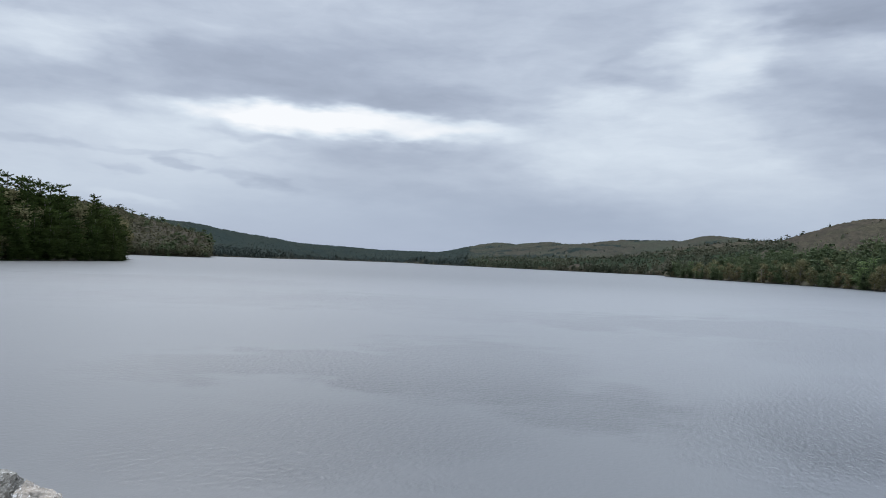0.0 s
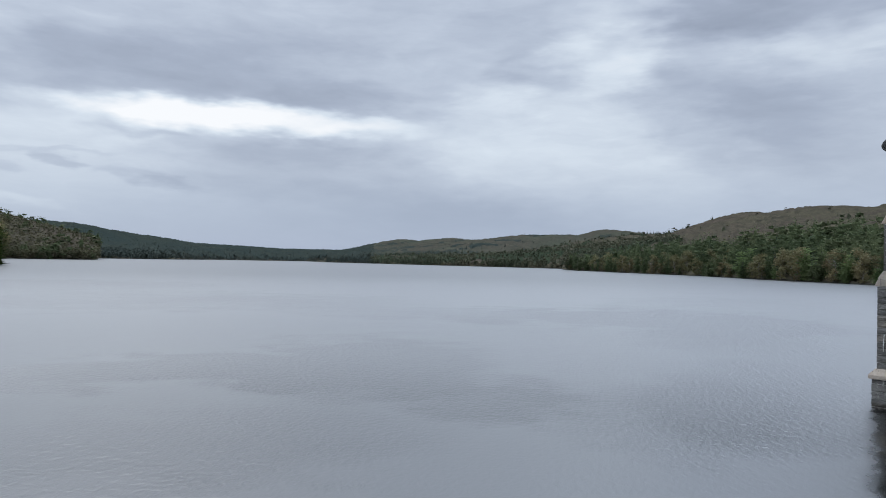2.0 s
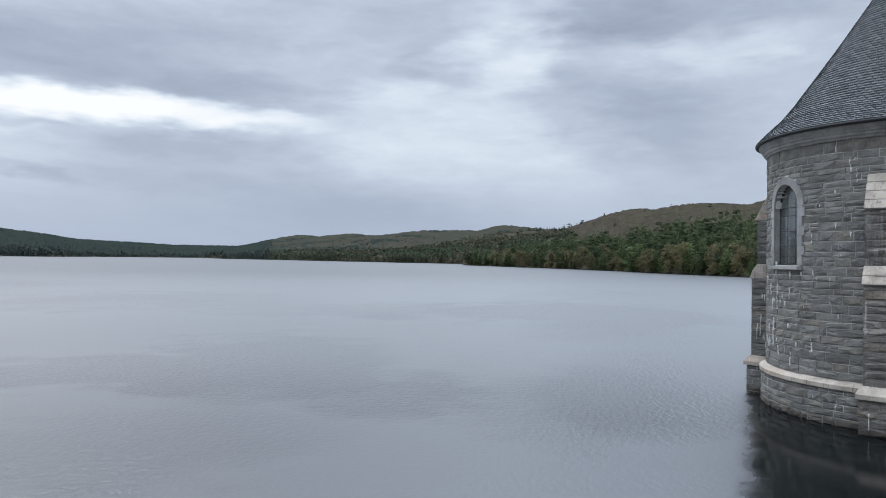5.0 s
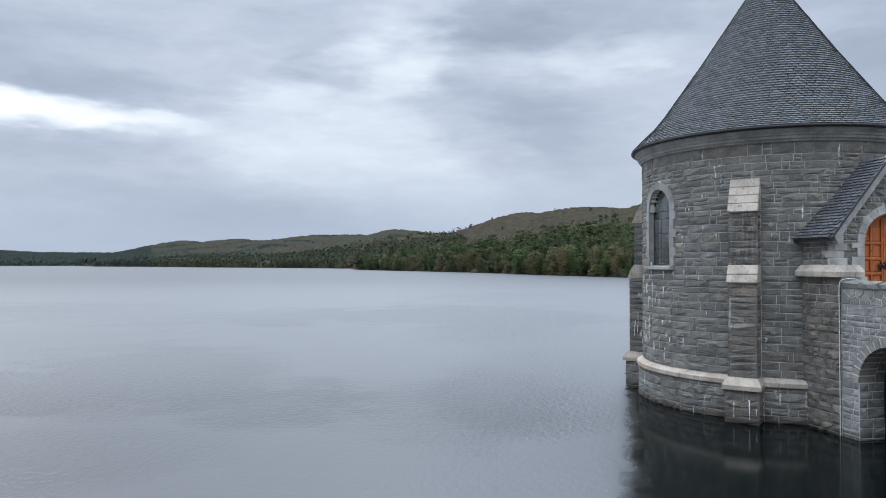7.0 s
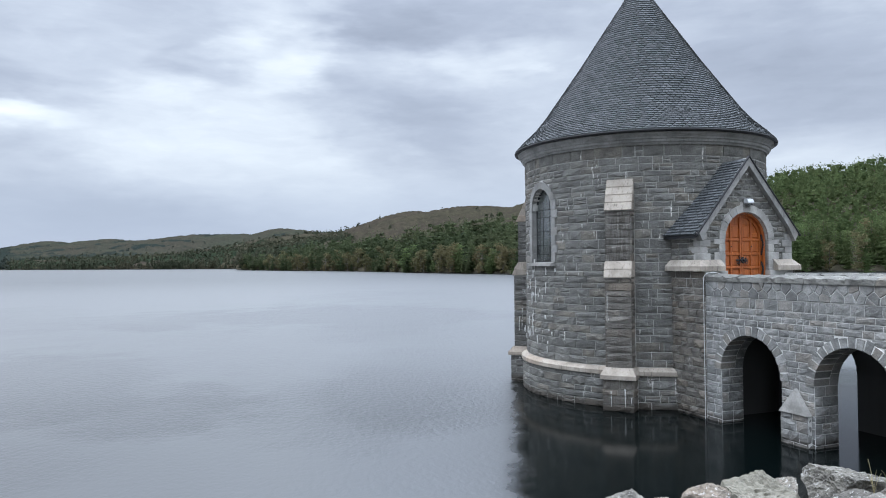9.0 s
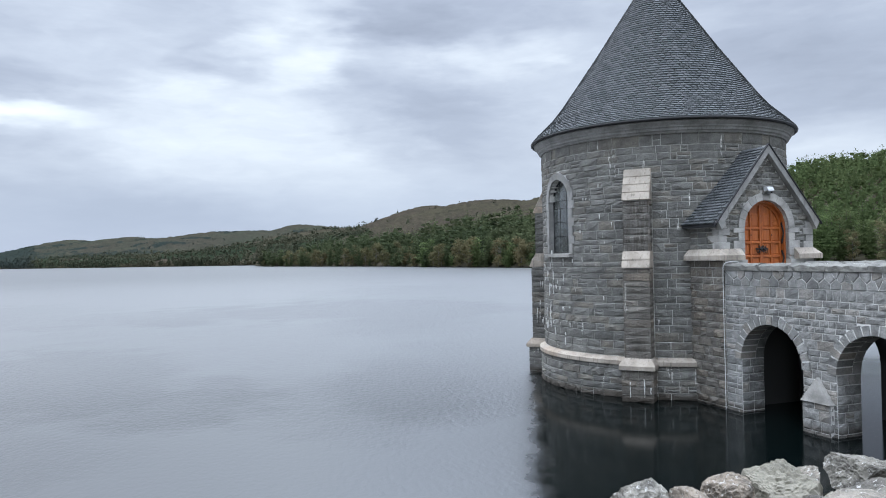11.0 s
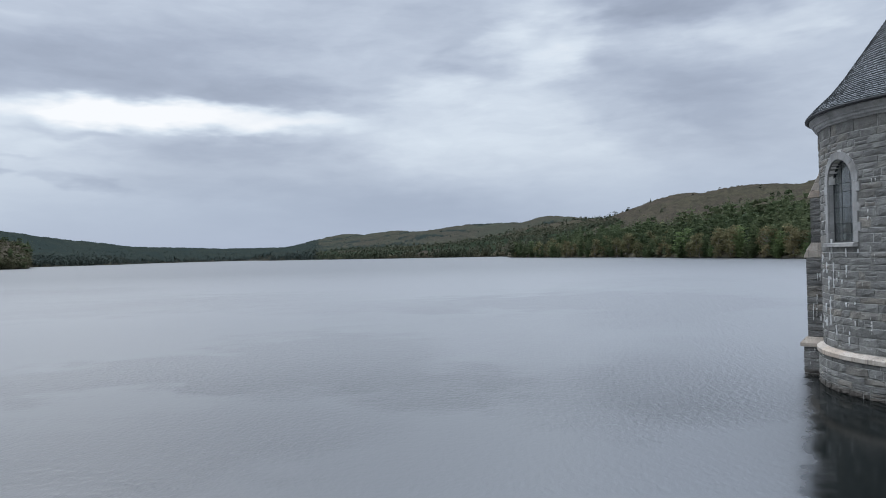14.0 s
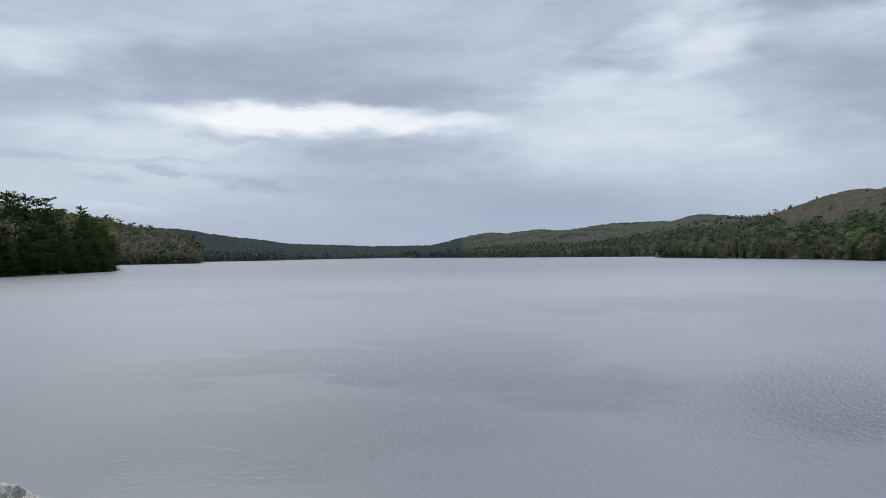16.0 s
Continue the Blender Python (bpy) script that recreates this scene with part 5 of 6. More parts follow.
lime_runs(gatehouse, lambda u, z, o: front @ Vector((u, 5.475 + o, z)), [(-0.22, 0.78, 0.62), (0.24, 0.66, 0.5), (-0.44, 0.5, 0.2)], 6)

# ---- base under the porch
BASE_HALF, BASE_Y = 1.93, 5.88
bm = box(bmesh.new(), -BASE_HALF + 0.022, BASE_HALF - 0.022, 3.0, BASE_Y - 0.03, -2.5, Z_DECK)
for sgn in (-1, 1):
    a, b = sorted((sgn * (BASE_HALF - 0.022), sgn * (BASE_HALF - 1.02)))
    box(bm, a, b, 4.1, BASE_Y - 0.06, Z_DECK, 4.74)
base = part("porch_base", bm, MORTAR, gatehouse, "granite base rising out of the water")
places = []
for sgn in (-1, 1):
    fr = lambda x, z, s=sgn: Matrix(((0, s, 0, s * (BASE_HALF - 0.008)), (-s, 0, 0, x), (0, 0, 1, z), (0, 0, 0, 1)))
    places += flat_wall(3.9, BASE_Y, -0.75, 4.74, lambda z: [], fr, proud=0.05, lo=0.3, hi=0.75)
lay(base, places, RUSTY, lambda m: m.translation.x > 0)
lay(wall, tower_places, GRANITE, lambda m: m.translation.y > 0.2 and m.translation.x > 1.2 and m.translation.z < 6.5)


# ---------------------------------------------------------------- bridge
bridge = thing("stone_bridge", "grey granite footbridge with round arches and rubble parapets", "bridge", FRAME)
B_HALF, B_Y0, B_Y1 = 1.90, BASE_Y, 26.0
ARCH_R, ARCH_SPRING, ARCH_PITCH, ARCH_FIRST = 1.18, 1.66, 3.46, 7.72
ARCHES = [ARCH_FIRST + ARCH_PITCH * k for k in range(3)]
Z_STRING, Z_COPE0, Z_COPE1 = 3.93, 4.42, 4.64
SKIN = 0.86


def arch_holes(extra):
    def holes(z):
        out = []
        for c in ARCHES:
            if z < ARCH_SPRING:
                out.append((c - ARCH_R - extra * 0.0, c + ARCH_R + extra * 0.0))
            elif z < ARCH_SPRING + ARCH_R + extra:
                h = math.sqrt(max((ARCH_R + extra) ** 2 - (z - ARCH_SPRING) ** 2, 0))
                out.append((c - h, c + h))
        return out
    return holes


def arcade(sgn, shift=0.0):
    """One side of the bridge: a wall with its arches cut through."""
    bm = bmesh.new()
    x1, x0 = sgn * (B_HALF - 0.014), sgn * (B_HALF - SKIN)
    put = lambda u, v, w: (w, u, v)
    edges = [B_Y0 - 0.02]
    for c in ARCHES:
        n = 16
        arc = [(c + shift - ARCH_R * math.cos(math.pi * i / n), ARCH_SPRING + ARCH_R * math.sin(math.pi * i / n)) for i in range(n + 1)]
        prism(bm, [(edges[-1], -2.5), (c + shift - ARCH_R, -2.5), (c + shift - ARCH_R, Z_STRING), (edges[-1], Z_STRING)], put, x0, x1)
        for (ya, za), (yb, zb) in zip(arc, arc[1:]):
            prism(bm, [(ya, za), (yb, zb), (yb, Z_STRING), (ya, Z_STRING)], put, x0, x1)
        edges.append(c + shift + ARCH_R)
    prism(bm, [(edges[-1], -2.5), (B_Y1, -2.5), (B_Y1, Z_STRING), (edges[-1], Z_STRING)], put, x0, x1)
    bmesh.ops.remove_doubles(bm, verts=bm.verts, dist=0.001)
    # the far side carries the hollow's shade in its colour
    ob = part("arcade_wall", bm, LIME if sgn > 0 else HOLLOW_SHADE, bridge, "squared grey granite blocks with lime-streaked joints")
    fr = lambda y, z, s=sgn: Matrix(((0, s, 0, s * (B_HALF - 0.008)), (-s, 0, 0, y), (0, 0, 1, z), (0, 0, 0, 1)))
    hole = arch_holes(0.26)
    places = flat_wall(B_Y0, B_Y1, -0.75, Z_STRING, lambda z: [(a + shift, b + shift) for a, b in hole(z)], fr, proud=0.026, joint=0.020, lo=0.2, hi=0.58, hlo=0.15, hhi=0.27)
    # stones of the jambs inside the arches
    for c in ARCHES:
        for side in (-1, 1):
            y = c + shift + side * ARCH_R
            jf = lambda u, z, s=side, yy=y: Matrix(((-s, 0, 0, u), (0, -s, 0, yy - s * 0.004), (0, 0, 1, z), (0, 0, 0, 1)))
            a, b = sorted((x0, x1))
            places += flat_wall(a, b, -0.75, ARCH_SPRING, lambda z: [], jf, proud=0.035, lo=0.3, hi=0.6)
    lay(ob, places, BRIDGE_STONE if sgn > 0 else HOLLOW_SHADE, (lambda m: m.translation.y < 13.0) if sgn > 0 else (lambda m: False))
    for c in ARCHES:
        bend = lambda u, v, w, cc=c: (w, cc + shift + u, v)
        if sgn > 0:
            wedge_ring(ob, "arch_bed", 4, ARCH_R - 0.002, ARCH_R + 0.25, x0 + 0.01, B_HALF + 0.014, ARCH_SPRING, 1.0, LIME, gap=0.0, bend=bend)
        back = min(x0, x1) if sgn > 0 else max(x0, x1)
        if sgn > 0:
            wedge_ring(ob, "arch_stone", 11, ARCH_R - 0.014, ARCH_R + 0.2, back, back + 0.30, ARCH_SPRING, 1.0, BRIDGE_STONE, gap=0.015, bend=bend)
            back += 0.322
        wedge_ring(ob, "arch_stone", 17, ARCH_R - 0.012, ARCH_R + 0.27, back, sgn * (B_HALF + 0.026), ARCH_SPRING, 1.0, BRIDGE_STONE if sgn > 0 else HOLLOW_SHADE, gap=0.026, ragged=0.035, bend=bend)
    return ob


arcade(1)
arcade(-1)

# deck between the two arcades, and its soffit
bm = box(bmesh.new(), -B_HALF + 0.3, B_HALF - 0.3, 5.0, B_Y1, Z_STRING - 0.75, Z_DECK)
part("deck", bm, HOLLOW_SHADE, bridge, "plain concrete deck slab")
# added panels in the hollow under the deck, its shade put in their colour
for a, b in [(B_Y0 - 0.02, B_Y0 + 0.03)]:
    part("cross_wall", box(bmesh.new(), -B_HALF + SKIN - 0.02, B_HALF - SKIN + 0.02, a, b, -2.5, Z_STRING - 0.7, 0.01), HOLLOW_SHADE, bridge, "added panel with the shade under the deck in its colour")
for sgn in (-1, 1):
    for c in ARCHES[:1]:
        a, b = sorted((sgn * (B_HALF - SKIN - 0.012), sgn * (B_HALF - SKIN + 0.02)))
        part("inner_lining", box(bmesh.new(), a, b, B_Y0 + 0.03, c - ARCH_R - 0.03, -2.5, Z_STRING - 0.7, 0.004), HOLLOW_SHADE, bridge, "added lining coloured dark as the shade under the deck")

# half-pyramid cutwater piers between the arches
for k in range(2):
    c = ARCHES[k] + ARCH_PITCH / 2
    h, out_ = 0.46, 0.16
    bm = bmesh.new()
    put = lambda u, v, w: (w, u, v)
    prism(bm, [(c - h, -2.5), (c + h, -2.5), (c + h, 0.86), (c - h, 0.86)], put, B_HALF - 0.2, B_HALF + out_ - 0.03)
    pier = part("pier", bm, LIME, bridge, "granite pier footing with pale pyramid cap")
    places = []
    fr = lambda y, z: Matrix(((0, 1, 0, B_HALF + out_ - 0.02), (-1, 0, 0, y), (0, 0, 1, z), (0, 0, 0, 1)))
    places += flat_wall(c - h, c + h, -0.75, 0.86, lambda z: [], fr, proud=0.04, lo=0.3, hi=0.6)
    for s in (-1, 1):
        jf = lambda u, z, s=s: Matrix(((s, 0, 0, u), (0, s, 0, c + s * (h - 0.01)), (0, 0, 1, z), (0, 0, 0, 1)))
        places += flat_wall(B_HALF - 0.02, B_HALF + out_, -0.75, 0.86, lambda z: [], jf, proud=0.03, lo=0.3, hi=0.6)
    lay(pier, places, BRIDGE_STONE)
    bm = bmesh.new()
    q = [bm.verts.new(p) for p in ((B_HALF - 0.05, c - h - 0.03, 0.86), (B_HALF + out_ + 0.03, c - h - 0.03, 0.86), (B_HALF + out_ + 0.03, c + h + 0.03, 0.86), (B_HALF - 0.05, c + h + 0.03, 0.86))]
    top = [bm.verts.new((B_HALF - 0.05, c, 1.54)), bm.verts.new((B_HALF + out_ * 0.72, c, 1.54))]
    for f in ((q[0], q[1], top[1], top[0]), (q[1], q[2], top[1]), (q[2], q[3], top[0], top[1]), tuple(q), (q[3], q[0], top[0])):
        bm.faces.new(f)
    part("cap", bm, TRIM, pier, "pale stone pyramid cap")


def clip_cell(poly, px, pz, nx, nz):
    """The part of a polygon on the near side of the line through p with normal n."""
    out = []
    for (ax, az0), (bx, bz) in zip(poly, poly[1:] + poly[:1]):
        da, db = (ax - px) * nx + (az0 - pz) * nz, (bx - px) * nx + (bz - pz) * nz
        if da <= 0:
            out.append((ax, az0))
        if (da < 0 < db) or (db < 0 < da):
            f = da / (da - db)
            out.append((ax + (bx - ax) * f, az0 + (bz - az0) * f))
    return out


def rubble_face(parent, y0, y1, z0, z1, sgn, rows=2):
    """Random rubble: many-sided stones fitted to one another, each a part with a dressed face."""
    rng = random.Random(5 + sgn)
    seeds = []
    step, hgt = 0.36, (z1 - z0) / rows
    for r in range(rows):
        y = y0 + (0.5 + 0.5 * (r % 2)) * step
        while y < y1:
            seeds.append((y + rng.uniform(-0.09, 0.09), z0 + (r + 0.5) * hgt + rng.uniform(-0.035, 0.035)))
            y += step
            if rng.random() < 0.12:
                seeds.append((y - step / 2 + rng.uniform(-0.05, 0.05), z0 + (r + rng.choice((0.15, 0.85))) * hgt))
    for cy, cz in seeds:
        cell = [(max(cy - 0.5, y0), z0 + 0.006), (min(cy + 0.5, y1), z0 + 0.006), (min(cy + 0.5, y1), z1 - 0.004), (max(cy - 0.5, y0), z1 - 0.004)]
        for oy, oz in seeds:
            d = math.hypot(oy - cy, (oz - cz))
            if 0 < d < 1.1 and cell:
                nx, nz = (oy - cy) / d, (oz - cz) / d
                cell = clip_cell(cell, (oy + cy) / 2 - nx * 0.010, (oz + cz) / 2 - nz * 0.010, nx, nz)
        cell = [p for k, p in enumerate(cell) if math.dist(p, cell[k - 1]) > 0.012]
        if len(cell) < 3:
            continue
        my, mz = sum(p[0] for p in cell) / len(cell), sum(p[1] for p in cell) / len(cell)
        d = rng.uniform(0.012, 0.028)
        bm = bmesh.new()
        rings = [[bm.verts.new((sgn * (B_HALF + x), my + (p[0] - my) * k, mz + (p[1] - mz) * k)) for p in cell] for x, k in ((-0.08, 1.0), (0.002, 1.0), (d, 0.86))]
        for p, q in zip(rings, rings[1:]):
            for k in range(len(cell)):
                bm.faces.new((p[k], p[(k + 1) % len(cell)], q[(k + 1) % len(cell)], q[k]))
        bm.faces.new(rings[2])
        part("stone", bm, BRIDGE_STONE, parent)


for sgn in (1, -1):
    bm = box(bmesh.new(), min(sgn * (B_HALF - 0.006), sgn * (B_HALF - 0.48)), max(sgn * (B_HALF - 0.006), sgn * (B_HALF - 0.48)), B_Y0 + 0.01, B_Y1, Z_STRING + 0.002, Z_COPE0 + 0.01)
    par = part("parapet", bm, LIME, bridge, "low rubble stone parapet with rough coping")
    if sgn > 0:
        rubble_face(par, B_Y0 + 0.02, 19.0, Z_STRING + 0.012, Z_COPE0, sgn)
    y = B_Y0 + 0.0
    rng = random.Random(21 + sgn)
    while y < B_Y1:
        w = rng.uniform(0.8, 1.5)
        bm = bmesh.new()
        nx, ny = 5, max(int(w / 0.16), 4)
        prof = [(-0.30, Z_COPE0), (-0.31, Z_COPE0 + 0.13), (-0.20, Z_COPE1), (0.16, Z_COPE1), (0.29, Z_COPE0 + 0.15), (0.30, Z_COPE0 + 0.01)]
        rows_ = []
        for j in range(ny + 1):
            yy = y + 0.006 + (w - 0.012) * j / ny
            rows_.append([bm.verts.new((sgn * (B_HALF - 0.25) + px + rng.uniform(-0.02, 0.02), yy, pz + (rng.uniform(-0.03, 0.025) if k not in (0, 5) else 0))) for k, (px, pz) in enumerate(prof)])
        for p, q in zip(rows_, rows_[1:]):
            for k in range(6):
                bm.faces.new((p[k], p[(k + 1) % 6], q[(k + 1) % 6], q[k]))
        bm.faces.new(rows_[0])
        bm.faces.new(rows_[-1])
        part("coping_stone", bm, GRANITE, par, "pale rough-hewn coping stone")
        y += w


# ---------------------------------------------------------------- riprap on the dam
def boulder_mesh(seed, fineness=3):
    rng = random.Random(seed)
    bm = bmesh.new()
    bmesh.ops.create_icosphere(bm, subdivisions=fineness, radius=0.62)
    planes = []
    for _ in range(rng.randint(8, 11)):
        n = Vector((rng.gauss(0, 1), rng.gauss(0, 1), rng.gauss(0, 1))).normalized()
        planes.append((n, rng.uniform(0.30, 0.50)))
    for v in bm.verts:
        for n, d in planes:
            k = v.co.dot(n) - d
            if k > 0:
                v.co -= n * k * 0.98
        p = v.co * 3.1 + Vector((seed * 3.7, 0, 0))
        v.co += v.co.normalized() * (0.035 * noise.noise(p) + 0.040 * noise.noise(p * 2.7) + 0.034 * noise.noise(p * 6.5) + (0.022 * noise.noise(p * 15) if fineness > 3 else 0))
    me = bpy.data.meshes.new("boulder")
    bm.to_mesh(me)
    bm.free()
    me.materials.append(BOULDER)
    return me


BOULDERS = [boulder_mesh(k, 2) for k in range(12)] + [boulder_mesh(k, 5) for k in range(10)]
for k in (3, 6):
    BOULDERS[12 + k].materials[0] = BUFF_BOULDER


def place_boulder(x, y, z, sx, sy, sz, turn, kind, label):
    ob = new("boulder", BOULDERS[kind])
    ob.matrix_basis = FRAME @ Matrix.Translation((x, y, z)) @ Matrix.Rotation(turn, 4, "Z") @ Matrix.Rotation(0.3 * math.sin(turn * 3), 4, "X") @ Matrix.Diagonal((sx, sy, sz, 1))
    return tagged(ob, label, "boulder", "riprap boulders on the dam")


# the boulders that stand out: x, y along the bridge's frame, top, width, height, mesh
BIG = [
    (10.44, 13.30, 0.80, 1.12, 1.0, 0), (9.50, 13.50, 0.56, 0.95, 0.8, 1), (8.45, 13.50, 0.69, 1.10, 0.95, 2),
    (7.22, 13.50, 0.93, 1.30, 1.35, 3), (6.30, 13.20, 0.55, 0.80, 0.8, 4), (4.78, 13.30, 0.78, 1.40, 1.1, 5),
    (6.92, 14.70, 0.58, 0.90, 0.7, 6), (5.95, 14.40, 0.62, 1.00, 0.8, 7), (4.85, 14.50, 0.66, 1.10, 0.8, 0), (2.9, 13.80, 0.86, 1.30, 1.0, 2),
    (28.64, 13.40, 0.80, 0.95, 0.9, 8), (27.60, 13.60, 0.94, 1.2, 0.95, 9),
]
for x, y, top, w, h, kind in BIG:
    lab = "large buff granite boulder on the dam slope" if kind in (3, 6) else "large grey granite boulder flecked with pale lichen"
    place_boulder(x, y, top - 0.47 * h, w * 1.02, w * 0.85, h, kind * 1.7, 12 + kind, lab)
rng = random.Random(77)
rest_v, rest_f, base_i, made = [], [], 0, 0
for row in range(15):
    for col in range(62):
        y = 12.2 + row * 0.72 + rng.uniform(-0.22, 0.22)
        x = -4.0 + col * 0.78 + rng.uniform(-0.25, 0.25)
        z = (y - 13.1) * 0.33
        size = rng.uniform(0.55, 1.0)
        if any((x - q[0]) ** 2 + (y - q[1]) ** 2 < (0.45 * q[3] + 0.35 * size) ** 2 for q in BIG):
            continue
        if abs(x) < B_HALF + 0.5 and y < 23:
            continue
        if y > 15.6:
            size *= 1.3
        low = 0.20 if x < 15 or y > 15.6 else 0.34
        turn, kind = rng.uniform(0, 6.28), rng.randrange(12)
        sc = (size * rng.uniform(0.9, 1.35), size * rng.uniform(0.8, 1.1), size * rng.uniform(0.55, 0.85))
        if 2.0 < x < 13 and row < 9 and made < 170:
            place_boulder(x, y, z - low * size, *sc, turn, kind, "grey lichen-flecked granite boulder on the dam slope")
            made += 1
        else:
            m = FRAME @ Matrix.Translation((x, y, z - low * size)) @ Matrix.Rotation(turn, 4, "Z") @ Matrix.Diagonal((*sc, 1))
            me = BOULDERS[kind]
            a = np.array(m)
            co = np.empty(len(me.vertices) * 3, np.float32)
            me.vertices.foreach_get("co", co)
            rest_v.append(co.reshape(-1, 3) @ a[:3, :3].T + a[:3, 3])
            tri = np.array([p.vertices[:] for p in me.polygons])
            rest_f.append(tri + base_i)
            base_i += len(me.vertices)
mesh = bpy.data.meshes.new("riprap")
mesh.from_pydata(np.concatenate(rest_v).tolist(), [], np.concatenate(rest_f).tolist())
tagged(finish("riprap", mesh, BOULDER), "heap of grey granite boulders armouring the dam slope", "riprap", kind="stuff")


# ---------------------------------------------------------------- woods
def cards(centres, sizes, rng, flat=0.0, stretch_z=1.0):
    """Small leaf clumps: a bent quad at each centre, turned at random; flat leans them level."""
    n = len(centres)
    a = rng.normal(size=(n, 3))
    a[:, 2] *= (1 - flat)
    a /= np.linalg.norm(a, axis=1, keepdims=True)
    b = rng.normal(size=(n, 3))
    b[:, 2] *= (1 - flat)
    b -= (b * a).sum(1, keepdims=True) * a
    b /= np.linalg.norm(b, axis=1, keepdims=True)
    s = sizes[:, None]
    c = centres
    corner = [c - a * s * rng.uniform(0.7, 1.2, (n, 1)), c - b * s * rng.uniform(0.4, 0.9, (n, 1)), c + a * s * rng.uniform(0.7, 1.2, (n, 1)), c + b * s * rng.uniform(0.4, 0.9, (n, 1))]
    v = np.stack(corner, 1)
    v[:, 1::2, 2] -= (0.25 * sizes * rng.uniform(0, 1, n))[:, None]
    return v.reshape(-1, 3), np.arange(n * 4).reshape(-1, 4)


def plumes(base, way_, length, width, rng):
    """Needle plumes: long narrow quads from base along way_, rolled at random."""
    n = len(base)
    roll = rng.normal(size=(n, 3)) * 0.55 + np.array([0, 0, 1.0])
    side = np.cross(way_, roll)
    side /= np.linalg.norm(side, axis=1, keepdims=True) + 1e-9
    mid_p = base + way_ * (length * 0.55)[:, None]
    tip = base + way_ * length[:, None]
    v = np.stack([base, mid_p + side * width[:, None], tip, mid_p - side * width[:, None]], 1)
    return v.reshape(-1, 3), np.arange(n * 4).reshape(-1, 4)


def pine_crown(n, rng, slim=1.0, bare=0.05):
    """White pine, 1 m high: whorls of level boughs, each a fan of flat needle sprays turned up at the tips."""
    tiers = 17 if n > 300 else 12 if n > 120 else 8 if n > 40 else 5
    limbs = 7 if n > 120 else 6 if n > 40 else 4
    per = max(n // (tiers * limbs), 1)
    big_ = 1.0 if per > 4 else 1.15 if per > 1 else 1.45
    base, way_, ln_, wd_ = [], [], [], []
    for k in range(tiers):
        z = bare + (0.95 - bare) * (k + rng.uniform(-0.35, 0.35)) / tiers
        shape = (1 - max((z - 0.25) / 0.80, 0) ** 1.8) * (0.8 + 0.2 * min(z / 0.25, 1))
        reach = slim * (0.19 * shape + 0.025) * rng.uniform(0.65, 1.2)
        upturn = 0.10 + 0.75 * max(z - 0.45, 0) / 0.55
        a0 = rng.uniform(0, 6.28)
        for j in range(limbs):
            a = a0 + 6.283 * j / limbs + rng.uniform(-0.4, 0.4)
            out_ = reach * rng.uniform(0.55, 1.25)
            zz = z + rng.uniform(-0.012, 0.012)
            for i in range(per):
                f = rng.uniform(0.1, 0.92)
                aa = a + rng.uniform(-0.35, 0.35)
                base.append((math.cos(aa) * out_ * f, math.sin(aa) * out_ * f, zz + upturn * out_ * f * 0.8 + rng.uniform(-0.006, 0.006)))
                spread = aa + rng.uniform(-0.8, 0.8)
                w_ = np.array([math.cos(spread), math.sin(spread), upturn + rng.uniform(-0.15, 0.35)])
                way_.append(w_ / np.linalg.norm(w_))
                ln_.append((0.27 * out_ + 0.016) * rng.uniform(0.6, 1.2) * big_)
                wd_.append(rng.uniform(0.007, 0.013) * big_ * (1.0 if n > 300 else 1.5))
    for i in range(6):
        base.append((0, 0, 0.90 + 0.01 * i))
        w_ = np.array([rng.uniform(-0.8, 0.8), rng.uniform(-0.8, 0.8), 1.0])
        way_.append(w_ / np.linalg.norm(w_))
        ln_.append(0.05)
        wd_.append(0.009)
    return plumes(np.array(base), np.array(way_), np.array(ln_), np.array(wd_), rng)


def hardwood_crown(n, rng):
    """Broad tree, 1 m high: many lobes of small leaf clumps from low down to the top."""
    lobes = int(rng.integers(12, 17)) if n > 300 else int(rng.integers(8, 11)) if n > 90 else 5 if n > 24 else 3
    pts, size, cen, rad_ = [], [], [], []
    for k in range(lobes):
        z = 0.09 + 0.81 * (k + rng.uniform(0, 1)) / lobes
        a, rr = rng.uniform(0, 6.28), rng.uniform(0.04, 0.20) * (1.15 - abs(z - 0.45) * 1.2)
        c = np.array([math.cos(a) * rr, math.sin(a) * rr, z])
        r = rng.uniform(0.08, 0.13) * (1.0 if lobes > 7 else 1.35 if lobes > 4 else 1.7)
        cen.append(c)
        rad_.append(r)
        m = max(n // lobes, 1)
        d = rng.normal(size=(m, 3))
        d /= np.linalg.norm(d, axis=1, keepdims=True)
        pts.append(c + d * r * rng.uniform(0.6, 1.15, (m, 1)))
        size.append(rng.uniform(0.014, 0.026, m) * (1.0 if m > 22 else 1.3 if m > 8 else 2.2))
    return np.concatenate(pts), np.concatenate(size), cen, rad_


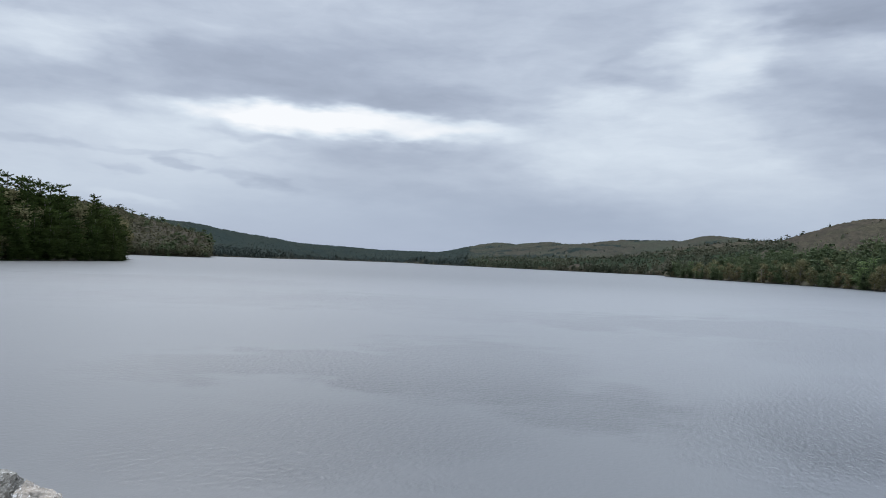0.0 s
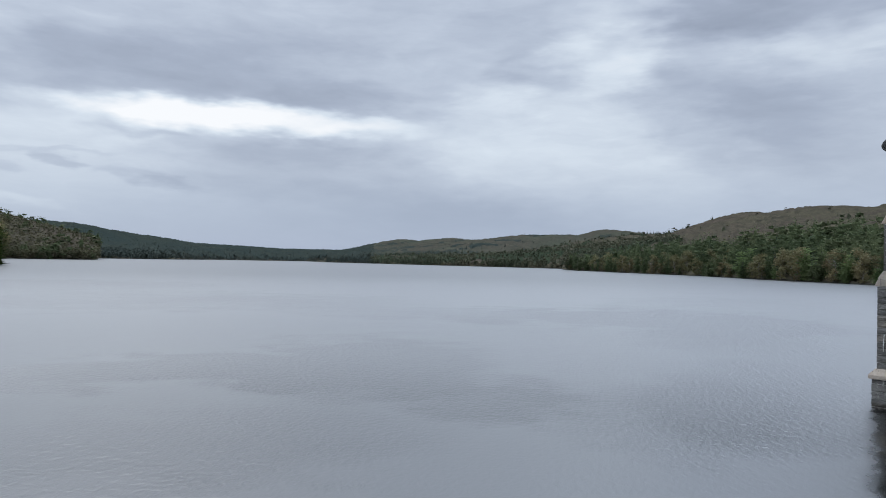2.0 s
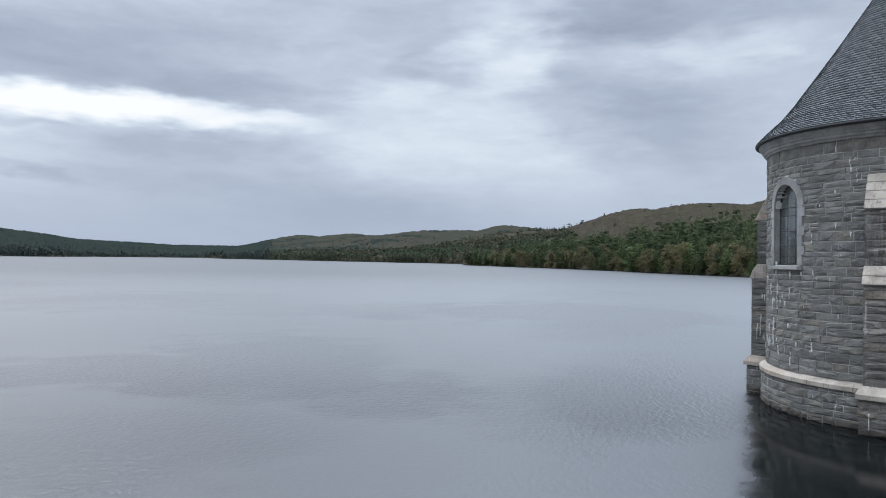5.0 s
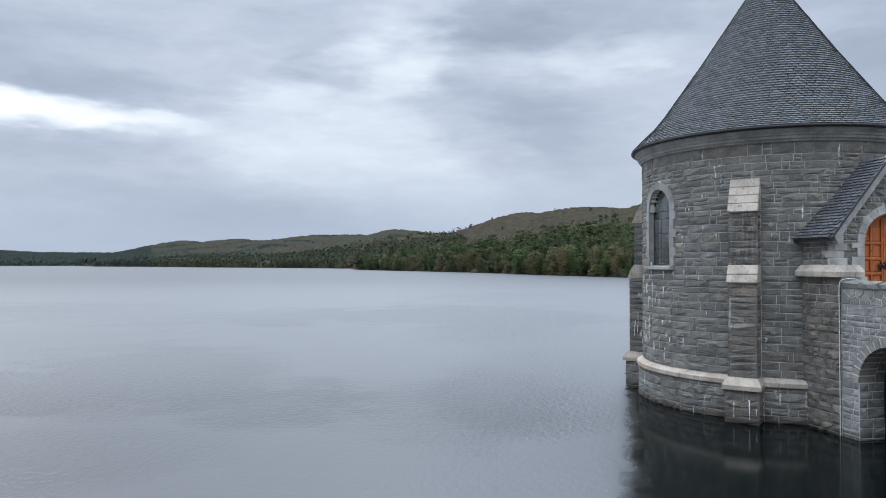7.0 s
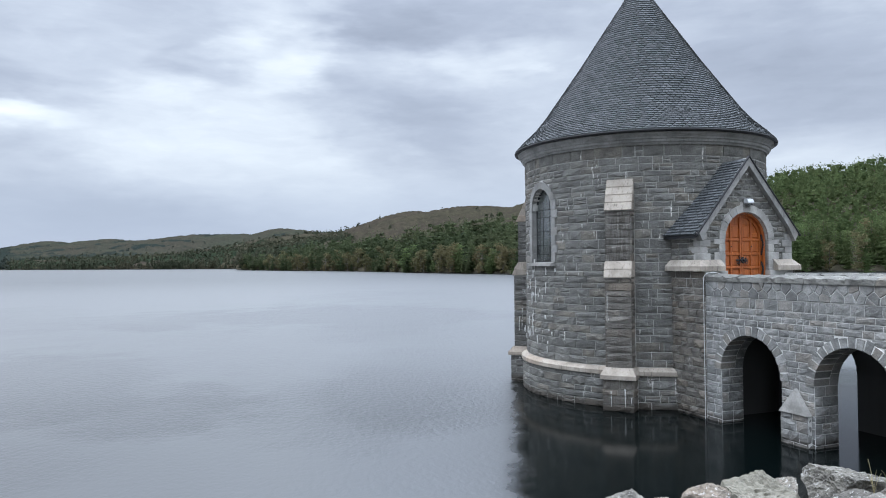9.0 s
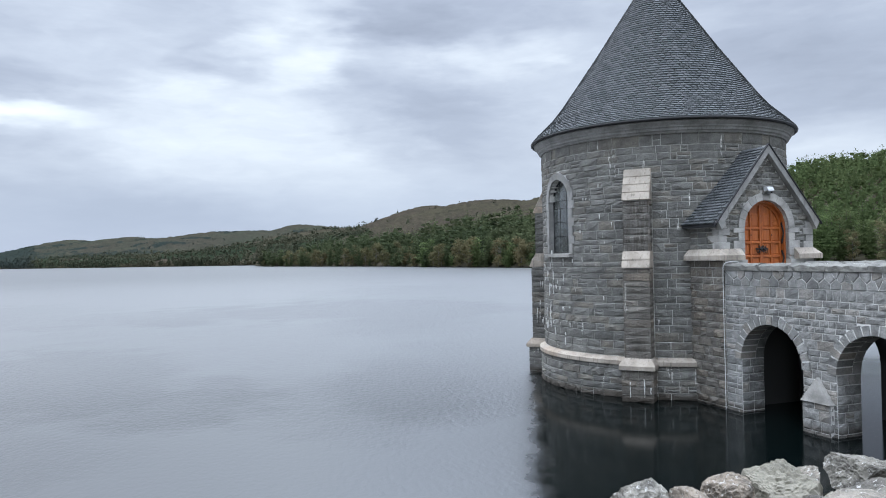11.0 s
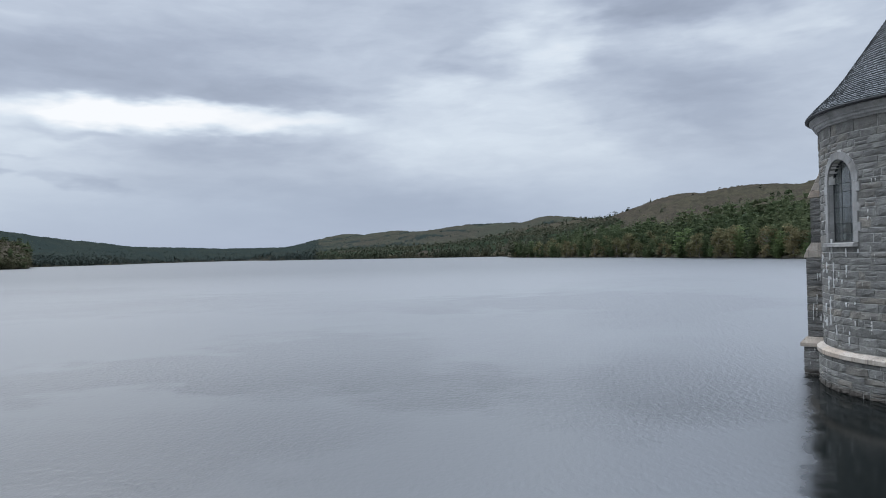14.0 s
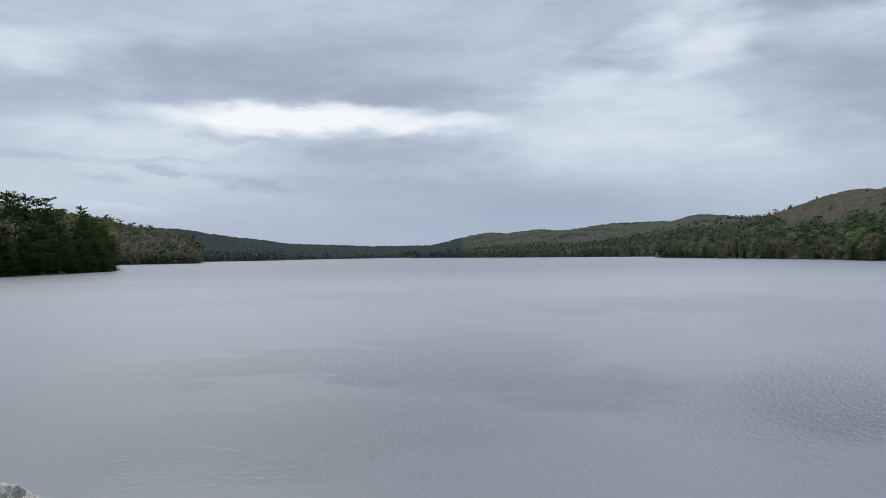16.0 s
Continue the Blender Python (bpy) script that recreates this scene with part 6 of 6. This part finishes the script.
def tier_core(rng, tiers, sides, slim, bare):
    """Overlapping ragged skirts of shaded boughs inside a conifer, 1 m high, ending well under its tip."""
    v, q = [], []
    for k in range(tiers):
        z = bare + (0.74 - bare) * k / tiers
        reach = slim * 0.20 * (1 - (max(z - 0.2, 0) / 0.72) ** 1.6) * rng.uniform(0.7, 1.15)
        hgt = (0.74 - bare) / tiers * 1.5
        i = len(v)
        a0 = rng.uniform(0, 6.28)
        for j in range(sides):
            a = a0 + 6.2832 * j / sides
            rr = reach * (rng.uniform(0.75, 1.2) if j % 2 else rng.uniform(0.35, 0.7))
            v.append((rr * math.cos(a), rr * math.sin(a), z - 0.03 * rng.uniform(-0.5, 1.5)))
            v.append((rr * 0.3 * math.cos(a), rr * 0.3 * math.sin(a), z + hgt * rng.uniform(0.6, 1.1)))
        for j in range(sides):
            b = (j + 1) % sides
            q.append((i + 2 * j, i + 2 * b, i + 2 * b + 1, i + 2 * j + 1))
    return np.array(v), np.array(q)


def lobe_core(rng, centres, radii):
    """Small ragged blocks inside the lobes of a broad crown."""
    v, q = [], []
    for c, r in zip(centres, radii):
        i = len(v)
        for sx in (-1, 1):
            for sy in (-1, 1):
                for sz in (-1, 1):
                    v.append(tuple(c + np.array([sx, sy, sz]) * r * rng.uniform(0.2, 0.48, 3)))
        for f in ((0, 1, 3, 2), (4, 6, 7, 5), (0, 4, 5, 1), (2, 3, 7, 6), (0, 2, 6, 4), (1, 5, 7, 3)):
            q.append(tuple(i + k for k in f))
    return np.array(v), np.array(q)


def crown_of(kind, n, rng, slim=1.0, bare=0.03):
    """Core and clumps of a crown together."""
    if kind == "pine":
        v, q = pine_crown(n, rng, slim, bare)
        cv, cq = tier_core(rng, 9 if n > 100 else 6 if n > 40 else 4, 9 if n > 100 else 6 if n > 40 else 5, slim * 0.58, bare)
    else:
        p, s_, cen, rad_ = hardwood_crown(n, rng)
        cv, cq = lobe_core(rng, cen, rad_)
        v, q = cards(p, s_, rng, 0.45)
    return np.concatenate([cv, v]), np.concatenate([cq, q + len(cv)])


def tree_set(kind, n, count, seed):
    """Unit crowns of one kind."""
    rng = np.random.default_rng(seed)
    out = []
    for k in range(count):
        # every other pine is an old one with a rounded, open crown
        old = kind == "pine" and k % 2 == 1 and n > 20
        out.append(crown_of("hard" if old else kind, n, rng, rng.uniform(0.85, 1.2)))
    return out


def scatter(name, crowns, x, y, z, h, w, mat, label, seed):
    """Many trees as one object."""
    rng = np.random.default_rng(seed)
    pick = rng.integers(0, len(crowns), len(x))
    turn = rng.uniform(0, 6.28, len(x))
    vs, qs, base_ = [], [], 0
    for k, (v, q) in enumerate(crowns):
        i = np.nonzero(pick == k)[0]
        if not len(i):
            continue
        c, s = np.cos(turn[i])[:, None], np.sin(turn[i])[:, None]
        hw = (h[i] * w[i])[:, None]
        vx = (v[None, :, 0] * c - v[None, :, 1] * s) * hw + x[i][:, None]
        vy = (v[None, :, 0] * s + v[None, :, 1] * c) * hw + y[i][:, None]
        vz = v[None, :, 2] * h[i][:, None] + z[i][:, None]
        vs.append(np.stack([vx, vy, vz], -1).reshape(-1, 3))
        qs.append((q[None] + (np.arange(len(i)) * len(v))[:, None, None]).reshape(-1, 4) + base_)
        base_ += len(i) * len(v)
    if not vs:
        return None
    ob = finish(name, quick_mesh(name, np.concatenate(vs), np.concatenate(qs)), mat)
    return tagged(ob, label, "woods", kind="stuff")


def tree_object(kind, seed, leaf, bark):
    """One tree as a thing: tapered trunk with limbs, and a crown of many small clumps. 1 m high, to be scaled."""
    rng = np.random.default_rng(seed)
    bm = bmesh.new()
    lean = rng.uniform(-0.02, 0.02, 2)
    top = 0.97 if kind == "pine" else 0.62
    bot = [bm.verts.new((0.014 * math.cos(a), 0.014 * math.sin(a), -0.05)) for a in np.linspace(0, 6.28, 7)[:-1]]
    mid = [bm.verts.new((lean[0] + 0.010 * math.cos(a), lean[1] + 0.010 * math.sin(a), top * 0.5)) for a in np.linspace(0, 6.28, 7)[:-1]]
    end = [bm.verts.new((lean[0] + 0.003 * math.cos(a), lean[1] + 0.003 * math.sin(a), top)) for a in np.linspace(0, 6.28, 7)[:-1]]
    for p, q in ((bot, mid), (mid, end)):
        for k in range(6):
            bm.faces.new((p[k], p[(k + 1) % 6], q[(k + 1) % 6], q[k]))
    for k in range(16):
        z = rng.uniform(0.2, top)
        a = rng.uniform(0, 6.28)
        ln = 0.15 * (1.1 - z) if kind == "pine" else 0.20
        rise = 0.02 if kind == "pine" else 0.16
        e = Vector((math.cos(a) * ln, math.sin(a) * ln, z + rise))
        s0 = Vector((lean[0], lean[1], z))
        w = 0.004
        pts = [bm.verts.new(s0 + Vector((0, 0, w))), bm.verts.new(s0 + Vector((math.sin(a) * w, -math.cos(a) * w, -w))), bm.verts.new(s0 + Vector((-math.sin(a) * w, math.cos(a) * w, -w))), bm.verts.new(e)]
        for f in ((0, 1, 3), (1, 2, 3), (2, 0, 3)):
            bm.faces.new([pts[j] for j in f])
    name = "pine_tree" if kind == "pine" else "hardwood_tree"
    ob = thing(name, "tall dark green white pine on the wooded lake shore" if kind == "pine" else "budding olive-brown hardwood tree on the wooded lake shore", "tree",
               group="trees along the shore")
    part("trunk", bm, bark, ob)
    v, q = crown_of(kind, 1300 if kind == "pine" else 900, rng, rng.uniform(1.0, 1.3), 0.02)
    finish("crown", quick_mesh("crown", v, q), leaf, ob)
    return ob


def ground_z(x, y):
    return float(land(np.array([x]), np.array([y]))[0])


# single trees: the headland, and the first ranks of the far shore
rng = random.Random(4)
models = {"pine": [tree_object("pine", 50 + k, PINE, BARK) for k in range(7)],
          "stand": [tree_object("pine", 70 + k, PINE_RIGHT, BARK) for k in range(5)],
          "young": [tree_object("pine", 110 + k, BRIGHT_PINE, BARK) for k in range(4)],
          "leafy": [tree_object("hard", 90 + k, SPRING, GREY_BARK) for k in range(6)]}
used = set()


def plant(kind, az_, d, h, wide=1.0):
    x, y = d * math.sin(radians(az_)), d * math.cos(radians(az_))
    src = rng.choice(models[kind])
    m = Matrix.Translation((x, y, ground_z(x, y) - 0.2)) @ Matrix.Rotation(rng.uniform(0, 6.28), 4, "Z")
    if src not in used:
        used.add(src)
        src.matrix_basis = m
        src.scale = (h * wide, h * wide, h)
        return src
    ob = copy_thing(src, m)
    ob.scale = (h * wide, h * wide, h)
    return ob


az_ = -37.0
while az_ < -24.15:
    s0 = float(shore_at(az_))
    crest = float(np.interp(az_, [-37, -32, -28.5, -25.7, -24.7, -24.0], [5.8, 5.5, 4.5, 3.75, 3.0, 2.1]))
    for k in range(6):
        d = s0 + 0.5 + k * 7 + rng.uniform(-2, 2)
        a_ = az_ + rng.uniform(-0.35, 0.35)
        full = 5 + d * math.tan(radians(crest)) - ground_z(d * math.sin(radians(a_)), d * math.cos(radians(a_)))
        share = (0.30, 0.48, 0.62, 0.72, 0.86, 0.94)[k] * rng.uniform(0.88, 1.08)
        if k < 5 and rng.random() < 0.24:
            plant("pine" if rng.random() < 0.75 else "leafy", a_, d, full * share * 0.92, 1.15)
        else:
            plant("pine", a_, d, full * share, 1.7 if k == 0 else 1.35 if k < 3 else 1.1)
    az_ += 0.52
az_ = 17.9
while az_ < 41.5:
    s0 = float(shore_at(az_))
    step = 5.0 / s0 * 57.3
    for k in range(3):
        d = s0 + (-0.5, 5, 12)[k] + rng.uniform(-1, 1.5)
        patch = math.sin(az_ * 1.1) + math.sin(az_ * 2.7 + 1)
        kind = ("young" if az_ > 30 and rng.random() < 0.45 else "stand") if rng.random() < 0.5 + 0.25 * patch else "leafy"
        plant(kind, az_ + rng.uniform(-0.3, 0.3) * step, d, rng.uniform(5.5, 9) if k == 0 else rng.uniform(9, 15), 1.45 if k == 0 else 1.4)
    az_ += step * rng.uniform(0.8, 1.2)
az_ = 55.0
while az_ < 69:
    s0 = float(shore_at(az_))
    for k in range(4):
        d = s0 + 2 + k * 13 + rng.uniform(-4, 4)
        plant("young" if rng.random() < 0.9 else "leafy", az_ + rng.uniform(-0.4, 0.4), d, rng.uniform(11, 21), 1.0)
    az_ += 0.80
for src in [m_ for ms in models.values() for m_ in ms]:
    if src not in used:
        for c_ in list(src.children_recursive):
            bpy.data.objects.remove(c_)
        bpy.data.objects.remove(src)

# the woods behind, as stuff
nrng = np.random.default_rng(8)
ring, rows_az, rows_d = 262.0, [], []
while ring < 4300:
    gap = max(5.9, ring * 0.0076)
    step = gap / ring * 57.3
    a_ = np.arange(-38, 70, step)
    rows_az.append(a_ + nrng.uniform(-0.5, 0.5, len(a_)) * step)
    rows_d.append(ring + nrng.uniform(-0.5, 0.5, len(a_)) * gap)
    ring += gap
w_az, w_d = np.concatenate(rows_az), np.concatenate(rows_d)
wx_, wy_ = w_d * np.sin(np.radians(w_az)), w_d * np.cos(np.radians(w_az))
inland = w_d - shore_at(w_az)
skip = ((w_az > 55) & (inland < 50)) | ((w_az > 17.8) & (w_az < 41.5) & (inland < 16)) | ((w_az < -24.1) & (inland < 42))
keep = (inland > 1) & ~skip
w_az, w_d, wx_, wy_, inland = w_az[keep], w_d[keep], wx_[keep], wy_[keep], inland[keep]
# a close rank along the water
edge_az = np.arange(-23.6, 17.8, 0.11)
edge_d = shore_at(edge_az) + nrng.uniform(0.5, 9, len(edge_az))
# and down the ends of the spurs
for end_az, d0, d1 in ((-18.15, 875, 960), (17.76, 692, 770)):
    edge_az = np.append(edge_az, end_az + nrng.uniform(-0.06, 0.10, 40))
    edge_d = np.append(edge_d, nrng.uniform(d0, d1, 40))
w_az, w_d = np.concatenate([w_az, edge_az]), np.concatenate([w_d, edge_d])
wx_, wy_ = w_d * np.sin(np.radians(w_az)), w_d * np.cos(np.radians(w_az))
inland = w_d - shore_at(w_az)
wz_ = land(wx_, wy_) - 0.3
# the far sides of the hills stay thinly wooded
order = np.argsort(w_d)
horizon = np.full(int((72 + 40) * 4), -1.0)
seen = np.zeros(len(w_d), bool)
for k in order:
    c_ = int((w_az[k] + 40) * 4)
    tip, foot = (wz_[k] + 9 - 5) / w_d[k], (wz_[k] + 4 - 5) / w_d[k]
    seen[k] = tip > horizon[c_]
    horizon[c_] = max(horizon[c_], foot)
seen |= nrng.uniform(size=len(w_d)) < 0.03
w_az, w_d, wx_, wy_, wz_, inland = w_az[seen], w_d[seen], wx_[seen], wy_[seen], wz_[seen], inland[seen]
# pines on the lower slopes and in dark stands, budding hardwoods on the tops


def pine_share(x, y, z, bearing, dist):
    """How much of the woods is pine: the low slopes and dark stands; bare hardwoods keep the tops."""
    stand = wavy(x, y, 55.0, 2.1) + 0.6 * wavy(x, y, 19.0, 0.4)
    high = np.clip((z - 4) / 36.0, 0, 1)
    p = np.clip(0.74 - 0.85 * high + 0.55 * stand, 0.02, 0.95)
    p = np.where((bearing > 2) & (bearing < 26), np.clip(0.88 - 0.75 * high + 0.70 * stand, 0.02, 0.95), p)
    p = np.where(bearing > 47, np.clip(0.92 - 0.2 * high, 0, 1), p)
    p = np.where((bearing > 26) & (bearing <= 47), np.clip(p + 0.22 - 0.9 * (z + 9 * stand > 0.27 * (bearing - 26) * 4 + 12), 0.01, 0.95), p)
    p = np.where(bearing < 2, np.clip(p + 0.40, 0.1, 0.95), p)
    return np.where((bearing < -17.5) & (dist < 1250), np.clip(0.07 + 0.2 * stand, 0.01, 0.35), p)


p_pine = pine_share(wx_, wy_, wz_, w_az, w_d)
is_pine = nrng.uniform(size=len(w_d)) < p_pine
h_all = np.where(is_pine, nrng.uniform(11, 18, len(w_d)), nrng.uniform(8, 11, len(w_d)))
sparse = ~is_pine & (((w_az > 2) & (w_d < 2700) & (w_az < 50)) | ((w_az > -23.6) & (w_az < 2.2) & ((w_az > -17.5) | (w_d > 1250)))) & (inland > 45)
drop_ = sparse & (nrng.uniform(size=len(w_d)) < 0.86)
spur_ = (w_az < -17.5) & (w_d < 1250)
crown_low = ~is_pine & ((wz_ > 16) | (w_d > 900)) & ~spur_
h_all = np.where(crown_low, h_all * 0.68, h_all)
wide_all = np.where(crown_low, nrng.uniform(1.6, 2.2, len(w_d)), 1.0) * np.where(is_pine, nrng.uniform(1.0, 1.5, len(w_d)), nrng.uniform(0.95, 1.3, len(w_d)))
far = (w_d > 1500) & ~drop_
mid_ = (w_d > 620) & (w_d <= 1500) & ~drop_
near_ = (w_d <= 620) & ~drop_
for tag, sel, np_, nh in (("near", near_, 84, 84), ("mid", mid_, 26, 30), ("far", far, 8, 10)):
    for kind in ("pine", "hard"):
        i = sel & (is_pine if kind == "pine" else ~is_pine)
        grow = 1.0 if tag == "near" else 0.74 if tag == "mid" else 0.55
        wid = 1.35 if tag == "near" else 1.5 if tag == "mid" else 2.4
        # foliage greys with each distance band, as haze put into the colour
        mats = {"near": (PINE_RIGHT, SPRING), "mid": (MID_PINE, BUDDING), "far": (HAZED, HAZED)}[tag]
        if tag == "near" and kind == "hard":
            top_ = i & (wz_ > 16)
            scatter("hillside_woods", tree_set(kind, nh, 8, 31), wx_[top_], wy_[top_], wz_[top_], h_all[top_], wide_all[top_], BUDDING, "brown budding hardwoods covering the hilltop", 5)
            i = i & ~top_
        if tag == "near" and kind == "pine":
            east = i & (w_az > 47)
            scatter("pine_woods", tree_set(kind, np_, 8, 43), wx_[east], wy_[east], wz_[east], h_all[east], wide_all[east], BRIGHT_PINE, "fresh green pine woods on the hill behind the bridge", 9)
            i = i & ~east
        if tag == "mid":
            on_ = i & spur_
            scatter("spur_woods", tree_set(kind, 40, 8, 47), wx_[on_], wy_[on_], wz_[on_], h_all[on_] * 0.95, wide_all[on_] * 1.7, PINE_RIGHT if kind == "pine" else SPUR,
                    "olive-brown spring woods on the spur beyond the headland", 11)
            i = i & ~spur_
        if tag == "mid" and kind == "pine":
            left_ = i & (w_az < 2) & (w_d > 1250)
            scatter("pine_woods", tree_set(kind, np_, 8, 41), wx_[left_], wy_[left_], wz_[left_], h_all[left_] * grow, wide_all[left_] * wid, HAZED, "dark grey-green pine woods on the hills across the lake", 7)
            i = i & ~left_
        scatter("pine_woods" if kind == "pine" else "hardwood_woods", tree_set(kind, np_ if kind == "pine" else nh, 8, 17 if kind == "pine" else 23), wx_[i], wy_[i], wz_[i], h_all[i] * grow, wide_all[i] * wid, mats[0 if kind == "pine" else 1],
                "dark green pine woods on the hills across the lake" if kind == "pine" else "olive and brown spring hardwoods on the hills across the lake", 6)



def canopy_sheet(az0, az1, d0, d1, seed):
    """The closed roof of bare crowns on the hills, a few metres over the ground, ragged from tree to tree."""
    rng_ = np.random.default_rng(seed)
    az_c = np.radians(np.arange(az0, az1, 0.26))
    rad_c = [d0]
    while rad_c[-1] < d1:
        rad_c.append(rad_c[-1] * 1.0085)
    rr, aa = np.meshgrid(np.array(rad_c), az_c, indexing="ij")
    rr = rr * (1 + rng_.uniform(-0.003, 0.003, rr.shape))
    aa = aa + rng_.uniform(-0.0016, 0.0016, aa.shape)
    x, y = rr * np.sin(aa), rr * np.cos(aa)
    inl = rr - shore_at(np.degrees(aa))
    z = land(x, y) + np.clip((inl - 20) / 30, -1.0, 1.0) * (5.0 + rng_.uniform(-2.6, 2.6, x.shape))
    n_, m_ = rr.shape
    i, j = np.meshgrid(np.arange(n_ - 1), np.arange(m_ - 1), indexing="ij")
    a = (i * m_ + j).ravel()
    q = np.stack([a, a + m_, a + m_ + 1, a + 1], -1)
    q = q[(inl.ravel()[q] > 8).all(1)]
    mid_q = q[:, 0]
    bear, dist = np.degrees(aa).ravel()[mid_q], rr.ravel()[mid_q]
    share = pine_share(x.ravel()[mid_q], y.ravel()[mid_q], land(x, y).ravel()[mid_q], bear, dist)
    pines = share > 0.5
    # past these distances the canopy's colour carries the haze
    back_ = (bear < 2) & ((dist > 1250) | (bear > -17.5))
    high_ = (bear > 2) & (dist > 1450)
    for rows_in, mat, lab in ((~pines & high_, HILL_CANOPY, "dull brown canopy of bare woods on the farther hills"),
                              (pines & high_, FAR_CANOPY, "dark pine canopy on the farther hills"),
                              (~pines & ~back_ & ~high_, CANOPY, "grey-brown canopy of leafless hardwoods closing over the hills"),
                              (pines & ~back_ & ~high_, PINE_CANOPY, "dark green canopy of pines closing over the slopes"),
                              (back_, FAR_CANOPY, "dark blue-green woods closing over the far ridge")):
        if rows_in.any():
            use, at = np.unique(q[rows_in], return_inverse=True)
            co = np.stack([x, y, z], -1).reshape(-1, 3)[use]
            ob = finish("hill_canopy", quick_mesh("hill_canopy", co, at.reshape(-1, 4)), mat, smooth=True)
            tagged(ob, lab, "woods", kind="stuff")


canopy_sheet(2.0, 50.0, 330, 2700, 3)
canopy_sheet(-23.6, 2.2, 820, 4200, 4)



def tube(points, radius, sides=7, fine=6):
    """A round tube through the points, smoothed between them."""
    pts = [Vector(p) for p in points]
    path = []
    for k in range(len(pts) - 1):
        p0, p1, p2, p3 = pts[max(k - 1, 0)], pts[k], pts[k + 1], pts[min(k + 2, len(pts) - 1)]
        for i in range(fine):
            f = i / fine
            path.append(0.5 * (2 * p1 + (p2 - p0) * f + (2 * p0 - 5 * p1 + 4 * p2 - p3) * f * f + (3 * p1 - p0 - 3 * p2 + p3) * f ** 3))
    path.append(pts[-1])
    bm = bmesh.new()
    rings = []
    for k, p in enumerate(path):
        d = (path[min(k + 1, len(path) - 1)] - path[max(k - 1, 0)]).normalized()
        a = d.orthogonal().normalized() if abs(d.z) < 0.9 else Vector((1, 0, 0))
        a = (a - d * a.dot(d)).normalized()
        b = d.cross(a)
        rings.append([bm.verts.new(p + (a * math.cos(q) + b * math.sin(q)) * radius) for q in (math.tau * i / sides for i in range(sides))])
    for p, q in zip(rings, rings[1:]):
        for i in range(sides):
            bm.faces.new((p[i], p[(i + 1) % sides], q[(i + 1) % sides], q[i]))
    return bm


# white cable over the parapet's end and down the corner into the water
cable = part("cable", tube([(1.62, 6.32, 4.60), (1.76, 6.28, 4.69), (1.93, 6.12, 4.69), (2.01, 5.98, 4.60), (2.005, 5.93, 4.35), (1.985, 5.905, 3.6), (1.995, 5.91, 2.4), (1.98, 5.90, 1.2), (1.99, 5.905, -0.4)], 0.010), CABLE_WHITE, smooth=True)
cable.matrix_basis = FRAME
tagged(cable, "thin white cable over the parapet and down the corner", "cable")


# ---- dry grass among the boulders beside the bridge
STRAW = plain_mat("dry_grass", (0.34, 0.29, 0.16), 0.9, vary=0.3, scale=20)


def grass_tuft(x, y, z, seed):
    """A tuft of last year's grass: bent stems from one root, some with a drooping head."""
    rng_ = random.Random(seed)
    tuft = thing("grass_tuft", "tuft of dry straw-coloured grass between granite boulders", "grass", FRAME @ Matrix.Translation((x, y, z)), "dry grass tufts on the dam")
    for k in range(7):
        a, lean_, h = rng_.uniform(0, 6.28), rng_.uniform(0.10, 0.42), rng_.uniform(0.45, 0.85)
        ca, sa = math.cos(a) * lean_, math.sin(a) * lean_
        part("stem", tube([(ca * f * f * h, sa * f * f * h, h * f * (1 - 0.22 * f * lean_)) for f in (0.0, 0.3, 0.6, 0.85, 1.0)], 0.0045, 5, 3), STRAW, tuft)
    return tuft


for x, y, z, seed in ((4.80, 13.98, 0.22, 1), (4.45, 14.10, 0.24, 2), (3.60, 14.2, 0.28, 3)):
    grass_tuft(x, y, z, seed)
